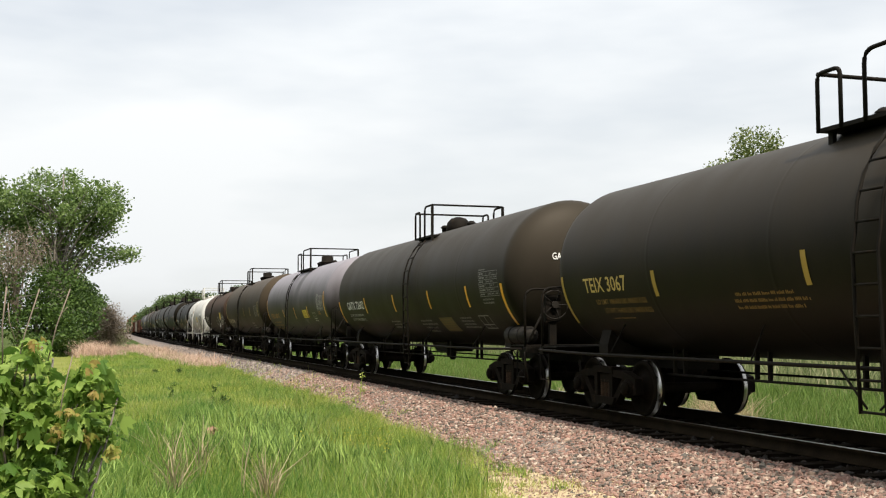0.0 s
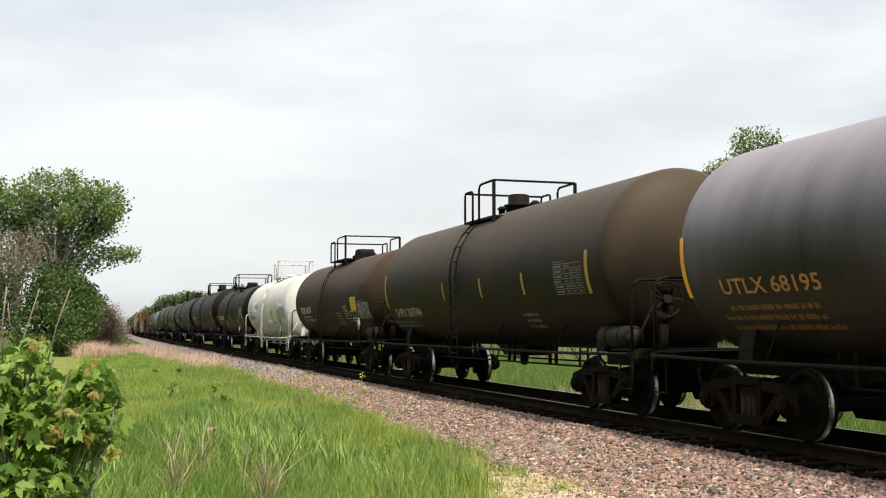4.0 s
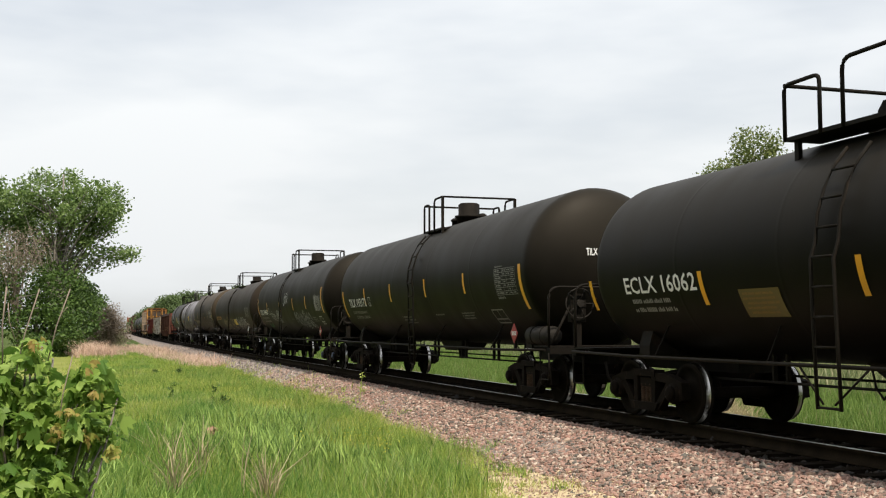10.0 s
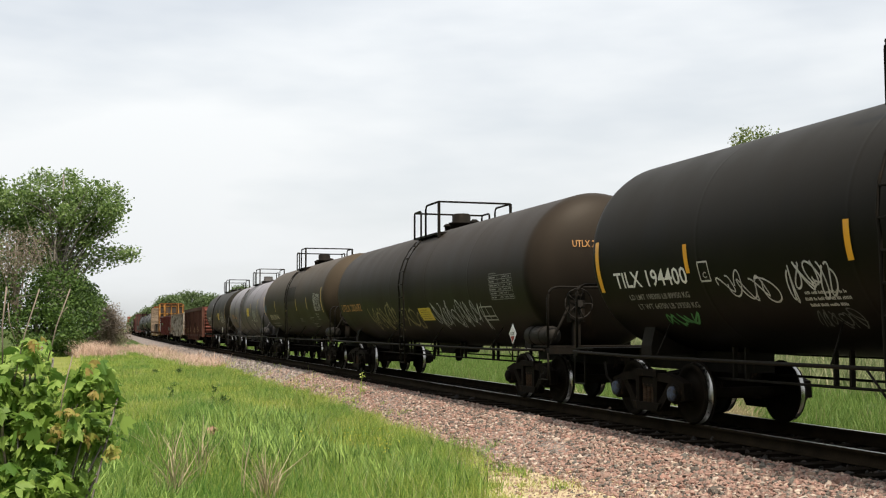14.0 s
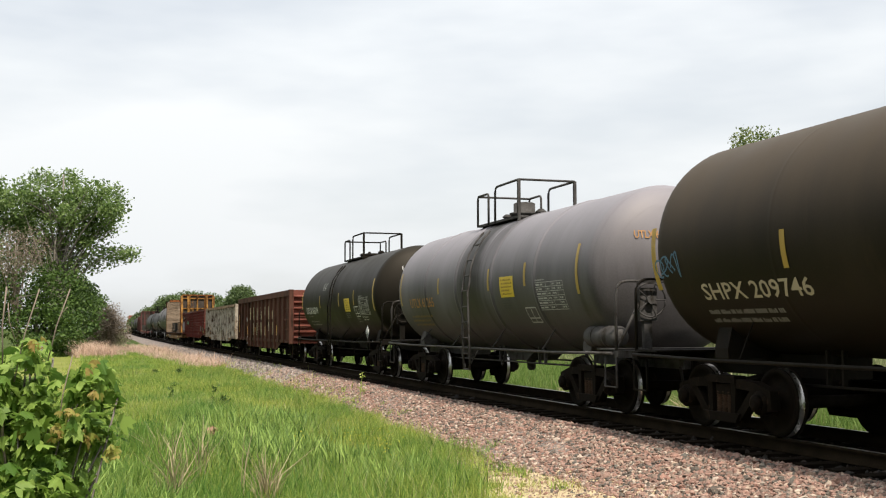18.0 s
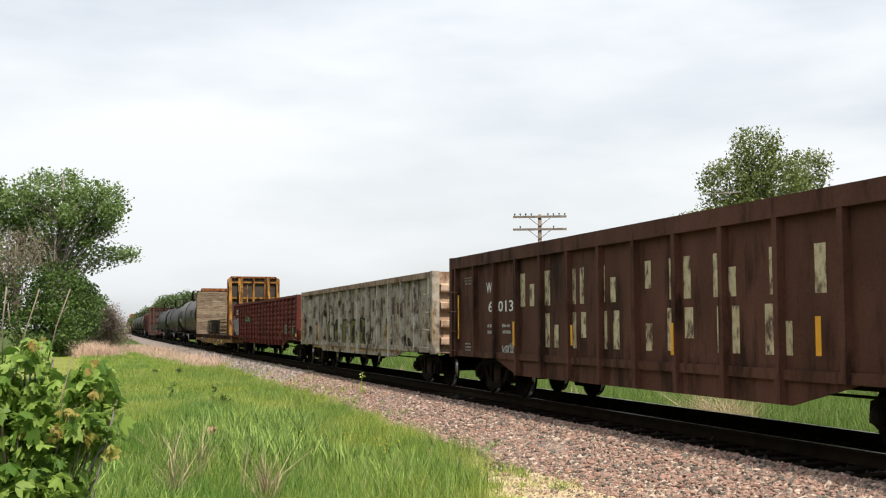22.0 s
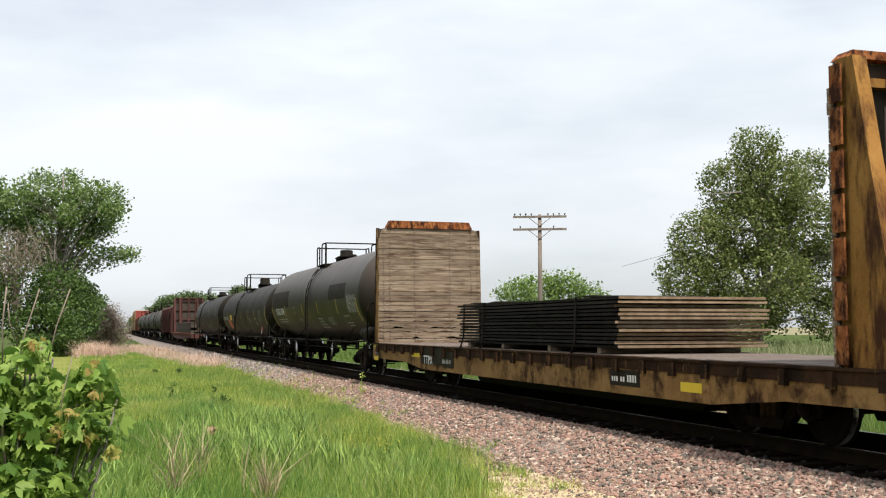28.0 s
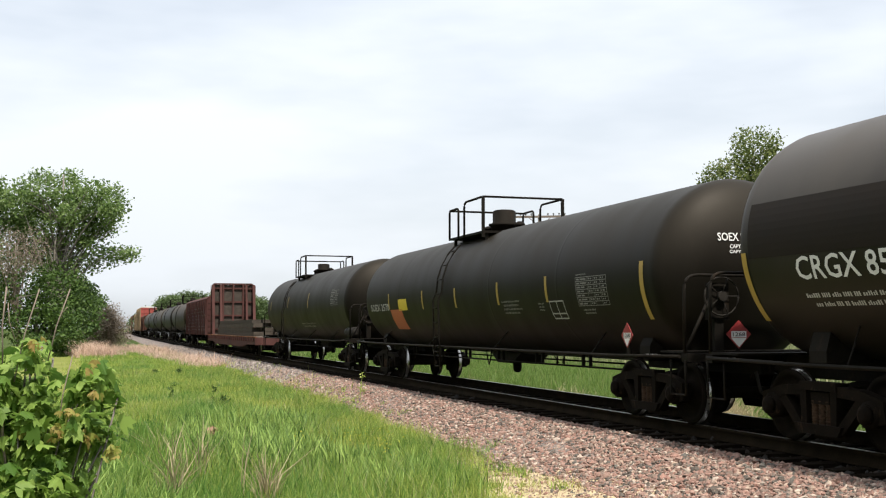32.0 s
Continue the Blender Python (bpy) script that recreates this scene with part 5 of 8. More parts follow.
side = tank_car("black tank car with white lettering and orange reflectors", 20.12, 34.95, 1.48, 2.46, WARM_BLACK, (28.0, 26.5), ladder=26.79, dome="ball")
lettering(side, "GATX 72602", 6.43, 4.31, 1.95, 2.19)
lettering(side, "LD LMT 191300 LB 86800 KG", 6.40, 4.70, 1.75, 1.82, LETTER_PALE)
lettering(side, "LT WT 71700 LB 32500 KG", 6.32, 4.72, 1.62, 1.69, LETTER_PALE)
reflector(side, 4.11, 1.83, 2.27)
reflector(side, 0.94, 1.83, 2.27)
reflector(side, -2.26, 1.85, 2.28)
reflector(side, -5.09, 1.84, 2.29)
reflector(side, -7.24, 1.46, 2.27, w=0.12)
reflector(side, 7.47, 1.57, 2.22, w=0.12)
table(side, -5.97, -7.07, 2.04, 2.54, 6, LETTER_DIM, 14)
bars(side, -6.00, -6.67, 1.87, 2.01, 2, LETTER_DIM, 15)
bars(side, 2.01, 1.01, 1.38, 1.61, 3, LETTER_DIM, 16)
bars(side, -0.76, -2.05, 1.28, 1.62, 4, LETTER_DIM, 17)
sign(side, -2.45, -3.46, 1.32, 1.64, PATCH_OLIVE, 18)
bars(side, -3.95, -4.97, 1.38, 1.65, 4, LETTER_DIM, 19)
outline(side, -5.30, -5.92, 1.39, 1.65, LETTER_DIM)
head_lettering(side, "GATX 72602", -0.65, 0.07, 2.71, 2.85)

side = tank_car("tank car with faded lavender-grey top, light painted in, and dark underside", 37.4, 50.27, 1.46, 2.45, LAVENDER, (45.35, 42.6), ladder=44.45, dome="drum", reservoir=False)
placard(side, -5.70, 1.33, "", PATCH_DARK, None, 0.19)
lettering(side, "UTLX 68195", 5.65, 3.61, 1.82, 2.02, LETTER_ORANGE)
bars(side, 5.87, 3.40, 1.34, 1.71, 3, LETTER_BROWN, 20)
reflector(side, 2.38, 1.78, 2.16)
reflector(side, -0.25, 1.76, 2.20)
reflector(side, -2.98, 1.78, 2.19)
reflector(side, -6.21, 1.79, 2.66, w=0.12)
reflector(side, 6.46, 1.80, 2.62, w=0.1)
sign(side, -1.94, -2.81, 1.78, 2.08, SIGN_YELLOW, 21)
bars(side, -2.01, -2.50, 1.58, 1.74, 3, LETTER_DIM, 22)
outline(side, -3.82, -4.33, 1.66, 1.94, LETTER_PALE)
table(side, -4.88, -6.00, 2.03, 2.53, 6, LETTER_PALE, 23)
bars(side, -4.84, -5.40, 1.86, 2.00, 2, LETTER_ORANGE, 24)

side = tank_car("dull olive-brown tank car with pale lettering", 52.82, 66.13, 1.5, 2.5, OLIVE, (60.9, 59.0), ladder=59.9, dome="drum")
lettering(side, "SHPX 209744", 6.02, 3.72, 1.68, 1.90, LETTER_CREAM)
reflector(side, 6.51, 1.92, 2.80, w=0.12, mat=STRIPE_PALE)
reflector(side, 1.49, 2.02, 2.41, mat=STRIPE_PALE)
reflector(side, -1.02, 2.02, 2.42, mat=STRIPE_PALE)
reflector(side, -3.37, 2.01, 2.42, mat=STRIPE_PALE)
reflector(side, -6.19, 1.95, 2.66, w=0.12, mat=STRIPE_PALE)
table(side, -4.86, -5.99, 1.97, 2.48, 6, LETTER_DIM, 25)
bars(side, -2.78, -3.61, 1.37, 1.70, 3, LETTER_DIM, 26)
bars(side, 6.70, 4.43, 1.41, 1.60, 2, LETTER_DIM, 27)

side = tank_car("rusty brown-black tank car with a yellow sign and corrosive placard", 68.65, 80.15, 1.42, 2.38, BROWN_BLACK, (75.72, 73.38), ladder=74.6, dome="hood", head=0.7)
lettering(side, "ECLX 16017", 4.72, 2.82, 1.93, 2.16)
lettering(side, "LD LMT 199900 LB 90 680 KG", 4.62, 3.05, 1.77, 1.85, LETTER_PALE)
lettering(side, "LT WT 63100 LB 28 650 KG NEW 7-74", 4.56, 2.42, 1.64, 1.72, LETTER_PALE)
bars(side, 4.42, 3.60, 1.54, 1.59, 1, LETTER_DIM, 28)
sign(side, -3.71, -4.46, 1.95, 2.35, SIGN_YELLOW, 29)
outline(side, -3.50, -4.13, 1.61, 1.92, LETTER_WHITE)
bars(side, -4.23, -4.73, 1.69, 1.93, 4, LETTER_PALE, 30)
table(side, -4.63, -5.98, 1.69, 2.14, 7, LETTER_PALE, 31)
panel(side, -4.88, -5.82, 2.26, 2.70, PATCH_BROWN)
bars(side, -2.53, -3.13, 1.67, 2.12, 6, LETTER_PALE, 32)
bars(side, -1.20, -2.15, 1.48, 1.92, 5, LETTER_DIM, 33)
bars(side, -3.09, -3.40, 1.58, 1.92, 4, LETTER_DIM, 34)
placard(side, -5.10, 1.52, "1814", LETTER_WHITE, LETTER_BLACK, 0.19)
head_lettering(side, "ECLX 160", -0.61, 0.01, 2.81, 2.94)
head_lettering(side, "CAPY 163", -0.39, -0.02, 2.72, 2.80)
head_lettering(side, "CAPY 618", -0.40, -0.02, 2.62, 2.69)
end_placard(side, -0.21, 1.44, "1814", LETTER_WHITE, LETTER_BLACK, 0.17)

side = tank_car("white tank car with black lettering, rust stains and white rails", 82.8, 94.0, 1.43, 2.32, WHITE, (89.75, 87.75), FRAME_WHITE, ladder=88.36, w=0.74, dome="low", reservoir=False)
lettering(side, "UTLX 65954", 5.31, 3.30, 1.77, 2.03, LETTER_BLACK)
bars(side, 5.29, 3.69, 2.12, 2.21, 1, LETTER_BLACK, 35)
sign(side, -1.65, -2.36, 1.84, 2.22, SIGN_YELLOW, 36)
bars(side, -1.72, -2.11, 1.70, 1.83, 3, LETTER_BLACK, 37)
bars(side, 4.89, 3.04, 1.44, 1.65, 2, LETTER_GREY, 38)
bars(side, 2.67, 2.02, 2.31, 2.54, 4, LETTER_GREY, 39)
panel(side, 3.89, 2.66, 2.16, 2.69, PATCH_WHITE)
panel(side, -0.49, -1.74, 1.60, 1.77, PATCH_WHITE)
outline(side, 5.42, 5.04, 1.40, 1.64, LETTER_GREY)
scribble(side, 2.95, 1.63, 1.40, 1.98, SPRAY_TAN, 40, 9, 0.06)
panel(side, -3.77, -5.28, 2.33, 2.46, PATCH_WHITE)
panel(side, -4.10, -5.40, 1.81, 2.26, LETTER_GREY)
bars(side, -4.19, -5.35, 1.83, 2.23, 5, PATCH_WHITE, 41)
panel(side, -3.28, -4.14, 1.69, 2.19, STAIN_GREY)
panel(side, -3.41, -4.00, 1.50, 1.71, LETTER_BLACK)
bars(side, -3.47, -3.97, 1.52, 1.69, 2, PATCH_WHITE, 42)
placard(side, -4.79, 1.29, "1814", LETTER_WHITE, LETTER_BLACK, 0.19)
scribble(side, 3.61, 2.38, 1.26, 1.68, BROWN_STAIN, 43, 3, 0.025)
scribble(side, -2.51, -2.99, 1.28, 1.62, STAIN_GREY, 44, 3, 0.02)
scribble(side, -1.48, -2.50, 1.61, 1.68, BROWN_STAIN, 45, 3, 0.02)
panel(side, 3.35, 2.33, 2.31, 2.53, STAIN_GREY)

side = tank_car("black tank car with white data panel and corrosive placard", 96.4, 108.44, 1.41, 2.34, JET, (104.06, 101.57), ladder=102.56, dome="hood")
lettering(side, "ECLX 16062", 5.18, 3.12, 1.90, 2.15)
bars(side, 5.18, 3.79, 1.60, 1.85, 2, LETTER_DIM, 46)
reflector(side, 2.99, 1.70, 2.15)
reflector(side, -0.23, 1.73, 2.17)
sign(side, 2.16, 1.30, 1.53, 1.88, PATCH_OLIVE, 47)
panel(side, -4.47, -5.55, 1.93, 2.46, PATCH_GREY)
table(side, -4.99, -5.52, 2.09, 2.40, 4, LETTER_PALE, 48)
panel(side, -5.00, -5.52, 1.98, 2.07, PATCH_DARK, "paint_patch", 0.008)
lettering(side, "DOT 111 A 100 W 1", -4.66, -5.36, 2.49, 2.53, LETTER_PALE)
reflector(side, -3.52, 1.71, 2.13)
reflector(side, -5.62, 1.31, 2.13, w=0.12)
placard(side, -5.37, 1.34, "1814", LETTER_WHITE, LETTER_BLACK, 0.19)
bars(side, -0.62, -1.55, 1.48, 1.80, 4, LETTER_DIM, 49)
bars(side, -0.98, -1.38, 1.93, 2.02, 1, LETTER_DIM, 149)
bars(side, -2.72, -3.42, 1.58, 1.86, 3, LETTER_DIM, 50)
outline(side, -3.56, -4.08, 1.57, 1.83, LETTER_DIM)
reflector(side, 6.35, 1.68, 2.15, w=0.1)
head_lettering(side, "ECLX 1606", -0.84, -0.14, 2.91, 3.06)
head_lettering(side, "CAPY 1634", -0.94, -0.13, 2.76, 2.86)
head_lettering(side, "61857 L", -0.58, -0.12, 2.66, 2.75)
end_placard(side, -0.36, 1.46, "1814", LETTER_WHITE, LETTER_BLACK, 0.17)

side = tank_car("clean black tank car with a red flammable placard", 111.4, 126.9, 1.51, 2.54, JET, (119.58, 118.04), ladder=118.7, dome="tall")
lettering(side, "TILX 193172", 6.79, 4.66, 2.02, 2.27)
outline(side, 4.38, 4.14, 2.03, 2.27, LETTER_PALE, False)
lettering(side, "C", 4.30, 4.21, 2.06, 2.14, LETTER_PALE)
lettering(side, "LD LMT 197200 LB 89450 KG", 6.68, 4.90, 1.82, 1.90, LETTER_DIM)
lettering(side, "LT WT 60800 LB 29600 KG", 6.52, 4.88, 1.68, 1.76, LETTER_DIM)
reflector(side, 4.73, 2.07, 2.54)
reflector(side, 1.85, 2.09, 2.57)
reflector(side, -1.36, 2.13, 2.56)
reflector(side, -4.27, 2.13, 2.57)
reflector(side, -7.54, 1.75, 2.59, w=0.13)
reflector(side, 7.51, 1.74, 2.53, w=0.12)
table(side, -6.19, -7.30, 2.04, 2.55, 7, LETTER_DIM, 52)
bars(side, -6.16, -6.67, 1.94, 2.03, 1, LETTER_DIM, 53)
outline(side, -5.47, -6.11, 1.50, 1.76, LETTER_DIM)
bars(side, -3.41, -4.38, 1.58, 1.75, 3, LETTER_DIM, 54)
bars(side, 1.43, 0.35, 1.50, 1.72, 3, LETTER_DIM, 55)
bars(side, -1.48, -2.33, 1.68, 1.74, 1, LETTER_DIM, 56)
placard(side, -7.13, 1.29, "1170", PLACARD_RED, PLACARD_RED, 0.19)
head_lettering(side, "TILX 193172", -0.47, 0.08, 2.72, 2.86)

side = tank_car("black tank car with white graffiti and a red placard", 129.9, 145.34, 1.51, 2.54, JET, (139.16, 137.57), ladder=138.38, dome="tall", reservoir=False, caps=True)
lettering(side, "TILX 194400", 7.12, 4.98, 1.99, 2.23)
outline(side, 4.65, 4.41, 2.01, 2.26, LETTER_PALE, False)
lettering(side, "C", 4.57, 4.48, 2.05, 2.13, LETTER_PALE)
lettering(side, "LD LMT 198300 LB 89950 KG", 6.82, 5.09, 1.81, 1.89, LETTER_DIM)
lettering(side, "LT WT 64700 LB 29350 KG", 6.68, 4.97, 1.67, 1.75, LETTER_DIM)
scribble(side, 4.20, 3.10, 1.72, 2.10, SPRAY_WHITE, 58, 5, 0.022, 0.2)
scribble(side, 2.82, 1.95, 1.72, 2.22, SPRAY_WHITE, 59, 6, 0.024, 0.3)
scribble(side, 2.62, 1.85, 1.36, 1.61, SPRAY_GREY, 60, 7, 0.016, 0.4)
bars(side, 2.62, 1.71, 1.62, 1.83, 3, LETTER_PALE, 61)
scribble(side, 6.04, 5.19, 1.44, 1.62, SPRAY_GREEN, 62, 5, 0.03)
reflector(side, 1.57, 2.11, 2.55)
reflector(side, -1.66, 2.11, 2.56)
reflector(side, -4.36, 2.11, 2.57)
reflector(side, -7.42, 1.93, 2.82, w=0.13)
reflector(side, 7.61, 1.95, 2.74, w=0.12)
reflector(side, 4.92, 2.13, 2.52)
table(side, -6.09, -7.22, 2.02, 2.51, 7, LETTER_PALE, 63)
scribble(side, -1.45, -3.10, 1.36, 2.08, SPRAY_WHITE, 64, 6, 0.018, 0.35)
scribble(side, -1.60, -3.00, 1.50, 2.04, SPRAY_GREY, 264, 8, 0.03, 0.2)
scribble(side, -3.15, -4.70, 1.34, 2.06, SPRAY_WHITE, 171, 7, 0.020, 0.5)
scribble(side, -3.20, -4.40, 1.45, 2.02, SPRAY_GREY, 265, 7, 0.03, 0.3)
strokes(side, [[(0.22, 2.80), (0.26, 2.38), (0.40, 2.32), (0.46, 2.40)], [(0.10, 2.70), (0.12, 2.42), (-0.02, 2.40), (-0.08, 2.72)],
               [(-0.20, 2.40), (-0.22, 2.82), (-0.38, 2.78), (-0.24, 2.62), (-0.42, 2.50), (-0.20, 2.40)], [(-0.50, 2.42), (-0.52, 2.74)], [(-0.53, 2.84), (-0.53, 2.87)]], LETTER_WHITE, 0.032)
outline(side, -6.21, -6.71, 1.54, 1.80, LETTER_PALE)
bars(side, -4.87, -5.84, 1.62, 1.81, 3, LETTER_DIM, 66)
bars(side, -0.58, -1.25, 1.72, 1.79, 1, LETTER_DIM, 67)
placard(side, -7.14, 1.28, "1170", PLACARD_RED, PLACARD_RED, 0.19)
head_lettering(side, "TILX 194400", -0.48, 0.06, 2.72, 2.86)

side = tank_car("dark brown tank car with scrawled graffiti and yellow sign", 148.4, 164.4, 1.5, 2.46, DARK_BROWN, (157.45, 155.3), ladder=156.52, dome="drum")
lettering(side, "UTLX 202682", 7.63, 5.07, 1.90, 2.12, LETTER_ORANGE)
sign(side, -0.71, -1.73, 1.58, 1.88, SIGN_YELLOW, 68)
scribble(side, -1.75, -5.40, 1.36, 2.05, SPRAY_WHITE, 69, 14, 0.026, 0.3)
scribble(side, 4.30, 1.60, 1.36, 2.05, SPRAY_YELLOW, 70, 10, 0.035, 0.2)
scribble(side, 0.82, -0.55, 1.37, 1.90, SPRAY_YELLOW, 71, 4, 0.04)
table(side, -6.13, -7.39, 1.96, 2.43, 6, LETTER_DIM, 72)
outline(side, -5.20, -5.94, 1.56, 1.83, LETTER_PALE)
placard(side, -7.35, 1.28, "1170", LETTER_WHITE, PLACARD_RED, 0.19)
head_lettering(side, "UTLX 202682", -0.70, 0.06, 2.88, 3.01, LETTER_ORANGE)

side = tank_car("dull olive-brown tank car with cream lettering", 167.0, 180.2, 1.5, 2.52, OLIVE, (174.93, 173.0), ladder=173.9, dome="drum")
lettering(side, "SHPX 209746", 5.70, 3.36, 1.76, 1.98, LETTER_CREAM)
bars(side, 5.85, 3.86, 1.44, 1.66, 2, LETTER_DIM, 73)
reflector(side, 3.71, 2.09, 2.54, mat=STRIPE_PALE)
reflector(side, 6.77, 1.93, 2.81, w=0.12, mat=STRIPE_PALE)
scribble(side, 6.73, 6.14, 2.07, 2.46, SPRAY_BLUE, 74, 4, 0.025)
reflector(side, 1.10, 2.07, 2.49, mat=STRIPE_PALE)
reflector(side, -1.39, 2.06, 2.51, mat=STRIPE_PALE)
reflector(side, -3.59, 2.08, 2.52, mat=STRIPE_PALE)
reflector(side, -6.36, 1.94, 2.82, w=0.13, mat=STRIPE_PALE)
table(side, -4.92, -6.05, 2.02, 2.58, 7, LETTER_PALE, 75)
panel(side, 1.03, -1.18, 2.45, 3.02, PATCH_DARK)
outline(side, -3.48, -4.23, 1.46, 1.77, LETTER_DIM)
lettering(side, "INTERIOR COATING", -4.76, -5.41, 1.86, 1.92, LETTER_DIM)
bars(side, -4.82, -5.36, 1.68, 1.83, 2, LETTER_DIM, 76)
bars(side, -1.32, -1.97, 1.63, 1.79, 3, LETTER_DIM, 77)

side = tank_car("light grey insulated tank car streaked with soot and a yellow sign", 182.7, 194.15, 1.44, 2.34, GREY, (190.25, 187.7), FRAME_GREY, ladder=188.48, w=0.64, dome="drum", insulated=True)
lettering(side, "UTLX 65265", 4.80, 2.84, 1.89, 2.12, LETTER_ORANGE)
bars(side, 5.15, 3.27, 1.43, 1.73, 3, LETTER_BROWN, 78)
reflector(side, 5.58, 1.96, 2.79, w=0.1, mat=STRIPE_PALE)
reflector(side, 2.37, 2.17, 2.54, mat=STRIPE_PALE)
reflector(side, -1.00, 2.15, 2.59, mat=STRIPE_PALE)
reflector(side, -2.97, 2.17, 2.61, mat=STRIPE_PALE)
sign(side, -1.67, -2.39, 1.99, 2.39, SIGN_YELLOW, 79)
bars(side, -1.66, -2.17, 1.76, 1.95, 4, LETTER_BLACK, 80)
outline(side, -2.75, -3.24, 1.50, 1.77, LETTER_PALE)
table(side, -3.47, -4.70, 1.72, 2.21, 6, LETTER_PALE, 81)
reflector(side, -5.29, 1.96, 2.80, w=0.1, mat=STRIPE_PALE)
head_lettering(side, "UTLX 65265", -0.80, -0.14, 2.84, 2.97, LETTER_ORANGE)

side = tank_car("short black tank car with a yellow sign and corrosive placard", 197.0, 207.93, 1.43, 2.36, BLACK, (204.2, 201.4), ladder=202.43, w=0.64, dome="low", reservoir=False)
lettering(side, "UTLX 66319", 4.82, 2.74, 1.90, 2.14)
bars(side, 4.65, 3.72, 1.78, 1.86, 1, LETTER_DIM, 82)
bars(side, 4.83, 2.78, 1.47, 1.68, 2, LETTER_DIM, 83)
reflector(side, 2.24, 2.09, 2.52, mat=STRIPE_PALE)
reflector(side, -0.82, 2.09, 2.53, mat=STRIPE_PALE)
reflector(side, -2.96, 2.09, 2.55, mat=STRIPE_PALE)
reflector(side, -5.40, 1.90, 2.81, w=0.12, mat=STRIPE_PALE)
reflector(side, 5.56, 2.09, 2.72, w=0.1, mat=STRIPE_PALE)
sign(side, -1.64, -2.38, 1.91, 2.32, SIGN_YELLOW, 84)
bars(side, -1.63, -2.21, 1.71, 1.87, 3, LETTER_DIM, 85)
outline(side, -2.91, -3.45, 1.75, 2.04, LETTER_WHITE)
table(side, -3.58, -4.82, 1.79, 2.30, 7, LETTER_PALE, 86)
bars(side, -3.62, -4.31, 1.61, 1.76, 2, LETTER_PALE, 87)
bars(side, 1.95, 1.24, 2.68, 2.93, 5, LETTER_PALE, 88)
placard(side, -4.90, 1.28, "1814", LETTER_WHITE, LETTER_BLACK, 0.19)
bars(side, -2.89, -3.40, 1.56, 1.71, 2, LETTER_DIM, 89)
head_lettering(side, "UTLX 66319", -0.67, 0.20, 3.00, 3.15)
head_lettering(side, "CAPY 16343 GAL", -0.35, 0.08, 2.88, 2.95)
head_lettering(side, "61 865 LITERS", -0.21, 0.07, 2.81, 2.87)
head_lettering(side, "DOT 111A", -0.33, -0.10, 2.74, 2.80)
head_lettering(side, "36 IN WHLS", -0.32, -0.10, 2.67, 2.72)
head_lettering(side, "1 OUTER 2 INNER", -0.30, 0.08, 2.61, 2.66)
end_placard(side, 0.17, 1.40, "1814", LETTER_WHITE, LETTER_BLACK, 0.17)

# ---- gondolas ----
post, wall = gondola("oxide-brown gondola with worn cream paint bars and fishbelly sides", 210.5, 226.7, 0.78, 2.93, 0.49, RED_BROWN, 14, 0.06, 0.10, END_RED, lip=0.24, end_ribs=8)
worn_letter(wall, 4.08, 3.41, 1.79, 2.41, 90)
worn_letter(wall, 2.94, 2.68, 1.79, 2.41, 91)
worn_letter(wall, 1.77, 1.28, 1.79, 2.39, 92)
worn_letter(wall, 0.69, 0.13, 1.79, 2.38, 93)
worn_letter(wall, -0.43, -1.00, 1.79, 2.37, 94)
worn_letter(wall, -1.53, -2.11, 1.79, 2.37, 95)
worn_letter(wall, -2.68, -3.21, 1.79, 2.36, 96)
worn_letter(wall, -3.93, -4.11, 1.79, 2.36, 97)
worn_letter(wall, -4.80, -5.40, 1.78, 2.34, 98)
worn_letter(wall, 2.90, 2.33, 1.05, 1.65, 99)
worn_letter(wall, 1.79, 1.21, 1.05, 1.65, 100)
worn_letter(wall, 0.65, 0.02, 1.06, 1.66, 101)
worn_letter(wall, -0.41, -1.02, 1.06, 1.66, 102)
worn_letter(wall, -1.46, -2.16, 1.07, 1.67, 103)
worn_letter(wall, -2.75, -3.27, 1.07, 1.67, 104)
worn_letter(wall, -3.82, -4.36, 1.07, 1.68, 105)
panel(wall, 7.66, -5.67, 0.80, 0.85, SILL_YELLOW)
lettering(wall, "WC", 5.96, 5.45, 2.10, 2.32)
lettering(wall, "62013", 5.85, 4.46, 1.71, 1.93)
bars(wall, 5.94, 5.46, 1.24, 1.50, 2, LETTER_PALE, 106)
bars(wall, 5.08, 4.58, 1.25, 1.50, 2, LETTER_PALE, 107)
bars(wall, 7.34, 6.76, 2.31, 2.49, 3, LETTER_DIM, 108)
bars(wall, 7.33, 6.92, 0.88, 1.09, 3, LETTER_PALE, 109)
scribble(wall, 5.04, 4.41, 0.83, 1.10, SPRAY_WHITE, 110, 6, 0.025)
reflector(post, 7.47, 1.16, 2.10, w=0.09)
reflector(post, 4.21, 1.05, 1.51, w=0.1)
reflector(post, -4.97, 1.08, 1.52, w=0.1)
reflector(post, -1.76, 1.02, 1.46, w=0.08)
reflector(post, 1.57, 1.10, 1.44, w=0.08)
post, wall = gondola("weathered chalky-white gondola with dark graffiti and salmon ends", 228.0, 244.82, 0.80, 2.72, 0.62, CHALKY, 14, 0.048, 0.11, SALMON, lip=0.14, chord=CHALKY_LIP, post_mat=CHALKY_POST)
paint_blocks(wall, 4.07, -1.64, 0.77, 1.70, SPRAY_OLIVE, SPRAY_BLACK, 77, 5)
scribble(wall, -1.57, -2.26, 0.95, 1.54, SPRAY_BLACK, 111, 3, 0.05)
panel(wall, 6.56, -1.63, 0.71, 0.77, SILL_YELLOW)
panel(wall, -1.69, -5.22, 0.75, 0.80, SILL_YELLOW)
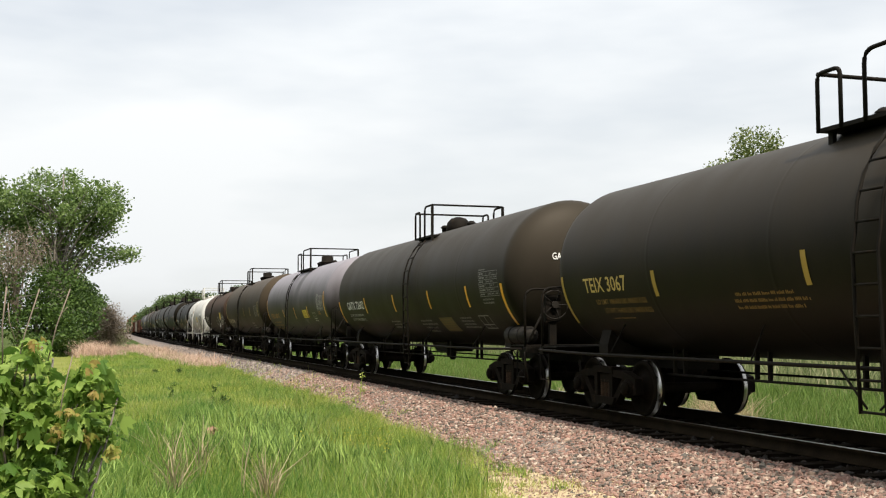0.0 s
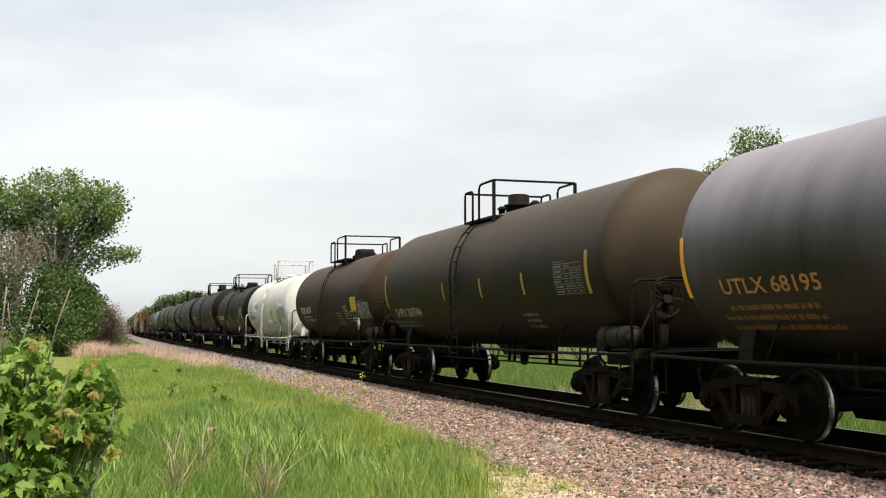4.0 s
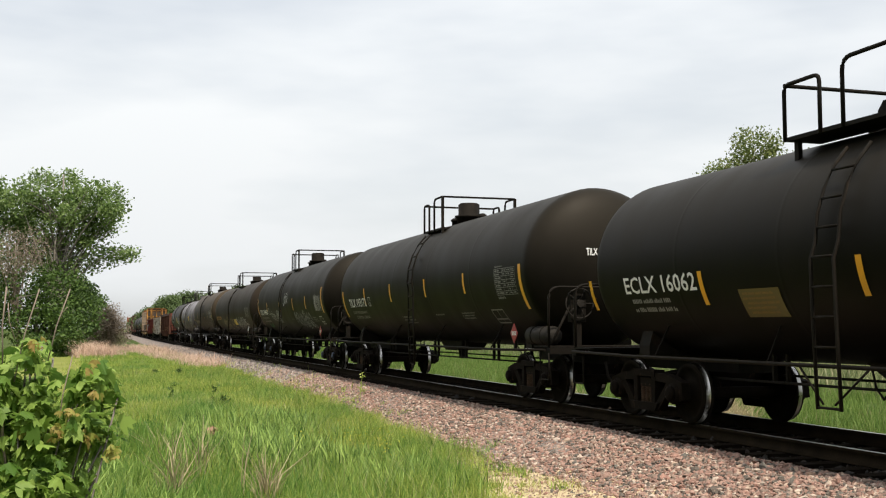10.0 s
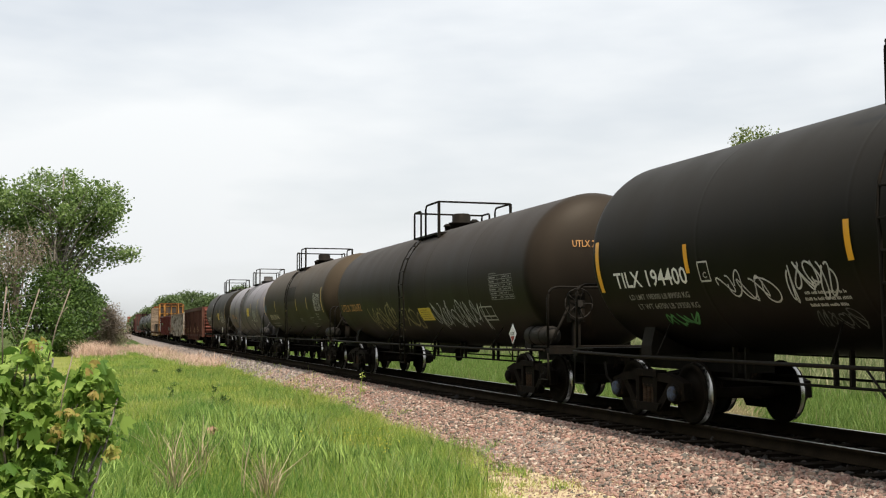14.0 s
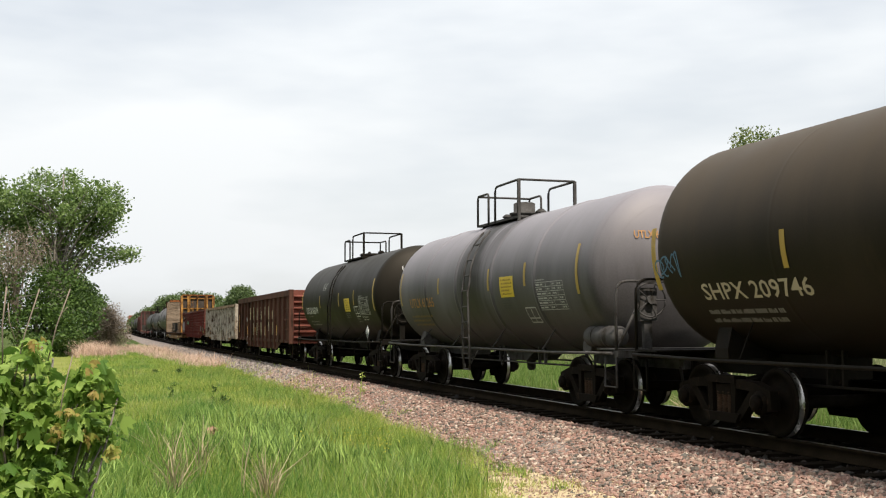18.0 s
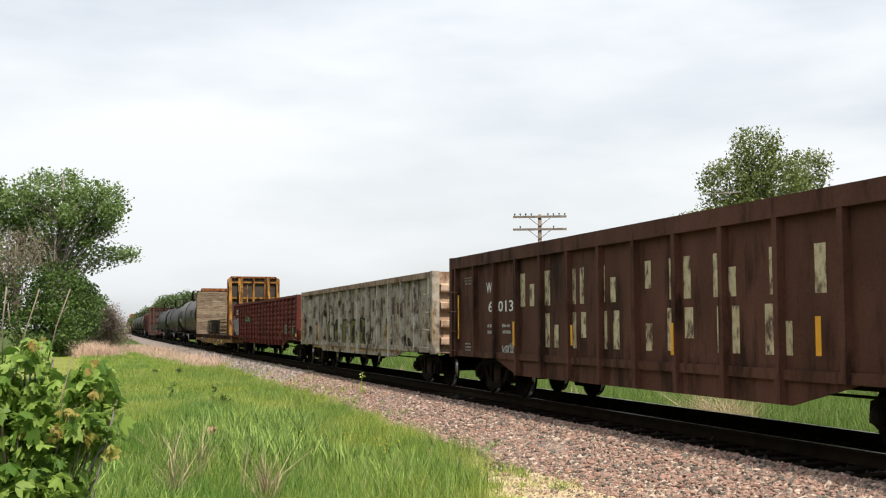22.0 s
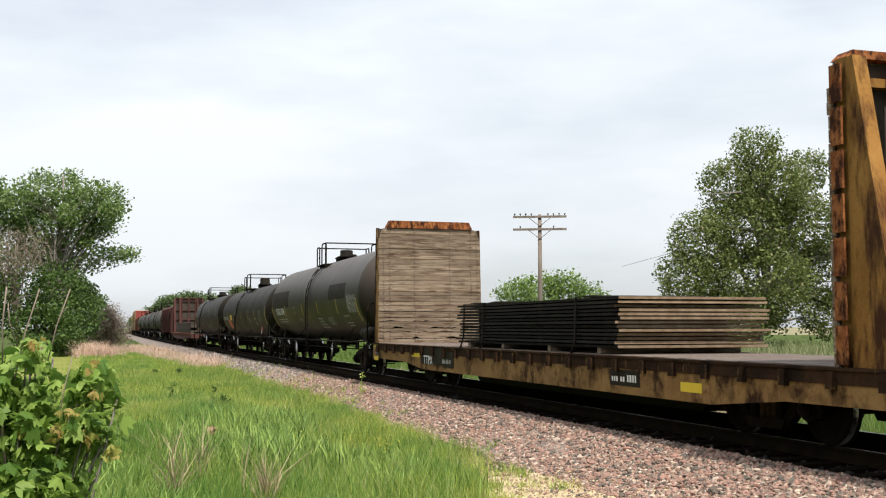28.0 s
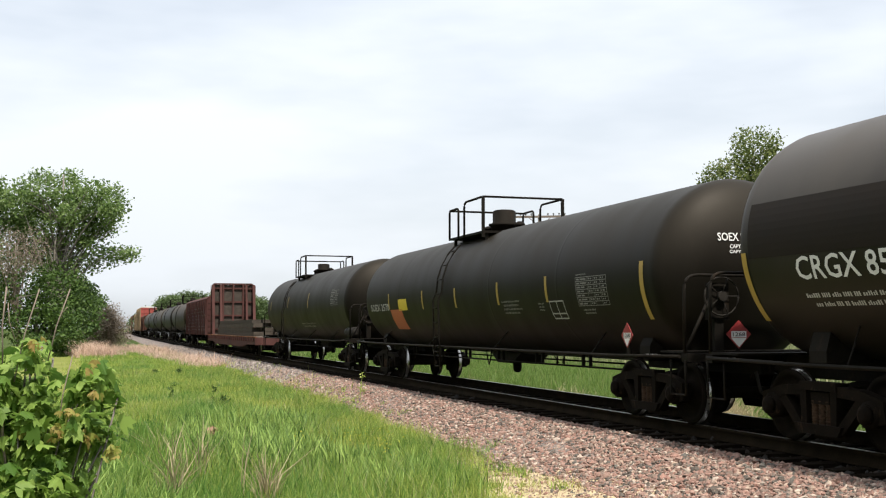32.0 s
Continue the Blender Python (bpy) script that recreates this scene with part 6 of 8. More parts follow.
scribble(wall, -5.48, -6.23, 0.85, 1.20, SPRAY_BLACK, 112, 3, 0.06)
worn_letter(wall, 7.30, 6.19, 1.56, 2.16, 112, SPRAY_DIM)
worn_letter(wall, 5.09, 4.74, 1.60, 2.18, 113, SPRAY_DIM)
worn_letter(wall, 3.84, 2.99, 1.62, 2.18, 114, SPRAY_DIM)
worn_letter(wall, 2.29, 1.43, 1.65, 2.18, 115, SPRAY_DIM)
worn_letter(wall, 0.98, 0.11, 1.67, 2.19, 116, SPRAY_DIM)
worn_letter(wall, -0.30, -1.17, 1.69, 2.19, 117, SPRAY_DIM)
worn_letter(wall, -1.76, -2.46, 1.71, 2.20, 118, SPRAY_DIM)
worn_letter(wall, -3.19, -3.44, 1.74, 2.22, 119, SPRAY_DIM)
worn_letter(wall, -4.41, -5.11, 1.75, 2.21, 120, SPRAY_DIM)
worn_letter(wall, -2.69, -3.21, 1.11, 1.59, 5, SPRAY_DIM)
worn_letter(wall, -3.73, -4.14, 1.14, 1.65, 4, SPRAY_DIM)
scribble(wall, 4.97, 4.22, 1.27, 1.94, SPRAY_BLACK, 122, 6, 0.07)
scribble(wall, 5.80, 5.37, 1.53, 2.05, SPRAY_BLACK, 123, 3, 0.05)
bars(wall, 4.85, 4.43, 0.97, 1.12, 2, LETTER_GREY, 124)
reflector(post, -4.32, 1.06, 1.48, w=0.07)
reflector(post, 5.09, 1.02, 1.56, w=0.12)
reflector(post, 7.98, 0.93, 1.86, w=0.09)
reflector(post, -8.41, 1.14, 1.83, w=0.07)
post, wall = gondola("dark red gondola with pressed ribs and lilac graffiti", 245.75, 265.74, 0.90, 2.68, 0.66, DEEP_RED, 21, 0.07, 0.10, RED_BRIGHT, lip=0.10, pressed=True, end_ribs=8)
panel(post, -7.23, -7.77, 1.15, 1.51, PATCH_GREY)
panel(post, -7.30, -7.70, 1.19, 1.47, SIGN_GREEN, "paint_patch", 0.008)
scribble(post, 9.73, 9.09, 1.13, 2.12, SPRAY_LILAC, 125, 7, 0.1)
scribble(post, 9.04, 7.68, 0.97, 2.00, SPRAY_LILAC, 126, 12, 0.16)
lettering(post, "CEDX", 8.66, 7.84, 2.10, 2.36)
bars(post, 8.85, 7.87, 1.03, 1.27, 2, LETTER_PALE, 127)
scribble(post, 4.90, 3.41, 1.71, 1.97, SPRAY_GREEN, 128, 4, 0.08)
reflector(post, -6.08, 0.94, 1.19, w=0.1, mat=STRIPE_PALE)
reflector(post, -9.84, 1.06, 1.17, w=0.35)
scribble(post, -8.99, -9.28, 0.98, 1.53, SPRAY_GREEN, 129, 4, 0.05)
bars(post, -9.04, -9.93, 0.90, 0.98, 1, LETTER_DIM, 130)

# ---- flat cars, more tank cars and the tail ----
car, mid, half = flat_car("worn yellow bulkhead flat car with planked end walls", 266.55, 289.15, 0.97, 0.40, YELLOW_STEEL, flange=RUST_DARK)
bulkhead(car, 268.75 - mid, 1, 0.97, 4.42, BULK_YELLOW, PLANK)
bulkhead(car, 288.62 - mid, -1, 0.97, 4.40, YELLOW_STEEL, PLANK, edges=False, cap=0.21, lean=0.13)
bm = lathe(bmesh.new(), [(-0.03, 0.30), (0.03, 0.30)], (0.2, 266.95 - mid, 1.9), "y", 20)
part("brake_wheel", bm, BULK_YELLOW, car)
ladder = bmesh.new()
for u in (-0.9, -0.45):
    rod(ladder, [(u, 267.75 - mid, 0.97), (u, 267.95 - mid, 3.9)], 0.03)
for k in range(8):
    rod(ladder, [(-0.9, 267.77 - mid + 0.025 * k, 1.3 + 0.34 * k), (-0.45, 267.77 - mid + 0.025 * k, 1.3 + 0.34 * k)], 0.018)
part("ladder", ladder, BULK_YELLOW, car)
side = Side(car, u=-1.481)
panel(side, -3.61, -4.58, 0.52, 0.76, PATCH_DARK)
panel(side, 6.58, 4.83, 0.54, 0.94, PATCH_DARK, "paint_patch", 0.016)
panel(side, 4.84, 4.05, 0.50, 0.85, PATCH_DARK, "paint_patch", 0.016)
lettering(side, "TTPX", 6.30, 5.58, 0.54, 0.74, LETTER_WHITE, 0.021)
bars(side, 4.86, 4.10, 0.54, 0.73, 1, LETTER_PALE, 8, 0.02)
panel(side, 7.39, 6.67, 0.68, 0.86, SIGN_YELLOW)
panel(side, 11.16, 10.70, 0.86, 0.95, SIGN_YELLOW)
panel(side, 11.02, 10.70, 0.64, 0.79, BACKING)
bars(side, 10.98, 10.74, 0.68, 0.73, 1, LETTER_DIM, 10, 0.02)
panel(side, 11.16, 10.70, 0.50, 0.61, SIGN_YELLOW)
panel(side, -5.74, -6.29, 0.53, 0.66, SIGN_YELLOW)
bars(side, -3.64, -4.53, 0.53, 0.74, 1, LETTER_WHITE, 9, 0.01)
# steel plates on the flat, carried along with it
rng = random.Random(5)
stack = start_car("steel_plate_stack", "stack of long rusty steel plates strapped on timber dunnage", "steel plates", 274.3, 282.10, "load of the flat car")
sh = (282.10 - 274.3) / 2
for k in range(13):
    z, a, b = 1.075 + 0.064 * k, rng.uniform(-0.08, 0.08), rng.uniform(-0.25, 0.1)
    plate = part("steel_plate", box(bmesh.new(), -1.32 + rng.uniform(-0.03, 0.03), 1.36 + rng.uniform(-0.08, 0.06), -sh + a, sh + b, z, z + 0.042), PLATE_SHADED, stack)
    plate.data.materials.append(PLATE_LIT_END)
    # front faces get the brighter tone, painting sunlight on the plate ends
    for p in plate.data.polygons:
        p.material_index = 1 if p.normal.y < -0.5 else 0
    if k < 12:
        for y in (-sh * 0.8, -sh * 0.1, sh * 0.75):
            part("spacer", box(bmesh.new(), -1.15, 1.1, y - 0.05, y + 0.05, z + 0.043, z + 0.063), DECK_WOOD, stack)
for y in (-sh * 0.82, -sh * 0.3, sh * 0.3, sh * 0.82):
    part("dunnage_beam", box(bmesh.new(), -1.3, 1.3, y - 0.06, y + 0.06, 0.982, 1.072), PLANK, stack)
for y in (275.8 - 278.2, 280.36 - 278.2, 281.6 - 278.2):
    bm = bmesh.new()
    rod(bm, [(-1.44, y, 0.93), (-1.36, y, 1.2), (-1.335, y, 1.9), (-1.1, y, 1.925), (1.1, y, 1.925), (1.37, y, 1.9), (1.42, y, 0.95)], 0.022, 5)
    part("strap", bm, FRAME_BLACK, stack)


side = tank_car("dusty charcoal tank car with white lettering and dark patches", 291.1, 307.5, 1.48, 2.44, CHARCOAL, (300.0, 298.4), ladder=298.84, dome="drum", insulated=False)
lettering(side, "CRGX 8584", 7.20, 5.22, 1.94, 2.21)
outline(side, 3.06, 2.79, 1.97, 2.22, LETTER_PALE, False)
reflector(side, 4.91, 1.86, 2.31, mat=STRIPE_PALE)
reflector(side, 1.17, 1.87, 2.32, mat=STRIPE_PALE)
reflector(side, -1.80, 1.88, 2.33, mat=STRIPE_PALE)
reflector(side, 8.20, 1.48, 2.31, w=0.1, mat=STRIPE_PALE)
panel(side, 8.10, 4.05, 2.23, 2.90, PATCH_DARK)
bars(side, -1.29, -2.38, 1.37, 1.78, 4, LETTER_PALE, 131)
bars(side, 2.44, 1.45, 1.65, 1.76, 2, LETTER_DIM, 132)
bars(side, 7.30, 4.72, 1.61, 1.81, 2, LETTER_PALE, 133)
table(side, -6.60, -7.80, 1.89, 2.40, 7, LETTER_PALE, 134)
outline(side, -5.67, -6.48, 1.47, 1.78, LETTER_PALE)
panel(side, -3.84, -6.42, 2.33, 2.83, PATCH_DARK)
reflector(side, -4.99, 1.87, 2.34, mat=STRIPE_PALE)
bars(side, -3.02, -3.94, 1.50, 1.77, 4, LETTER_PALE, 135)
reflector(side, -7.89, 1.61, 2.32, w=0.12, mat=STRIPE_PALE)
head_lettering(side, "CRGX 8584", -0.76, 0.01, 2.68, 2.80)
head_lettering(side, "CAPY 25426", -0.70, -0.23, 2.585, 2.64)
head_lettering(side, "CAPY 96248", -0.69, -0.23, 2.49, 2.545)

side = tank_car("long low black tank car with red and yellow patches", 310.0, 327.23, 1.4, 2.22, BLACK, (320.77, 318.4), ladder=319.9, rail_top=4.28, dome="tall", reservoir=False)
lettering(side, "SOEX 2570", 8.17, 6.17, 1.86, 2.05, LETTER_PALE)
panel(side, 5.21, 4.40, 1.85, 2.14, SIGN_YELLOW)
panel(side, 6.08, 4.97, 1.36, 1.88, PATCH_ORANGE)
reflector(side, 6.14, 1.90, 2.32, mat=STRIPE_PALE)
reflector(side, 2.99, 1.85, 2.30, mat=STRIPE_PALE)
reflector(side, 0.45, 1.84, 2.28, mat=STRIPE_PALE)
reflector(side, -2.24, 1.85, 2.30, mat=STRIPE_PALE)
reflector(side, -4.71, 1.85, 2.31, mat=STRIPE_PALE)
reflector(side, -8.31, 1.52, 2.38, w=0.12, mat=STRIPE_PALE)
table(side, -5.99, -7.14, 1.76, 2.23, 7, LETTER_DIM, 136)
bars(side, -2.41, -3.45, 1.65, 1.94, 4, LETTER_DIM, 137)
outline(side, -4.78, -5.38, 1.56, 1.86, LETTER_PALE)
bars(side, -4.26, -4.52, 1.69, 1.86, 3, LETTER_DIM, 138)
placard(side, -7.95, 1.28, "1268", PLACARD_RED, LETTER_WHITE, 0.19)
bars(side, -6.11, -6.64, 1.61, 1.72, 2, LETTER_DIM, 139)
head_lettering(side, "SOEX 25", -0.58, -0.11, 2.64, 2.76)
head_lettering(side, "CAPY 2", -0.41, -0.19, 2.53, 2.59)
head_lettering(side, "CAPY 9", -0.42, -0.19, 2.46, 2.51)
end_placard(side, -0.47, 1.30, "1268", PLACARD_RED, LETTER_WHITE, 0.2)

side = tank_car("black tank car with a tan lower smear", 330.3, 346.2, 1.4, 2.24, BLACK, (341.5, 339.3), rail_top=4.28, dome="drum")
reflector(side, -1.76, 2.14, 2.68, mat=STRIPE_PALE)
table(side, -5.83, -7.01, 2.16, 2.64, 4, LETTER_DIM, 140)
reflector(side, 2.58, 2.22, 2.65, mat=STRIPE_PALE)
reflector(side, 7.00, 2.17, 2.56, mat=STRIPE_PALE)
bars(side, 0.38, -2.43, 1.41, 1.62, 2, LETTER_DIM, 141)

car, mid, half = flat_car("dull red bulkhead flat car with a low load of dark timber", 349.6, 372.4, 0.97, 0.42, TAIL_RED)
bulkhead(car, 371.0 - mid, 1, 0.97, 4.40, TAIL_RED, TAIL_RED, 1.46)
pile = start_car("timber_pile", "low pile of dark weathered timbers on a flat car", "timber", 351.2, 368.0, "load of the flat car")
rng = random.Random(23)
for k in range(4):
    for i in range(5):
        sag = rng.uniform(-0.05, 0.0)
        ends = (-8.3 + rng.uniform(0, 1.2) * (k > 0), 8.2 - rng.uniform(0, 1.5) * (k > 1))
        part("timber", box(bmesh.new(), -1.32 + 0.53 * i, -0.82 + 0.53 * i + sag, ends[0], ends[1], 0.985 + 0.22 * k, 1.195 + 0.22 * k + sag * (k == 3)), DARK_TIMBER, pile)
side = boxcar("red boxcar with rows of small white lettering", 374.3, 391.6, 3.45, TAIL_RED, TAIL_RED)
for k in range(7):
    bars(side, 8.3, -8.3, 1.2 + 0.26 * k, 1.32 + 0.26 * k, 1, LETTER_DIM, 90 + k)
for f, r, m in ((395.0, 410.6, OLIVE), (413.4, 428.8, BLACK), (431.6, 447.0, OLIVE), (449.8, 465.2, BLACK), (468.0, 483.4, OLIVE)):
    tank_car("distant dark tank car in grimy paint", f, r, 1.45, 2.42, m, ((f + r) / 2 + 0.9, (f + r) / 2 - 0.9), near=False, rig=False)
boxcar("brown boxcar far down the train", 486.5, 500.5, 3.3, RED_BROWN, RED_BROWN)
boxcar("tall tan autorack with a red end and a white roof", 503.6, 529.6, 5.1, TAN_PAINT, WHITE, 18, "autorack car", "autorack_car", end_paint=RED_BRIGHT)
boxcar("tan boxcar with a pale roof", 532.0, 548.5, 4.3, TAN_PAINT, FRAME_GREY)
tank_car("distant white tank car", 551.5, 564.5, 1.43, 2.4, WHITE, (558.9, 557.1), FRAME_WHITE, near=False, rig=False)
boxcar("brown boxcar far down the train", 567.5, 584.0, 4.3, RED_BROWN, FRAME_GREY)
boxcar("tan boxcar with a pale roof", 586.5, 603.0, 4.3, TAN_PAINT, FRAME_GREY)

# ---- ground ----
def level(u, y):
    """Height of the ground at u metres from the centre line."""
    a = abs(u)
    if a < 1.6:
        z = -0.27
    elif a < 2.7:
        z = -0.27 - (a - 1.6) / 1.1 * 0.45
    else:
        z = -0.72
    if u > 2.7:
        z += min(0.55, (u - 2.7) * 0.02)
    if a > 3.0:
        z += 0.05 * noise.noise(Vector((u * 0.35, y * 0.2, 0)))
    return z


us = [-2500, -1200, -600, -300, -150, -80, -50, -35, -25, -18, -13, -10, -8, -6.5, -5.5, -4.6, -3.9, -3.3, -2.7, -2.15, -1.6, 1.6, 2.15, 2.7, 3.3, 4, 5, 6.5, 8.5, 11, 15, 20, 28, 40, 60, 100, 200, 400, 800, 1600, 2600]
ys = [-600, -200, -60, -20, 0] + [3 * i for i in range(1, 50)] + [160, 180, 210, 250, 300, 380, 500, 700, 1000, 1500, 2200, 3200, 4500]
verts = [(line_x(min(y, 700)) + u, y, level(u, y)) for y in ys for u in us]
n = len(us)
faces = [(j * n + i, j * n + i + 1, (j + 1) * n + i + 1, (j + 1) * n + i) for j in range(len(ys) - 1) for i in range(n - 1)]
ground = new("ground", big_mesh("ground", verts, faces, SOIL))
tagged(ground, "rough grassy ground beside the railway", "ground", kind="structure")
for p in ground.data.polygons:
    p.use_smooth = True
# fields beyond the line
field_u = [120, 140, 180, 250, 350, 600, 1200, 2500]
field_y = [-100, -20, 0, 20, 40, 70, 110, 160, 240, 400, 700, 1200, 2200, 4000]
verts = [(line_x(min(y, 700)) + u, y, level(u, y) + 0.03) for y in field_y for u in field_u]
n = len(field_u)
faces = [(j * n + i, j * n + i + 1, (j + 1) * n + i + 1, (j + 1) * n + i) for j in range(len(field_y) - 1) for i in range(n - 1)]
tagged(new("field", big_mesh("field", verts, faces, FIELD)), "pale dry farm field beyond the line", "field", kind="structure")

# ballast bed and loose stones
bed_u = [-2.95, -2.6, -2.2, -1.75, -1.45, 1.45, 1.75, 2.2, 2.6]
bed_z = [-0.74, -0.62, -0.47, -0.30, -0.225, -0.225, -0.30, -0.47, -0.64]
bed_y = [-60, -30, -10, 0] + [2 * i for i in range(1, 60)] + [130, 150, 180, 220, 280, 360, 480, 640]
rng = np.random.default_rng(3)
verts = [(line_x(y) + u + (rng.normal(0, 0.06) if k in (0, 8) else 0), y, z + rng.normal(0, 0.012)) for y in bed_y for k, (u, z) in enumerate(zip(bed_u, bed_z))]
faces = [(j * 9 + i, j * 9 + i + 1, (j + 1) * 9 + i + 1, (j + 1) * 9 + i) for j in range(len(bed_y) - 1) for i in range(8)]
bed = big_mesh("ballast_bed", verts, faces, STONE_BED)
bed.materials.append(OILY_SHADED_BED)
# middle strip: oily, and darkened further to paint the shade below the cars
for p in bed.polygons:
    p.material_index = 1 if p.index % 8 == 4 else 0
tagged(new("ballast_bed", bed), "bed of pink and grey crushed stone under the track", "ballast", kind="structure")


def stones(name, count, ulo, uhi, ylo, yhi, size, seed, material, label):
    rng = np.random.default_rng(seed)
    base = bmesh.new()
    bmesh.ops.create_icosphere(base, subdivisions=1, radius=1.0)
    bv = np.array([v.co for v in base.verts])
    bf = np.array([[v.index for v in f.verts] for f in base.faces])
    base.free()
    keep = rng.choice(len(bf), len(bf), False)
    bf = bf[np.sort(keep)]
    u = rng.uniform(ulo, uhi, count)
    y = ylo + (yhi - ylo) * rng.uniform(0, 1, count) ** 1.5
    z = np.interp(u, bed_u, bed_z)
    for i in np.nonzero(u < -2.8)[0]:
        z[i] = max(z[i], level(u[i], y[i]) + 0.012)
    z += rng.uniform(-0.008, 0.022, count)
    s = size * rng.lognormal(0, 0.28, count)
    v = bv[None] * rng.uniform(0.5, 1.2, (count, len(bv), 1))
    v = v * (s[:, None, None] * rng.uniform(0.55, 1.35, (count, 1, 3)))
    a = rng.uniform(0, 6.28, count)
    c, d = np.cos(a)[:, None], np.sin(a)[:, None]
    x2, y2 = v[:, :, 0] * c - v[:, :, 1] * d, v[:, :, 0] * d + v[:, :, 1] * c
    v = np.stack([x2, y2, v[:, :, 2] * 0.8], -1)
    v += np.stack([TRACK_X + BEND * y * y + u, y, z], -1)[:, None]
    f = bf[None] + (np.arange(count) * len(bv))[:, None, None]
    me = big_mesh(name, v.reshape(-1, 3), f.reshape(-1, 3), material)
    me.polygons.foreach_set("use_smooth", np.zeros(len(me.polygons), bool))
    return tagged(new(name, me), label, "gravel", kind="stuff")


stones("ballast_stones", 38000, -2.9, -1.36, 9, 46, 0.031, 4, STONE, "loose pink and grey crushed ballast stones")
stones("ballast_stones", 9000, -2.9, -1.36, 40, 110, 0.045, 5, STONE_GREY, "loose pink and grey crushed ballast stones")
stones("oily_stones", 7000, -1.40, 1.9, 9, 60, 0.036, 6, OILY_SHADED_STONE, "loose crushed stone between the sleepers")
stones("tan_pebbles", 2600, -4.5, -2.7, 10, 16.5, 0.011, 8, TAN_PEBBLE, "small tan pebbles on bare ground")
stones("scattered_stones", 1100, -4.0, -2.7, 10, 19, 0.022, 7, STONE, "stones scattered at the edge of the grass")
sand = bmesh.new()
corner = {}
for j in range(64):
    for i in range(26):
        u, y = -4.75 + 0.09 * i, 9.6 + 0.11 * j
        k = noise.noise(Vector((u * 1.6, y * 0.9, 7))) + 0.6 * noise.noise(Vector((u * 5, y * 4, 2)))
        reach = max(abs(u + 3.55) / 1.05, abs(y - 11.6) / 3.9)
        if reach + 0.35 * k > 0.9:
            continue
        q = []
        for di, dj in ((0, 0), (1, 0), (1, 1), (0, 1)):
            key = (i + di, j + dj)
            if key not in corner:
                uu, yy = -4.75 + 0.09 * key[0], 9.6 + 0.11 * key[1]
                corner[key] = sand.verts.new((line_x(yy) + uu, yy, max(level(uu, yy), np.interp(uu, bed_u, bed_z) if uu > -2.95 else -9) + 0.008))
            q.append(corner[key])
        sand.faces.new(q)
tagged(new("sandy_patch", finish(sand, "sandy_patch")), "bare sandy gravel at the edge of the ballast", "soil", kind="structure").data.materials.append(SAND)
lawn_y = [36 + 5.5 * i for i in range(10)]
lawn_u = [-22, -16, -12, -10.8, -10.2, -9.7, -9.25]
verts = [(line_x(y) + u + 0.25 * math.sin(y * 0.6), y, level(u, y) + 0.05) for y in lawn_y for u in lawn_u]
faces = [(j * 7 + i, j * 7 + i + 1, (j + 1) * 7 + i + 1, (j + 1) * 7 + i) for j in range(9) for i in range(6)]
tagged(new("lawn", big_mesh("lawn", verts, faces, LAWN)), "strip of mown yellow-green lawn by the hedge", "lawn", kind="structure")
bm = bmesh.new()
lathe(bm, [(-0.09, 0.02), (-0.07, 0.08), (0.02, 0.10), (0.09, 0.05)], (0, 0, 0), "x", 9)
for v in bm.verts:
    v.co *= 1 + 0.35 * noise.noise(v.co * 14)
tagged(new("rock", finish(bm, "rock")), "dark reddish rock lying on the ballast slope", "rock").data.materials.append(ROCK)
bpy.data.objects["rock"].location = (7.78, 19.15, -0.50)

# ---- track ----
track = tagged(new("railway_track"), "single railway track with rusty rails on tarred sleepers", "railway track", kind="structure")
RAIL = [(-0.07, -0.172), (0.07, -0.172), (0.07, -0.160), (0.012, -0.135), (0.010, -0.050), (0.036, -0.036), (0.036, -0.010), (0.028, 0.0), (-0.028, 0.0), (-0.036, -0.010), (-0.036, -0.036), (-0.010, -0.050), (-0.012, -0.135), (-0.07, -0.160)]
rail_y = [-80 + 10 * i for i in range(76)]
for s in (-1, 1):
    verts = [(line_x(y) + s * 0.755 + a, y, b) for y in rail_y for a, b in RAIL]
    k = len(RAIL)
    faces = [(j * k + i, j * k + (i + 1) % k, (j + 1) * k + (i + 1) % k, (j + 1) * k + i) for j in range(len(rail_y) - 1) for i in range(k)]
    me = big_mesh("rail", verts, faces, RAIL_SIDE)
    me.materials.append(RAIL_TOP)
    for p in me.polygons:
        if p.index % k == 7:
            p.material_index = 1
    part("rail", me, None, track)
TIE_MESH = finish(box(bmesh.new(), -1.30, 1.30, -0.115, 0.115, -0.30, -0.176), "sleeper")
for i in range(280):
    y = 2 + 0.53 * i
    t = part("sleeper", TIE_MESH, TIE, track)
    t.location = (line_x(y) + 0.03 * math.sin(i * 7.3), y + 0.02 * math.sin(i * 3.1), 0)
    t.rotation_euler = (0, 0, 0.012 * math.sin(i * 5.7))
bm = bmesh.new()
for i in range(420):
    y = 150.5 + 0.53 * i
    box(bm, line_x(y) - 1.3, line_x(y) + 1.3, y - 0.115, y + 0.115, -0.30, -0.176)
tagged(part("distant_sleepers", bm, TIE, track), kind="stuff")

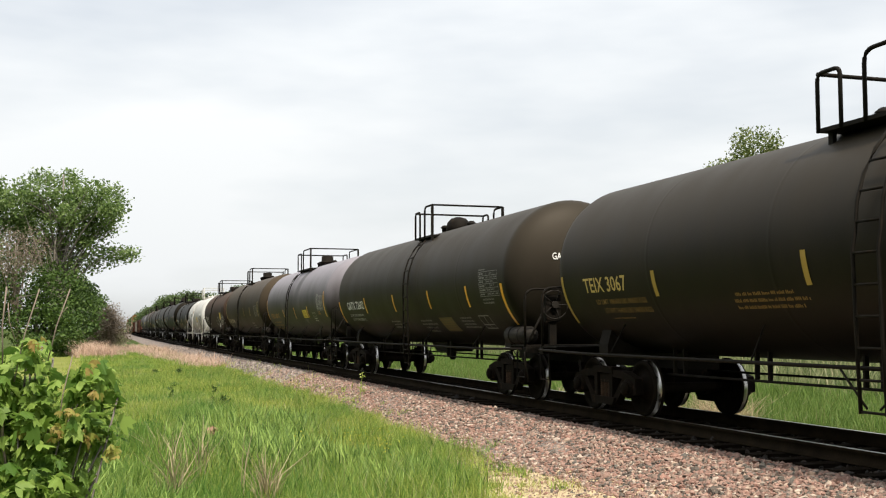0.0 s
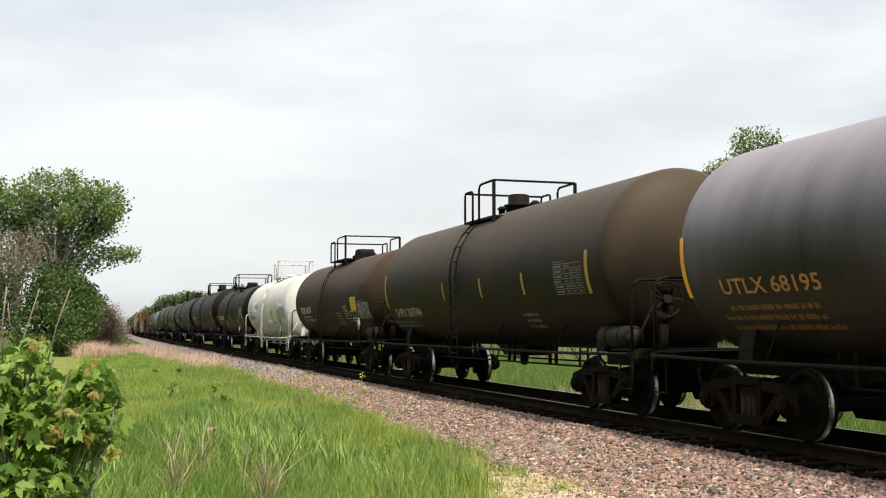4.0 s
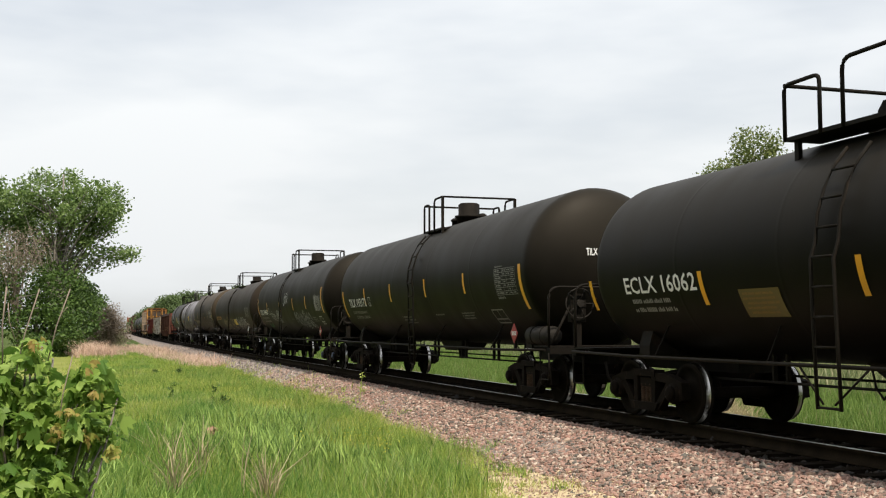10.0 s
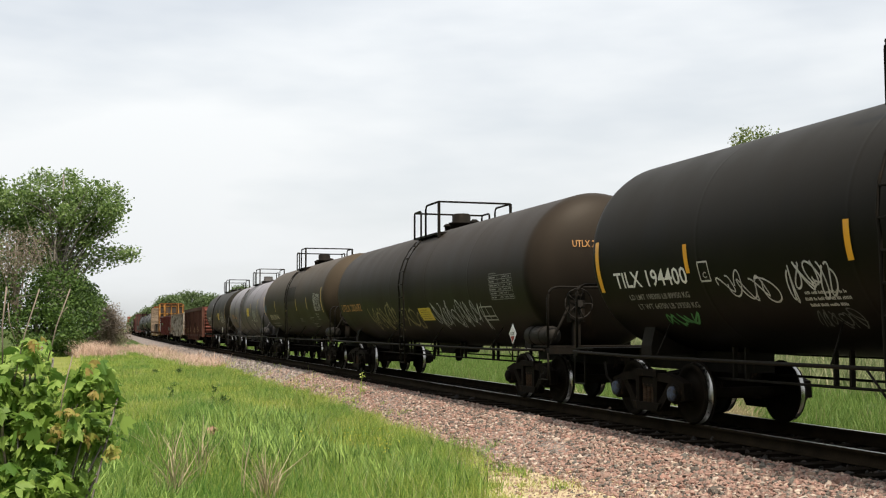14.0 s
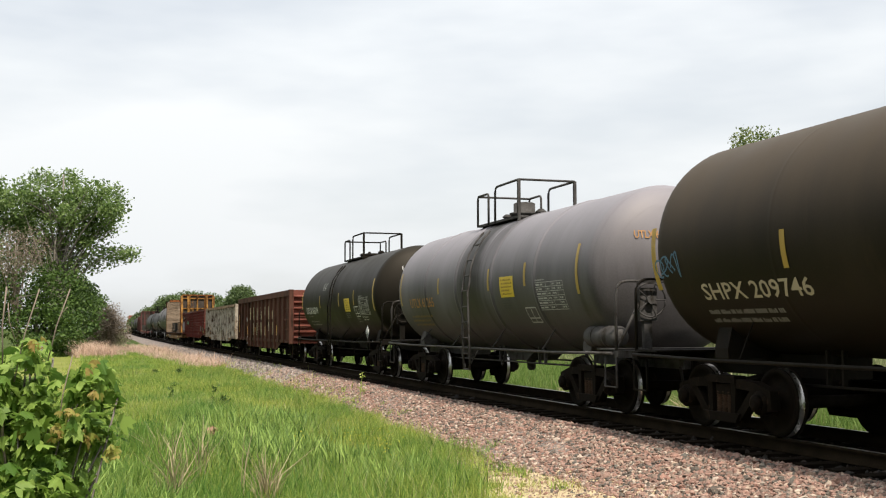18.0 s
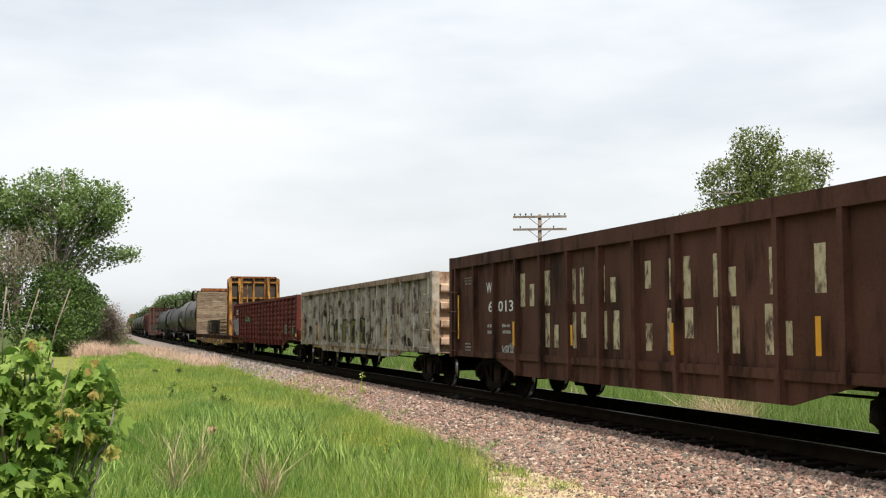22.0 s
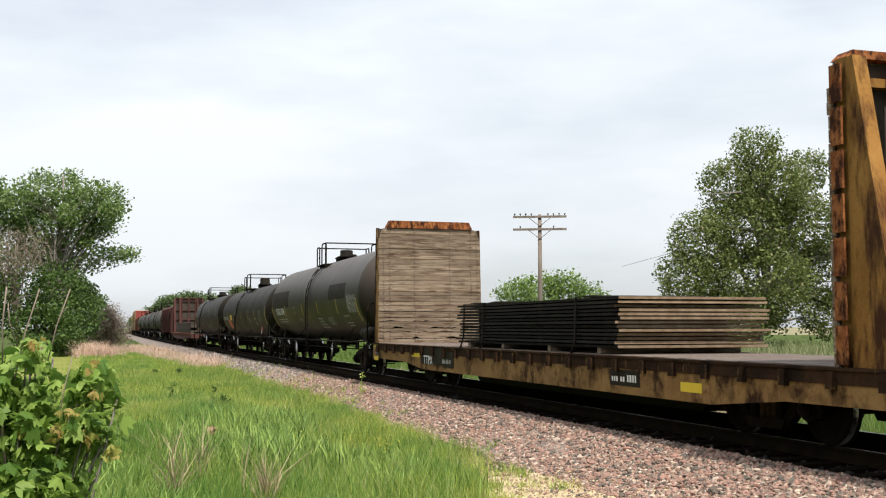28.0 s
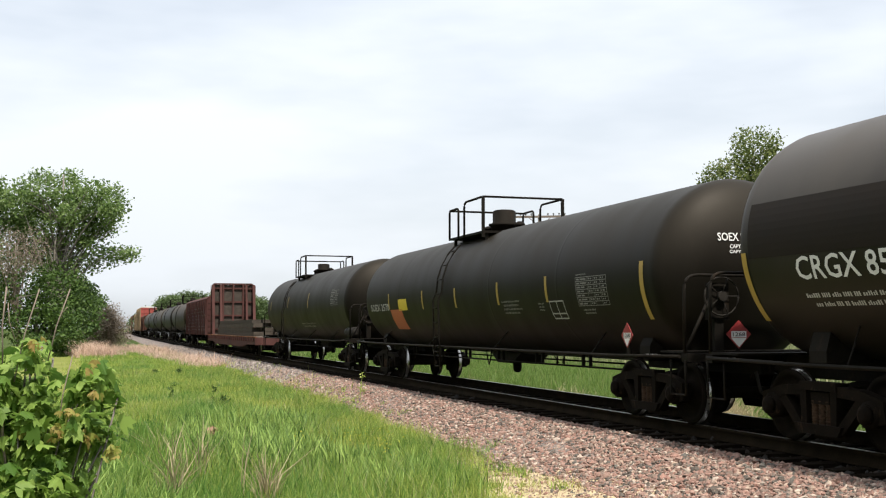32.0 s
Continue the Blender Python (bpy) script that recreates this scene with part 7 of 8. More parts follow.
# ---- grass ----
def blades(name, label, count, xlo, xhi, ylo, yhi, h, w, seed, material, lean=0.25, keep=None, power=1.0, clump=0.0):
    """Blades between two lines that may be functions of y."""
    rng = np.random.default_rng(seed)
    y = ylo + (yhi - ylo) * rng.uniform(0, 1, count) ** power
    lo = xlo(y) if callable(xlo) else np.full(count, xlo)
    hi = xhi(y) if callable(xhi) else np.full(count, xhi)
    x = lo + (hi - lo) * rng.uniform(0, 1, count)
    if keep is not None:
        x = np.where(keep(x, y), x, hi - (hi - x) * 0.4)
    tuft = 1.0
    if clump:
        k = max(1, int(count / 40))
        cx, cy = x[:k], y[:k]
        pick = rng.integers(0, k, count)
        x, y = cx[pick] + rng.normal(0, clump, count), cy[pick] + rng.normal(0, clump, count)
        tuft = rng.uniform(0.55, 1.35, k)[pick]
    u = x - (TRACK_X + BEND * y * y)
    a = np.abs(u)
    z = np.where(a < 1.6, -0.27, np.where(a < 2.7, -0.27 - (a - 1.6) / 1.1 * 0.45, -0.72)) + np.where(u > 2.7, np.minimum(0.55, (u - 2.7) * 0.02), 0) - 0.03
    big = 0.7 + 0.8 * np.sin(x * 0.9 + 1.3 * np.sin(y * 0.33)) * np.sin(y * 0.41 + 0.7 * x) + 0.25 * np.sin(x * 2.7) * np.sin(y * 1.7)
    hh = h * rng.uniform(0.55, 1.25, count) * np.clip(0.78 + 0.3 * big, 0.5, 1.3)
    hh = hh * tuft
    t = rng.uniform(0, 6.28, count)
    face = np.stack([np.cos(t), np.sin(t)], -1) * (w * rng.uniform(0.6, 1.3, count))[:, None] / 2
    d = rng.uniform(0, 6.28, count)
    tip = np.stack([np.cos(d) - 0.15 * np.sin(x * 0.7 + y * 0.31), np.sin(d) + 0.1 * np.cos(x * 0.5 - y * 0.23)], -1) * (hh * lean * rng.uniform(0.3, 1.6, count))[:, None]
    v = np.empty((count, 6, 3), np.float32)
    p = np.stack([x, y], -1)
    for k, (s, f, m) in enumerate(((-1, 0, 1.0), (1, 0, 1.0), (1, 0.55, 0.85), (-1, 0.55, 0.85), (1, 1, 0.12), (-1, 1, 0.12))):
        v[:, k, :2] = p + s * face * m + tip * f * f
        v[:, k, 2] = z + hh * f * (1 - 0.12 * f)
    o = (np.arange(count) * 6)[:, None]
    f = np.concatenate([np.array([[0, 1, 2, 3]]) + o, np.array([[3, 2, 4, 5]]) + o])
    return tagged(new(name, big_mesh(name, v.reshape(-1, 3), f, material)), label, "grass", kind="stuff")


def edge(y):
    """Where the grass meets the ballast."""
    return np.interp(y, [8, 12.5, 14, 16, 18.8, 22.5, 28, 34, 45, 60, 110], [4.3, 4.7, 5.1, 5.5, 5.8, 5.95, 6.3, 6.45, 6.55, 6.55, 6.2]) + 0.16 * np.sin(y * 1.9) + 0.10 * np.sin(y * 4.3)


def left(y):
    return -0.045 * y - 1.2


def off_lawn(x, y):
    return (x > 0.1 - 0.01 * (y - 37)) | (y < 37) | (y > 86)


blades("meadow_grass", "fresh green meadow grass beside the ballast", 60000, left, edge, 9.5, 27, 0.20, 0.0095, 11, GRASS, 0.36, power=1.15)
blades("meadow_grass", "fresh green meadow grass beside the ballast", 70000, left, lambda y: edge(y) - 0.1, 9.5, 28, 0.31, 0.0100, 41, GRASS, 0.28, power=1.15, clump=0.13)
blades("tall_tufts", "tall deep green grass tufts", 9000, -0.4, 2.4, 10.5, 19, 0.40, 0.012, 42, GRASS_DARK, 0.30, clump=0.13)
blades("dark_grass", "deeper green grass tufts in the meadow", 36000, left, lambda y: edge(y) - 0.5, 8.5, 29, 0.31, 0.0105, 24, GRASS_DARK, 0.28, power=1.15, clump=0.22)
blades("yellow_grass", "yellowish grass tufts in the meadow", 42000, left, edge, 8.5, 30, 0.29, 0.0095, 25, GRASS_YELLOW, 0.34, power=1.15, clump=0.28)
blades("seed_grass", "pale seed heads above the meadow grass", 5200, left, edge, 10, 30, 0.40, 0.006, 26, GRASS_PALE, 0.4, clump=0.4)
blades("meadow_grass", "fresh green meadow grass beside the ballast", 80000, left, edge, 24, 55, 0.28, 0.014, 12, GRASS, 0.4, power=1.3, keep=off_lawn)
blades("dark_grass", "deeper green grass tufts in the meadow", 16000, lambda y: 0.3 + 0 * y, lambda y: edge(y) - 0.4, 26, 60, 0.32, 0.016, 46, GRASS_DARK, 0.4, clump=0.3)
blades("yellow_grass", "yellowish grass tufts in the meadow", 24000, lambda y: 0.3 + 0 * y, edge, 28, 60, 0.32, 0.014, 27, GRASS_YELLOW, 0.42, clump=0.5)
blades("meadow_grass", "fresh green meadow grass beside the ballast", 42000, left, edge, 50, 125, 0.34, 0.05, 13, GRASS, 0.3, power=1.2, keep=off_lawn)
blades("bank_grass", "green grass growing along the ballast edge", 14000, lambda y: edge(y) - 0.5, lambda y: edge(y) + 0.35, 11, 70, 0.20, 0.010, 14, GRASS_YELLOW, 0.4, clump=0.10)
blades("edge_tufts", "scattered green tufts on the ballast shoulder", 2600, lambda y: edge(y) + 0.1, lambda y: edge(y) + 0.9, 12, 40, 0.16, 0.010, 47, GRASS, 0.5, clump=0.06)
blades("far_bank_grass", "tall green grass on the far side of the track", 62000, lambda y: TRACK_X + 2.35 + 0 * y, lambda y: TRACK_X + 8 + 0.12 * y, 12, 62, 0.42, 0.020, 15, GRASS_FAR, 0.3, power=1.1)
blades("far_bank_grass", "tall green grass on the far side of the track", 26000, lambda y: TRACK_X + 2.4 + 0 * y, lambda y: TRACK_X + 12 + 0.1 * y, 55, 170, 0.45, 0.07, 16, GRASS_FAR, 0.3)
blades("tall_weeds", "tall grey-green weeds beyond the grass", 30000, lambda y: TRACK_X + 7.5 + 0.1 * y, lambda y: TRACK_X + 16 + 0.35 * y, 12, 130, 0.75, 0.05, 30, WEED_GREY, 0.3)
blades("dry_grass", "dry straw at the foot of the far ballast", 5200, TRACK_X + 2.1, TRACK_X + 2.9, 14, 60, 0.30, 0.014, 17, STRAW, 0.6, clump=0.12)
blades("straw_clump", "clump of bleached straw across the track", 520, 11.75, 12.55, 18.6, 20.4, 0.72, 0.014, 18, STRAW, 0.75)
blades("straw_stalks", "dead straw stalks standing in the grass", 420, left, edge, 22, 60, 0.42, 0.010, 20, STRAW, 0.5, clump=0.2)
blades("dry_tufts", "thin yellowish grass on the sandy edge", 900, lambda y: edge(y), lambda y: edge(y) + 1.3, 11.5, 17, 0.11, 0.010, 28, STRAW, 0.7, clump=0.12)
blades("dry_tufts", "thin yellowish grass on the sandy edge", 900, lambda y: edge(y), lambda y: edge(y) + 1.1, 11.5, 17, 0.13, 0.010, 29, GRASS_YELLOW, 0.6, clump=0.10)
for bx, by, n, h, r, lean in ((2.02, 12.9, 64, 0.72, 0.09, 0.38), (1.78, 13.2, 5, 0.95, 0.02, 0.15), (1.0, 13.2, 44, 0.78, 0.12, 0.42), (1.2, 15.8, 24, 0.80, 0.14, 0.5), (1.14, 18.2, 60, 0.52, 0.16, 0.9), (1.7, 16.4, 12, 0.78, 0.12, 0.35), (1.45, 15.0, 12, 0.8, 0.12, 0.45), (2.95, 16.2, 8, 0.6, 0.12, 0.8)):
    blades("straw_bunch", "bunch of bleached straw stalks in the grass", n, bx - r, bx + r, by - r, by + r, h, 0.015, int(bx * 100), STRAW_DULL, lean)
blades("broad_grass", "broad-bladed bright green grass in the meadow", 6500, 1.3, 3.6, 15.2, 20.5, 0.42, 0.030, 71, GRASS_BROAD, 0.26, clump=0.11)
blades("broad_grass", "broad-bladed bright green grass in the meadow", 4200, 1.6, 4.4, 19.0, 25.0, 0.38, 0.030, 72, GRASS_BROAD, 0.26, clump=0.13)
blades("broad_grass", "broad-bladed deep green grass by the sapling", 5200, -0.2, 1.05, 11.5, 16.0, 0.36, 0.026, 73, GRASS_BROAD, 0.26, clump=0.10)
blades("broad_grass", "broad-bladed deep green grass by the sapling", 2800, -0.1, 1.4, 16.5, 24.0, 0.36, 0.026, 74, GRASS_DARK, 0.28, clump=0.12)
blades("broad_grass", "broad-bladed bright green grass in the meadow", 2600, 2.7, 4.7, 13.0, 17.0, 0.32, 0.022, 75, GRASS_BROAD, 0.26, clump=0.14)
blades("yellow_weeds", "yellow-flowering weeds in the grass", 150, 3.4, 4.9, 15, 19.5, 0.42, 0.012, 21, GRASS_YELLOW, 0.25, clump=0.3)
blades("dry_reeds", "pinkish dry reeds by the hedge", 9000, lambda y: 0.1 - 0.115 * (y - 80), lambda y: 1.9 - 0.115 * (y - 80), 78, 100, 0.85, 0.035, 22, REED, 0.6, clump=0.35)
blades("dry_reeds", "pinkish dry reeds along the ballast", 16000, lambda y: edge(y) - 0.9 - 0.06 * (y - 56), lambda y: edge(y) + 0.1, 57, 116, 0.46, 0.035, 23, REED, 0.5, clump=0.3)

# ---- trees and bushes ----
def leaves(count, blobs, size, seed, spread=0.55, shape="leaf", droop=0.3, per=12):
    """Leaf quads gathered in small clumps inside ellipsoids (x, y, z, rx, ry, rz)."""
    rng = np.random.default_rng(seed)
    vol = np.array([(b[3] * b[4] * b[5]) ** 0.67 for b in blobs])
    pick = rng.choice(len(blobs), count // per, p=vol / vol.sum())
    b = np.array(blobs)[pick]
    d = rng.normal(0, 1, (len(pick), 3))
    d /= np.linalg.norm(d, axis=1)[:, None]
    centre = b[:, :3] + d * b[:, 3:] * rng.uniform(0.45, 1.0, (len(pick), 1)) ** 0.6
    c = np.repeat(centre, per, 0) + np.clip(rng.normal(0, spread, (len(pick) * per, 3)), -1.6 * spread, 1.6 * spread)
    n = len(c)
    s = size * rng.uniform(0.6, 1.3, n)
    a, e = rng.uniform(0, 6.28, n), rng.normal(-droop, 0.6, n)
    fwd = np.stack([np.cos(a) * np.cos(e), np.sin(a) * np.cos(e), np.sin(e)], -1)
    side = np.cross(fwd, np.array([0, 0, 1.0]))
    side /= np.linalg.norm(side, axis=1)[:, None]
    up = np.cross(side, fwd)
    roll = rng.normal(0, 0.7, n)[:, None]
    side = side * np.cos(roll) + up * np.sin(roll)
    if shape == "maple":
        pts = [(0, 0), (0.02, 0.30), (0.16, 0.52), (0.40, 0.64), (0.40, 0.26), (0.74, 0.36), (0.70, 0.17), (1.0, 0.0), (0.70, -0.17), (0.74, -0.36), (0.40, -0.26), (0.40, -0.64), (0.16, -0.52), (0.02, -0.30)]
    else:
        pts = [(0, 0), (0.45, 0.36), (1.0, 0.0), (0.45, -0.36)]
    sag = 0.32 if shape == "maple" else 0.0
    fold = 0.42 if shape == "maple" else 0.25
    v = np.stack([c + fwd * (f * s)[:, None] + side * (g * s)[:, None] - up * ((fold * abs(g) + sag * f * f) * s)[:, None] for f, g in pts], 1)
    return v, len(pts)


def crown_mesh(name, material, *args, **kw):
    v, k = leaves(*args, **kw)
    if k == 14:     # lobed leaves, folded along the midrib
        o = (np.arange(len(v)) * k)[:, None]
        f = np.concatenate([np.array([[0, 1, 2, 3, 4, 5, 6, 7]]) + o, np.array([[7, 8, 9, 10, 11, 12, 13, 0]]) + o])
        me = big_mesh(name, v.reshape(-1, 3), f, material)
        me.polygons.foreach_set("use_smooth", np.zeros(len(me.polygons), bool))
        return me
    f = np.arange(len(v) * k).reshape(-1, k)
    return big_mesh(name, v.reshape(-1, 3), f, material)


def limbs(bm, base, blobs, radius, seed, twigs=3):
    """Trunk and limbs that reach into the blobs."""
    rng = random.Random(seed)
    base = Vector(base)
    def taper(pts, r0, r1, n=7):
        rings = []
        for i, p in enumerate(pts):
            r = r0 + (r1 - r0) * i / (len(pts) - 1)
            d = (pts[min(i + 1, len(pts) - 1)] - pts[max(i - 1, 0)]).normalized()
            s = d.cross(Vector((0.3, 1, 0.1))).normalized()
            t = s.cross(d)
            rings.append([bm.verts.new(p + s * (math.cos(math.tau * k / n) * r) + t * (math.sin(math.tau * k / n) * r)) for k in range(n)])
        for a, b in zip(rings, rings[1:]):
            for k in range(n):
                bm.faces.new((a[k], a[(k + 1) % n], b[(k + 1) % n], b[k])).smooth = True
        bm.faces.new(rings[-1])
    top = max(b[2] + 0.3 * b[5] for b in blobs)
    mean = Vector((sum(b[0] for b in blobs) / len(blobs), sum(b[1] for b in blobs) / len(blobs), 0))
    crown0 = Vector((mean.x, mean.y, top))
    trunk = []
    for i in range(8):
        k = i / 7
        p = base.lerp(crown0, k)
        trunk.append(p + Vector((rng.uniform(-1, 1), rng.uniform(-1, 1), 0)) * radius * 1.2 * (1 if 0 < i else 0))
    taper(trunk, radius, radius * 0.18)
    for b in blobs:
        for j in range(twigs):
            k = rng.uniform(0.25, 0.8)
            s = trunk[min(7, int(k * 7))]
            e = Vector(b[:3]) + Vector([rng.uniform(-0.8, 0.8) * q for q in b[3:]])
            if e.z < s.z:
                e.z = s.z + 0.2
            m = s.lerp(e, 0.5) + Vector((rng.uniform(-0.3, 0.3), rng.uniform(-0.3, 0.3), 0.12 * (e - s).length)) * 0.6
            taper([s, s.lerp(m, 0.6), m, m.lerp(e, 0.6), e], radius * 0.42 * (1 - k * 0.4), radius * 0.05, 5)
    return bm


def tree(name, label, base, blobs, radius, count, size, seed, material, spread=0.55, category="tree", bark=None, twigs=3, shape="leaf", per=12):
    t = tagged(new(name), label, category)
    t.location = base
    local = [(b[0] - base[0], b[1] - base[1], b[2] - base[2], *b[3:]) for b in blobs]
    part("trunk", limbs(bmesh.new(), (0, 0, 0), local, radius, seed, twigs), bark or BARK, t)
    part("crown", crown_mesh("crown", material, count, local, size, seed, spread, shape, per=per), None, t)
    return t

flowers = crown_mesh("yellow_flowers", FLOWER, 420, [(4.15, 16.6, -0.34, 0.45, 1.3, 0.10), (4.4, 18.0, -0.36, 0.35, 1.0, 0.08), (3.3, 17.0, -0.36, 0.3, 0.8, 0.06), (5.2, 19.0, -0.45, 0.3, 1.2, 0.06)], 0.024, 61, 0.10, per=4)
tagged(new("yellow_flowers", flowers), "small yellow flowers scattered in the grass", "flowers", kind="stuff")
blades("lawn_edge_grass", "ragged grass at the edge of the lawn", 5000, -0.9, 0.6, 36, 84, 0.20, 0.02, 48, GRASS_YELLOW, 0.4, clump=0.3)
blades("lawn_grass", "short lawn grass by the hedge", 16000, -7.0, 0.2, 36, 86, 0.07, 0.03, 43, GRASS_YELLOW, 0.4)
tree("cottonwood_tree", "tall open cottonwood tree with pale green leaves", (-2.4, 92, -0.75), [(-1.6, 91.4, 10.9, 0.8, 1.1, 0.6), (-3.0, 94.5, 10.8, 0.8, 1.6, 0.7), (-2.1, 92.2, 11.7, 1.1, 1.2, 0.6), (-1.2, 90.3, 10.1, 0.8, 1.7, 0.6), (-3.9, 93.8, 11.2, 1.1, 1.2, 0.8), (-0.6, 93.4, 11.7, 0.9, 1.7, 0.7), (-2.7, 92.6, 9.8, 1.1, 1.5, 0.6), (-3.2, 91.8, 12.0, 1.0, 1.1, 0.6), (0.1, 92.3, 10.5, 1.2, 1.2, 0.8), (-4.5, 94.3, 10.5, 1.2, 1.7, 0.7), (-1.1, 92.6, 12.4, 1.0, 1.3, 0.7), (-4.7, 93.9, 11.8, 0.8, 1.0, 0.6), (0.7, 90.7, 11.2, 0.8, 1.4, 0.7), (-2.7, 95.0, 13.1, 1.0, 1.2, 0.7), (0.4, 92.8, 9.8, 0.9, 1.2, 0.6), (-5.4, 90.9, 10.6, 0.9, 1.4, 0.8), (0.3, 89.4, 12.1, 1.1, 1.2, 0.6), (-4.4, 90.4, 12.2, 1.1, 1.3, 0.7), (1.5, 89.3, 10.5, 0.8, 1.6, 0.7), (-5.3, 93.4, 9.7, 1.2, 1.8, 0.8), (-1.4, 94.8, 13.5, 0.8, 1.6, 0.7), (-0.1, 92.7, 9.0, 0.9, 1.7, 0.8), (-6.0, 91.7, 11.4, 0.9, 1.1, 0.6), (1.6, 91.0, 11.9, 0.9, 1.0, 0.8), (-3.7, 93.7, 13.4, 0.8, 1.3, 0.6), (1.8, 94.9, 10.1, 0.9, 1.3, 0.6), (-5.4, 93.0, 9.4, 1.3, 1.5, 0.8), (0.8, 92.0, 9.3, 1.1, 1.2, 0.6), (-1.6, 93.0, 9.5, 1.0, 1.2, 0.5), (2.3, 91.0, 7.3, 1.2, 1.2, 0.5), (1.1, 92.0, 7.0, 1.2, 1.2, 0.6), (-0.2, 92.0, 6.4, 1.3, 1.3, 0.6), (3.1, 91.0, 7.4, 0.6, 0.8, 0.3), (-1.3, 94.0, 7.3, 1.1, 1.2, 0.6), (-3.0, 94.0, 7.1, 1.5, 1.5, 0.8), (-9.3, 95.0, 10.5, 3.1, 4.0, 3.1), (-7.6, 94.0, 11.8, 1.8, 3.0, 1.8), (-4.1, 92.0, 9.2, 1.2, 1.4, 0.7), (-2.6, 93.0, 8.4, 1.2, 1.2, 0.6), (-0.7, 92.0, 8.4, 0.9, 1.2, 0.5), (-4.3, 93.0, 7.7, 1.4, 1.5, 0.8), (0.4, 91.0, 8.0, 0.8, 1.0, 0.4), (-5.7, 93.0, 7.7, 1.3, 1.5, 1.0), (-2.3, 93.0, 6.4, 1.7, 1.6, 0.7), (1.7, 92.0, 10.5, 0.7, 1.0, 0.6), (2.5, 92.0, 11.2, 0.5, 0.8, 0.4)], 0.3, 30000, 0.25, 31, LEAF_COTTON, 0.33, twigs=1, per=14)
tree("hedge_tree", "dense dark green hedgerow tree", (-3.7, 88, -0.75), [(-4.6, 88.0, 4.0, 2.6, 3.0, 2.6), (-2.2, 90.0, 3.4, 2.2, 3.0, 2.7), (-0.5, 91.0, 2.3, 1.6, 3.0, 2.0), (-1.4, 88.0, 0.4, 1.2, 1.5, 1.1), (-8.1, 88.0, 3.9, 3.3, 4.0, 3.8), (-3.0, 86.0, 1.5, 3.2, 2.5, 1.9), (-0.4, 94.0, 4.4, 0.9, 2.0, 0.8)], 0.3, 20000, 0.24, 32, LEAF_DARK, 0.28)
tree("hedge_tree", "dense dark green hedgerow tree", (-0.1, 112, -0.75), [(-0.7, 112.0, 3.9, 1.8, 3.0, 2.3), (0.9, 114.0, 2.5, 1.1, 3.0, 2.2), (-1.9, 116.0, 5.7, 1.8, 3.0, 1.8)], 0.25, 9000, 0.28, 33, LEAF_DARK, 0.3)
tree("hedge_tree", "dense dark green hedgerow tree", (-13.3, 100, -0.75), [(-13.5, 100.0, 5.2, 5.9, 5.0, 5.9), (-18.1, 100.0, 6.1, 5.9, 5.0, 7.0)], 0.4, 8000, 0.4, 34, LEAF_DARK, 0.6)
# unseen row of trees past the view's edge, added to darken the shell sides
unseen_belt = [(-17.0 - 3.0 * math.sin(i * 1.7), 88 - 9.0 * i, 3.6 + 1.2 * math.sin(i * 2.3), 5.5, 6.5, 5.2 + 1.3 * math.cos(i * 1.1)) for i in range(17)]
tree("hedgerow", "unseen dark hedgerow added to dim the train's near side", (-18.0, 30, -0.75), unseen_belt, 0.3, 15000, 0.85, 52, LEAF_DARK, 0.8, category="hedge", twigs=1)
tree("leafless_shrub", "greyish-brown leafless shrub by the hedge", (2.1, 100, -0.75), [(1.7, 100.0, 1.4, 0.7, 1.2, 1.7), (2.6, 100.0, 1.0, 0.8, 1.2, 1.4), (2.1, 100.0, 2.4, 0.5, 0.9, 0.8), (0.8, 100.5, 0.8, 0.7, 1.0, 1.2)], 0.1, 9000, 0.14, 35, TWIG_LEAF, 0.35, category='shrub', bark=TWIG, twigs=26)
tree("leafless_shrub", "greyish-brown leafless shrub by the hedge", (-4.8, 86, -0.75), [(-4.5, 86.0, 7.2, 2.1, 1.5, 1.5), (-5.7, 86.0, 6.6, 1.9, 1.5, 1.6)], 0.1, 2200, 0.14, 36, TWIG_LEAF, 0.4, category='shrub', bark=TWIG, twigs=24)
tree("ash_tree", "large airy grey-green tree beyond the track", (44.0, 66, -0.75), [(44.2, 66.0, 13.9, 1.4, 2.0, 1.2), (42.7, 67.0, 11.2, 1.7, 2.5, 2.2), (45.0, 65.0, 11.1, 2.2, 3.0, 2.1), (49.3, 67.0, 12.7, 1.2, 2.0, 1.2), (43.8, 66.0, 8.4, 3.4, 3.5, 2.5), (48.4, 66.0, 8.5, 2.3, 3.0, 2.5), (39.8, 66.0, 7.1, 2.1, 2.5, 2.1), (38.4, 66.0, 4.8, 1.5, 2.5, 1.8), (43.5, 65.0, 4.4, 4.0, 4.0, 2.6), (50.0, 67.0, 5.0, 2.2, 3.0, 2.2), (51.7, 66.0, 7.0, 1.0, 1.2, 0.9), (52.7, 66.0, 7.2, 0.7, 1.0, 0.6), (50.1, 66.0, 2.1, 2.1, 2.5, 1.6), (41.8, 66.0, 2.1, 3.9, 4.0, 1.8)], 0.4, 62000, 0.22, 37, LEAF_ASH, 0.34, twigs=5, per=24)
tree("round_bush", "rounded light green trees far beyond the track", (51.3, 120, -0.75), [(47.8, 120.0, 5.3, 2.1, 3.0, 1.7), (51.9, 122.0, 6.0, 2.5, 3.0, 1.6), (53.9, 120.0, 6.4, 2.2, 3.0, 1.3), (56.8, 120.0, 5.4, 1.7, 3.0, 1.2), (51.7, 120.0, 2.7, 6.5, 4.0, 2.2)], 0.25, 9000, 0.36, 38, LEAF_BUSH_FAR, 0.5)
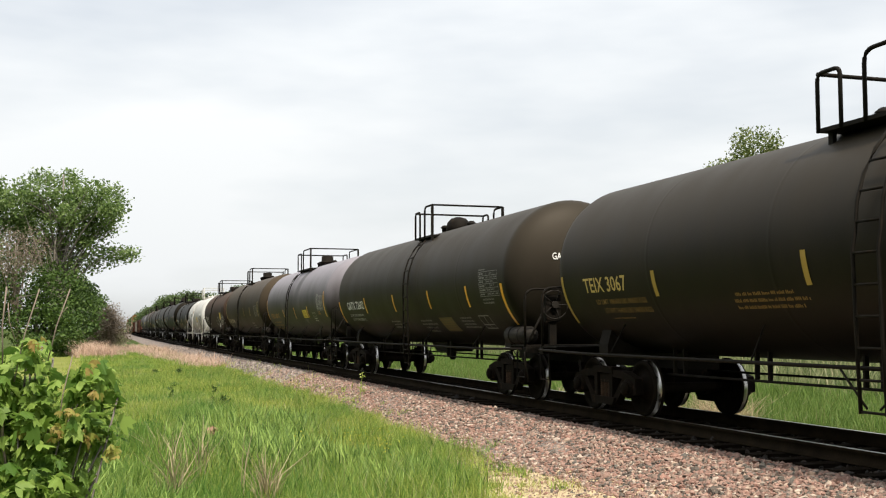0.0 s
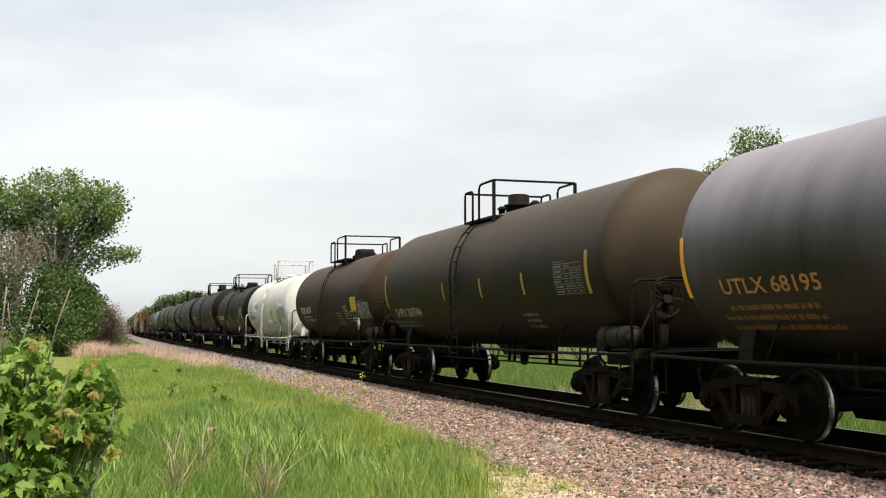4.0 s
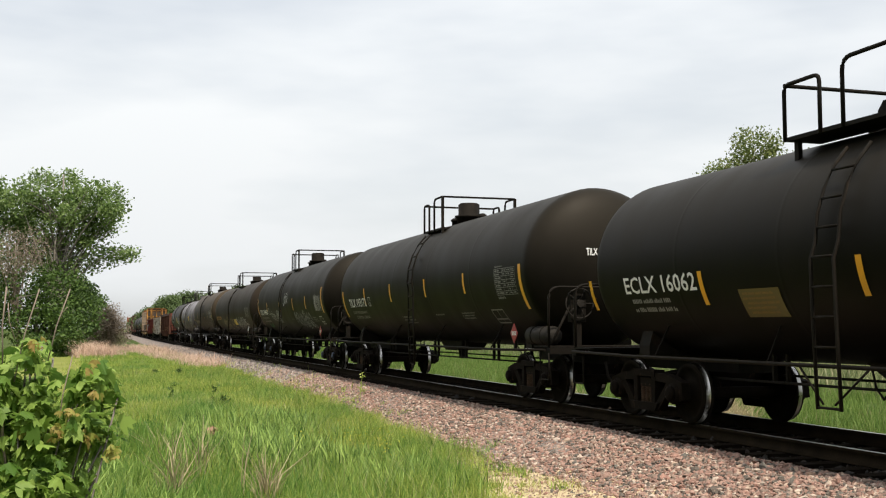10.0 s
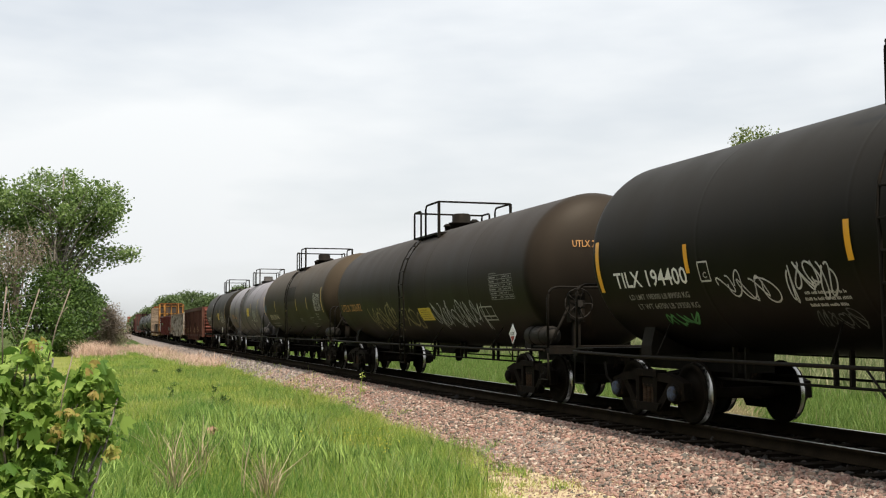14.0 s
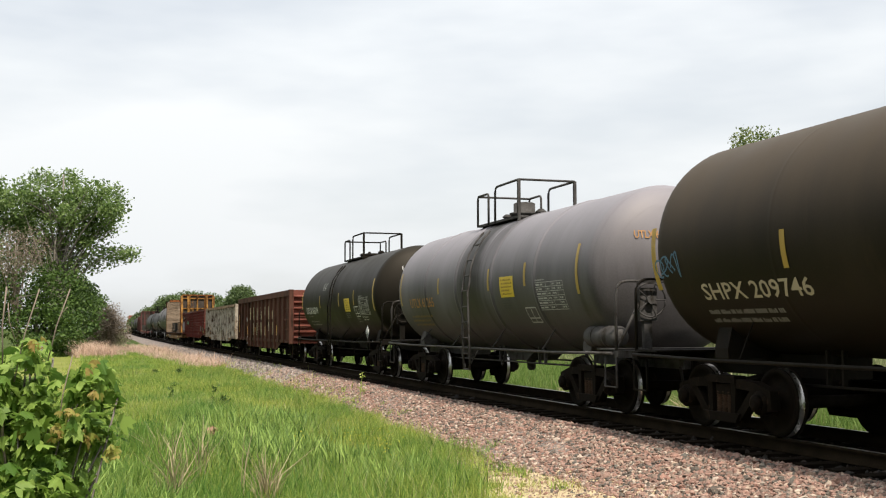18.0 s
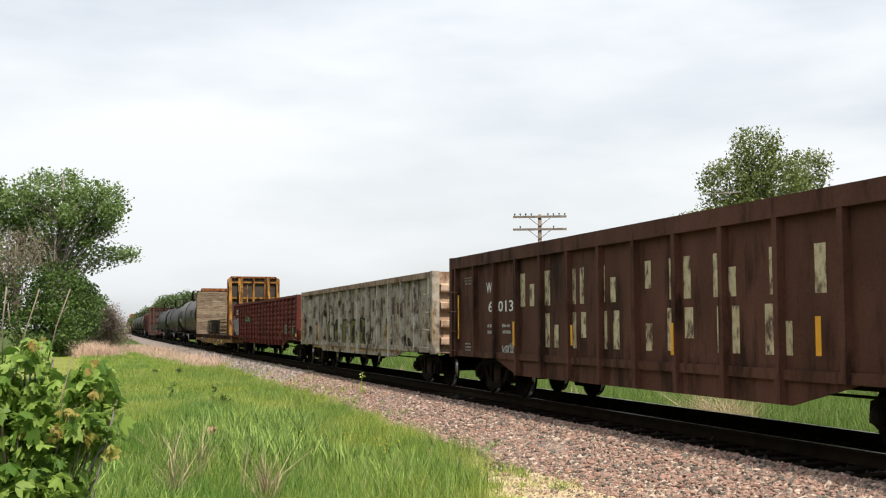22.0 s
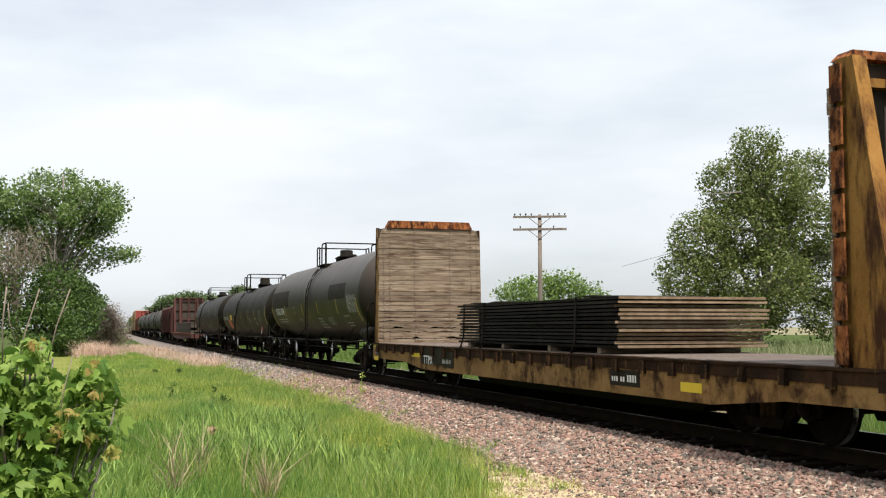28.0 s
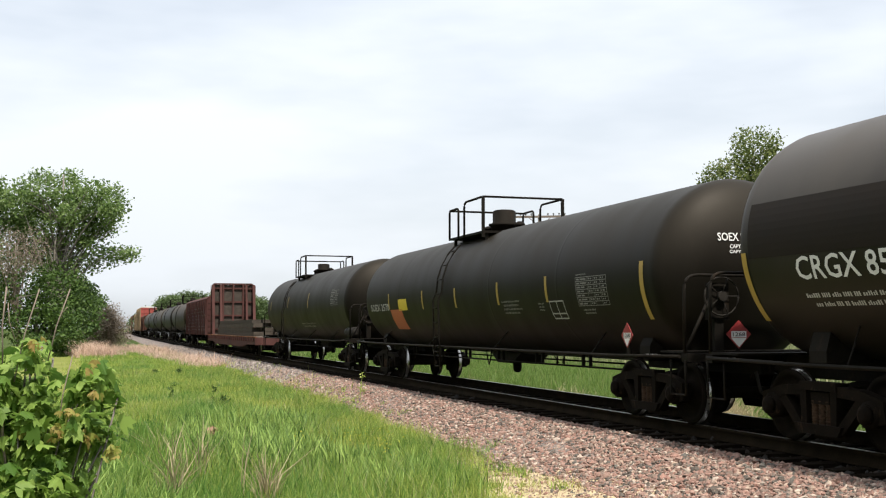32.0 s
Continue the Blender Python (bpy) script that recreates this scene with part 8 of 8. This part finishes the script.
tree("distant_tree", "distant green tree beyond the line", (16.1, 230, -0.75), [(16.0, 230.0, 5.2, 3.2, 4.0, 2.5), (14.7, 232.0, 3.6, 2.6, 4.0, 2.0), (17.3, 228.0, 3.4, 2.6, 4.0, 2.0)], 0.3, 16000, 0.42, 40, LEAF_FAR, 0.5)
tree("distant_tree", "distant green tree beyond the line", (20.8, 240, -0.75), [(20.7, 240.0, 6.4, 4.4, 4.0, 2.6), (18.9, 242.0, 4.8, 3.6, 4.0, 2.1), (22.6, 238.0, 4.5, 3.5, 4.0, 2.1)], 0.3, 16000, 0.42, 41, LEAF_FAR, 0.5)
tree("distant_tree", "distant green tree beyond the line", (24.8, 236, -0.75), [(24.7, 236.0, 6.1, 2.8, 4.0, 2.0), (23.6, 238.0, 4.8, 2.3, 4.0, 1.6), (25.8, 234.0, 4.6, 2.2, 4.0, 1.6)], 0.3, 16000, 0.42, 42, LEAF_FAR, 0.5)
tree("distant_tree", "distant green tree beyond the line", (14.4, 260, -0.75), [(14.3, 260.0, 3.8, 3.1, 4.0, 2.0), (13.1, 262.0, 2.6, 2.5, 4.0, 1.6), (15.6, 258.0, 2.3, 2.4, 4.0, 1.6)], 0.3, 16000, 0.42, 43, LEAF_FAR, 0.5)
tree("distant_tree", "distant green tree beyond the line", (28.5, 215, -0.75), [(28.4, 215.0, 7.1, 2.3, 4.0, 2.0), (27.6, 217.0, 5.9, 1.9, 4.0, 1.6), (29.2, 213.0, 5.6, 1.8, 4.0, 1.6)], 0.3, 16000, 0.42, 44, LEAF_FAR, 0.5)
tree("distant_tree", "distant green tree beyond the line", (32.3, 220, -0.75), [(32.2, 220.0, 4.6, 3.1, 4.0, 2.6), (31.0, 222.0, 2.9, 2.5, 4.0, 2.1), (33.4, 218.0, 2.6, 2.4, 4.0, 2.1)], 0.3, 16000, 0.42, 45, LEAF_FAR, 0.5)
tree("distant_tree", "distant green tree beyond the line", (26.8, 225, -0.75), [(26.7, 225.0, 3.8, 2.9, 4.0, 2.2), (25.6, 227.0, 2.4, 2.4, 4.0, 1.8), (27.8, 223.0, 2.1, 2.3, 4.0, 1.7)], 0.3, 16000, 0.42, 46, LEAF_FAR, 0.5)
tree("distant_tree", "distant green tree beyond the line", (13.8, 300, -0.75), [(13.7, 300.0, 3.2, 2.6, 4.0, 1.6), (12.6, 302.0, 2.2, 2.1, 4.0, 1.3), (14.7, 298.0, 2.0, 2.1, 4.0, 1.3)], 0.3, 16000, 0.42, 47, LEAF_FAR, 0.5)

# maple sapling close to the camera
def sapling():
    bush = tagged(new("maple_sapling"), "leafy young maple with orange-tipped new leaves", "sapling")
    bx, by = -0.42, 6.6
    bush.location = (bx, by, -0.74)
    rng = random.Random(8)
    blobs = [(0.14, 0.0, 2.00, 0.08, 0.12, 0.07), (0.11, 0.0, 1.84, 0.16, 0.2, 0.15), (-0.12, 0.1, 1.80, 0.2, 0.25, 0.24), (0.10, 0.0, 1.60, 0.20, 0.25, 0.18), (0.33, 0.0, 1.64, 0.11, 0.18, 0.10), (0.46, 0.0, 1.82, 0.08, 0.12, 0.10), (0.55, 0.0, 1.77, 0.07, 0.1, 0.08), (0.50, 0.0, 1.62, 0.07, 0.12, 0.09), (0.36, 0.0, 1.48, 0.14, 0.2, 0.13), (0.54, 0.0, 1.49, 0.05, 0.06, 0.03), (0.48, 0.0, 1.35, 0.03, 0.05, 0.05), (0.25, 0.0, 1.30, 0.20, 0.28, 0.20), (0.10, 0.0, 1.20, 0.30, 0.35, 0.30), (-0.1, 0.0, 0.85, 0.5, 0.4, 0.4), (-0.55, 0.1, 1.4, 0.4, 0.45, 0.6)]
    stems = bmesh.new()
    tips = []
    for k in range(34):
        b = blobs[k % len(blobs)]
        e = Vector(b[:3]) + Vector([rng.uniform(-0.9, 0.9) * q for q in b[3:]])
        s = Vector((rng.uniform(-0.25, 0.2), rng.uniform(-0.15, 0.15), 0.0))
        m = s.lerp(e, 0.55) + Vector((rng.uniform(-0.06, 0.06), rng.uniform(-0.06, 0.06), 0.05))
        rod(stems, [s, s.lerp(m, 0.5), m, m.lerp(e, 0.5), e], 0.006, 5)
        tips.append(e)
    part("stems", stems, BARK, bush)
    part("foliage", crown_mesh("foliage", LEAF_BUSH, 4000, blobs, 0.086, 9, 0.050, "maple", 0.45), None, bush)
    young = [(x, -0.20, z, 0.025, 0.04, 0.025) for x, z in ((0.02, 2.07), (0.16, 2.06), (0.46, 1.94), (0.58, 1.91), (0.46, 1.79), (0.31, 1.69), (0.39, 1.70), (0.28, 1.63), (0.29, 1.57), (0.14, 1.58), (0.57, 1.49), (0.26, 1.79), (0.44, 1.57))]
    part("young_leaves", crown_mesh("young_leaves", LEAF_YOUNG, 72, young, 0.044, 10, 0.022, "maple", 0.8, per=4), None, bush)
    twigs = bmesh.new()
    for x0, z0, x1, z1, r in ((0.22, 1.95, 0.331, 2.36, 0.005), (0.05, 1.85, 0.17, 2.36, 0.005), (-0.01, 1.95, 0.0, 2.37, 0.006), (0.05, 2.08, 0.01, 2.28, 0.004), (0.28, 1.55, 0.352, 1.995, 0.0045), (0.31, 1.54, 0.385, 1.72, 0.004), (0.02, 1.40, 0.0, 1.66, 0.011), (0.29, 2.2, 0.32, 2.26, 0.003)):
        rod(twigs, [(x0, -0.1, z0), ((x0 + x1) / 2 - 0.012, -0.1, (z0 + z1) / 2), (x1, -0.1, z1)], r * 0.75, 5)
    part("bare_twigs", twigs, TWIG, bush)


sapling()

# weeds in the meadow and on the ballast shoulder
for wx, wy, h in ((2.82, 48.9, 0.34), (3.7, 47.5, 0.46), (2.29, 31.6, 0.55), (3.25, 30.3, 0.52), (3.42, 29.0, 0.42), (6.85, 28.3, 0.85), (6.2, 27.4, 0.6), (5.75, 24.6, 0.5)):
    weed = tagged(new("weed"), "leafy green weed standing above the grass", "weed", "weeds")
    weed.location = (wx, wy, -0.66)
    dark = wx < 4
    part("stem", rod(bmesh.new(), [(0, 0, 0), (0.02, 0.01, h * 0.5), (0.06, 0, h)], 0.006, 5), GRASS_DARK if dark else GRASS_YELLOW, weed)
    if wy > 40:
        blobs = [(0.02, 0, h * 0.75, 0.12, 0.10, h * 0.16)]
    else:
        blobs = [(0.02, 0, h * 0.45, 0.08, 0.08, h * 0.3), (0.05, 0, h * 0.85, 0.06, 0.06, h * 0.18)]
    part("foliage", crown_mesh("foliage", LEAF_DARK if dark else GRASS_YELLOW, 70 if dark else 40, blobs, 0.08 if dark else 0.055, int(wy * 10), 0.04), None, weed)
# a withered seed head among the straw
husk = tagged(new("seed_head"), "withered tan seed head on a dry stalk", "seed head")
husk.location = (1.88, 17.6, -0.72)
part("stalk", rod(bmesh.new(), [(0.02, 0, 0), (0.0, 0.01, 0.25), (0.01, 0, 0.48)], 0.007, 5), STRAW, husk)
part("head", crown_mesh("head", HUSK, 60, [(0.02, 0, 0.54, 0.035, 0.035, 0.055)], 0.075, 77, 0.018, droop=0.9), None, husk)


# ---- telegraph pole ----
pole = tagged(new("telegraph_pole"), "grey wooden telegraph pole with two crossarms", "pole")
pole.location = (24.52, 58.00, -0.4)
part("post", lathe(bmesh.new(), [(0, 0.15), (8.23 * 0.5, 0.125), (8.23, 0.10)], (0, 0, 0), "z", 12), POLE_WOOD, pole)
for zo in (0.14, 0.86):
    arm = part("crossarm", box(bmesh.new(), -1.52, 1.52, -0.17, -0.07, 8.23 - zo - 0.06, 8.23 - zo + 0.06), POLE_WOOD, pole)
    for i in range(10):
        if zo > 0.5 and i not in (1, 4, 7):
            continue
        u = -1.42 + 2.84 * i / 9
        if abs(u) < 0.2:
            continue
        part("insulator", lathe(bmesh.new(), [(8.23 - zo + 0.06, 0.02), (8.23 - zo + 0.12, 0.02), (8.23 - zo + 0.12, 0.05), (8.23 - zo + 0.19, 0.045), (8.23 - zo + 0.21, 0.02)], (u, -0.12, 0), "z", 8), GLASS_KNOB, arm)
    bm = bmesh.new()
    for s in (-1, 1):
        rod(bm, [(s * 0.62, -0.12, 8.23 - zo - 0.05), (0, -0.12, 8.23 - zo - 0.55)], 0.022)
    part("arm_brace", bm, POLE_WOOD, pole)
pole.rotation_euler = (0, 0, radians(-24))
cable = tagged(new("overhead_cable", finish(rod(bmesh.new(), [(56.3, 110.0, 8.1), (56.9, 100.0, 9.0), (58.4, 88.0, 10.5), (57.5, 75.0, 11.8), (50.2, 60.0, 11.0), (42.3, 45.0, 10.3)], 0.018, 5), "overhead_cable")), "thin sagging overhead cable", "cable")
cable.data.materials.append(FRAME_BLACK)


def motions():
    steps = [2.0 * i for i in range(17)]
    for car, place in TRAIN:
        rows = []
        for t in steps:
            y = place - run(t)
            rows.append((t, pose(line_x(y), y, 0, 0, 0, -math.degrees(2 * BEND * y))))
        walk(car, rows)
    for w in WHEELS:
        x, y, z = w.location
        start = 37.0 * (WHEELS.index(w) % 9)
        walk(w, [(i / 15, pose(x, y, z, start + math.degrees(run(i / 15) / WHEEL_R))) for i in range(481)])


motions()
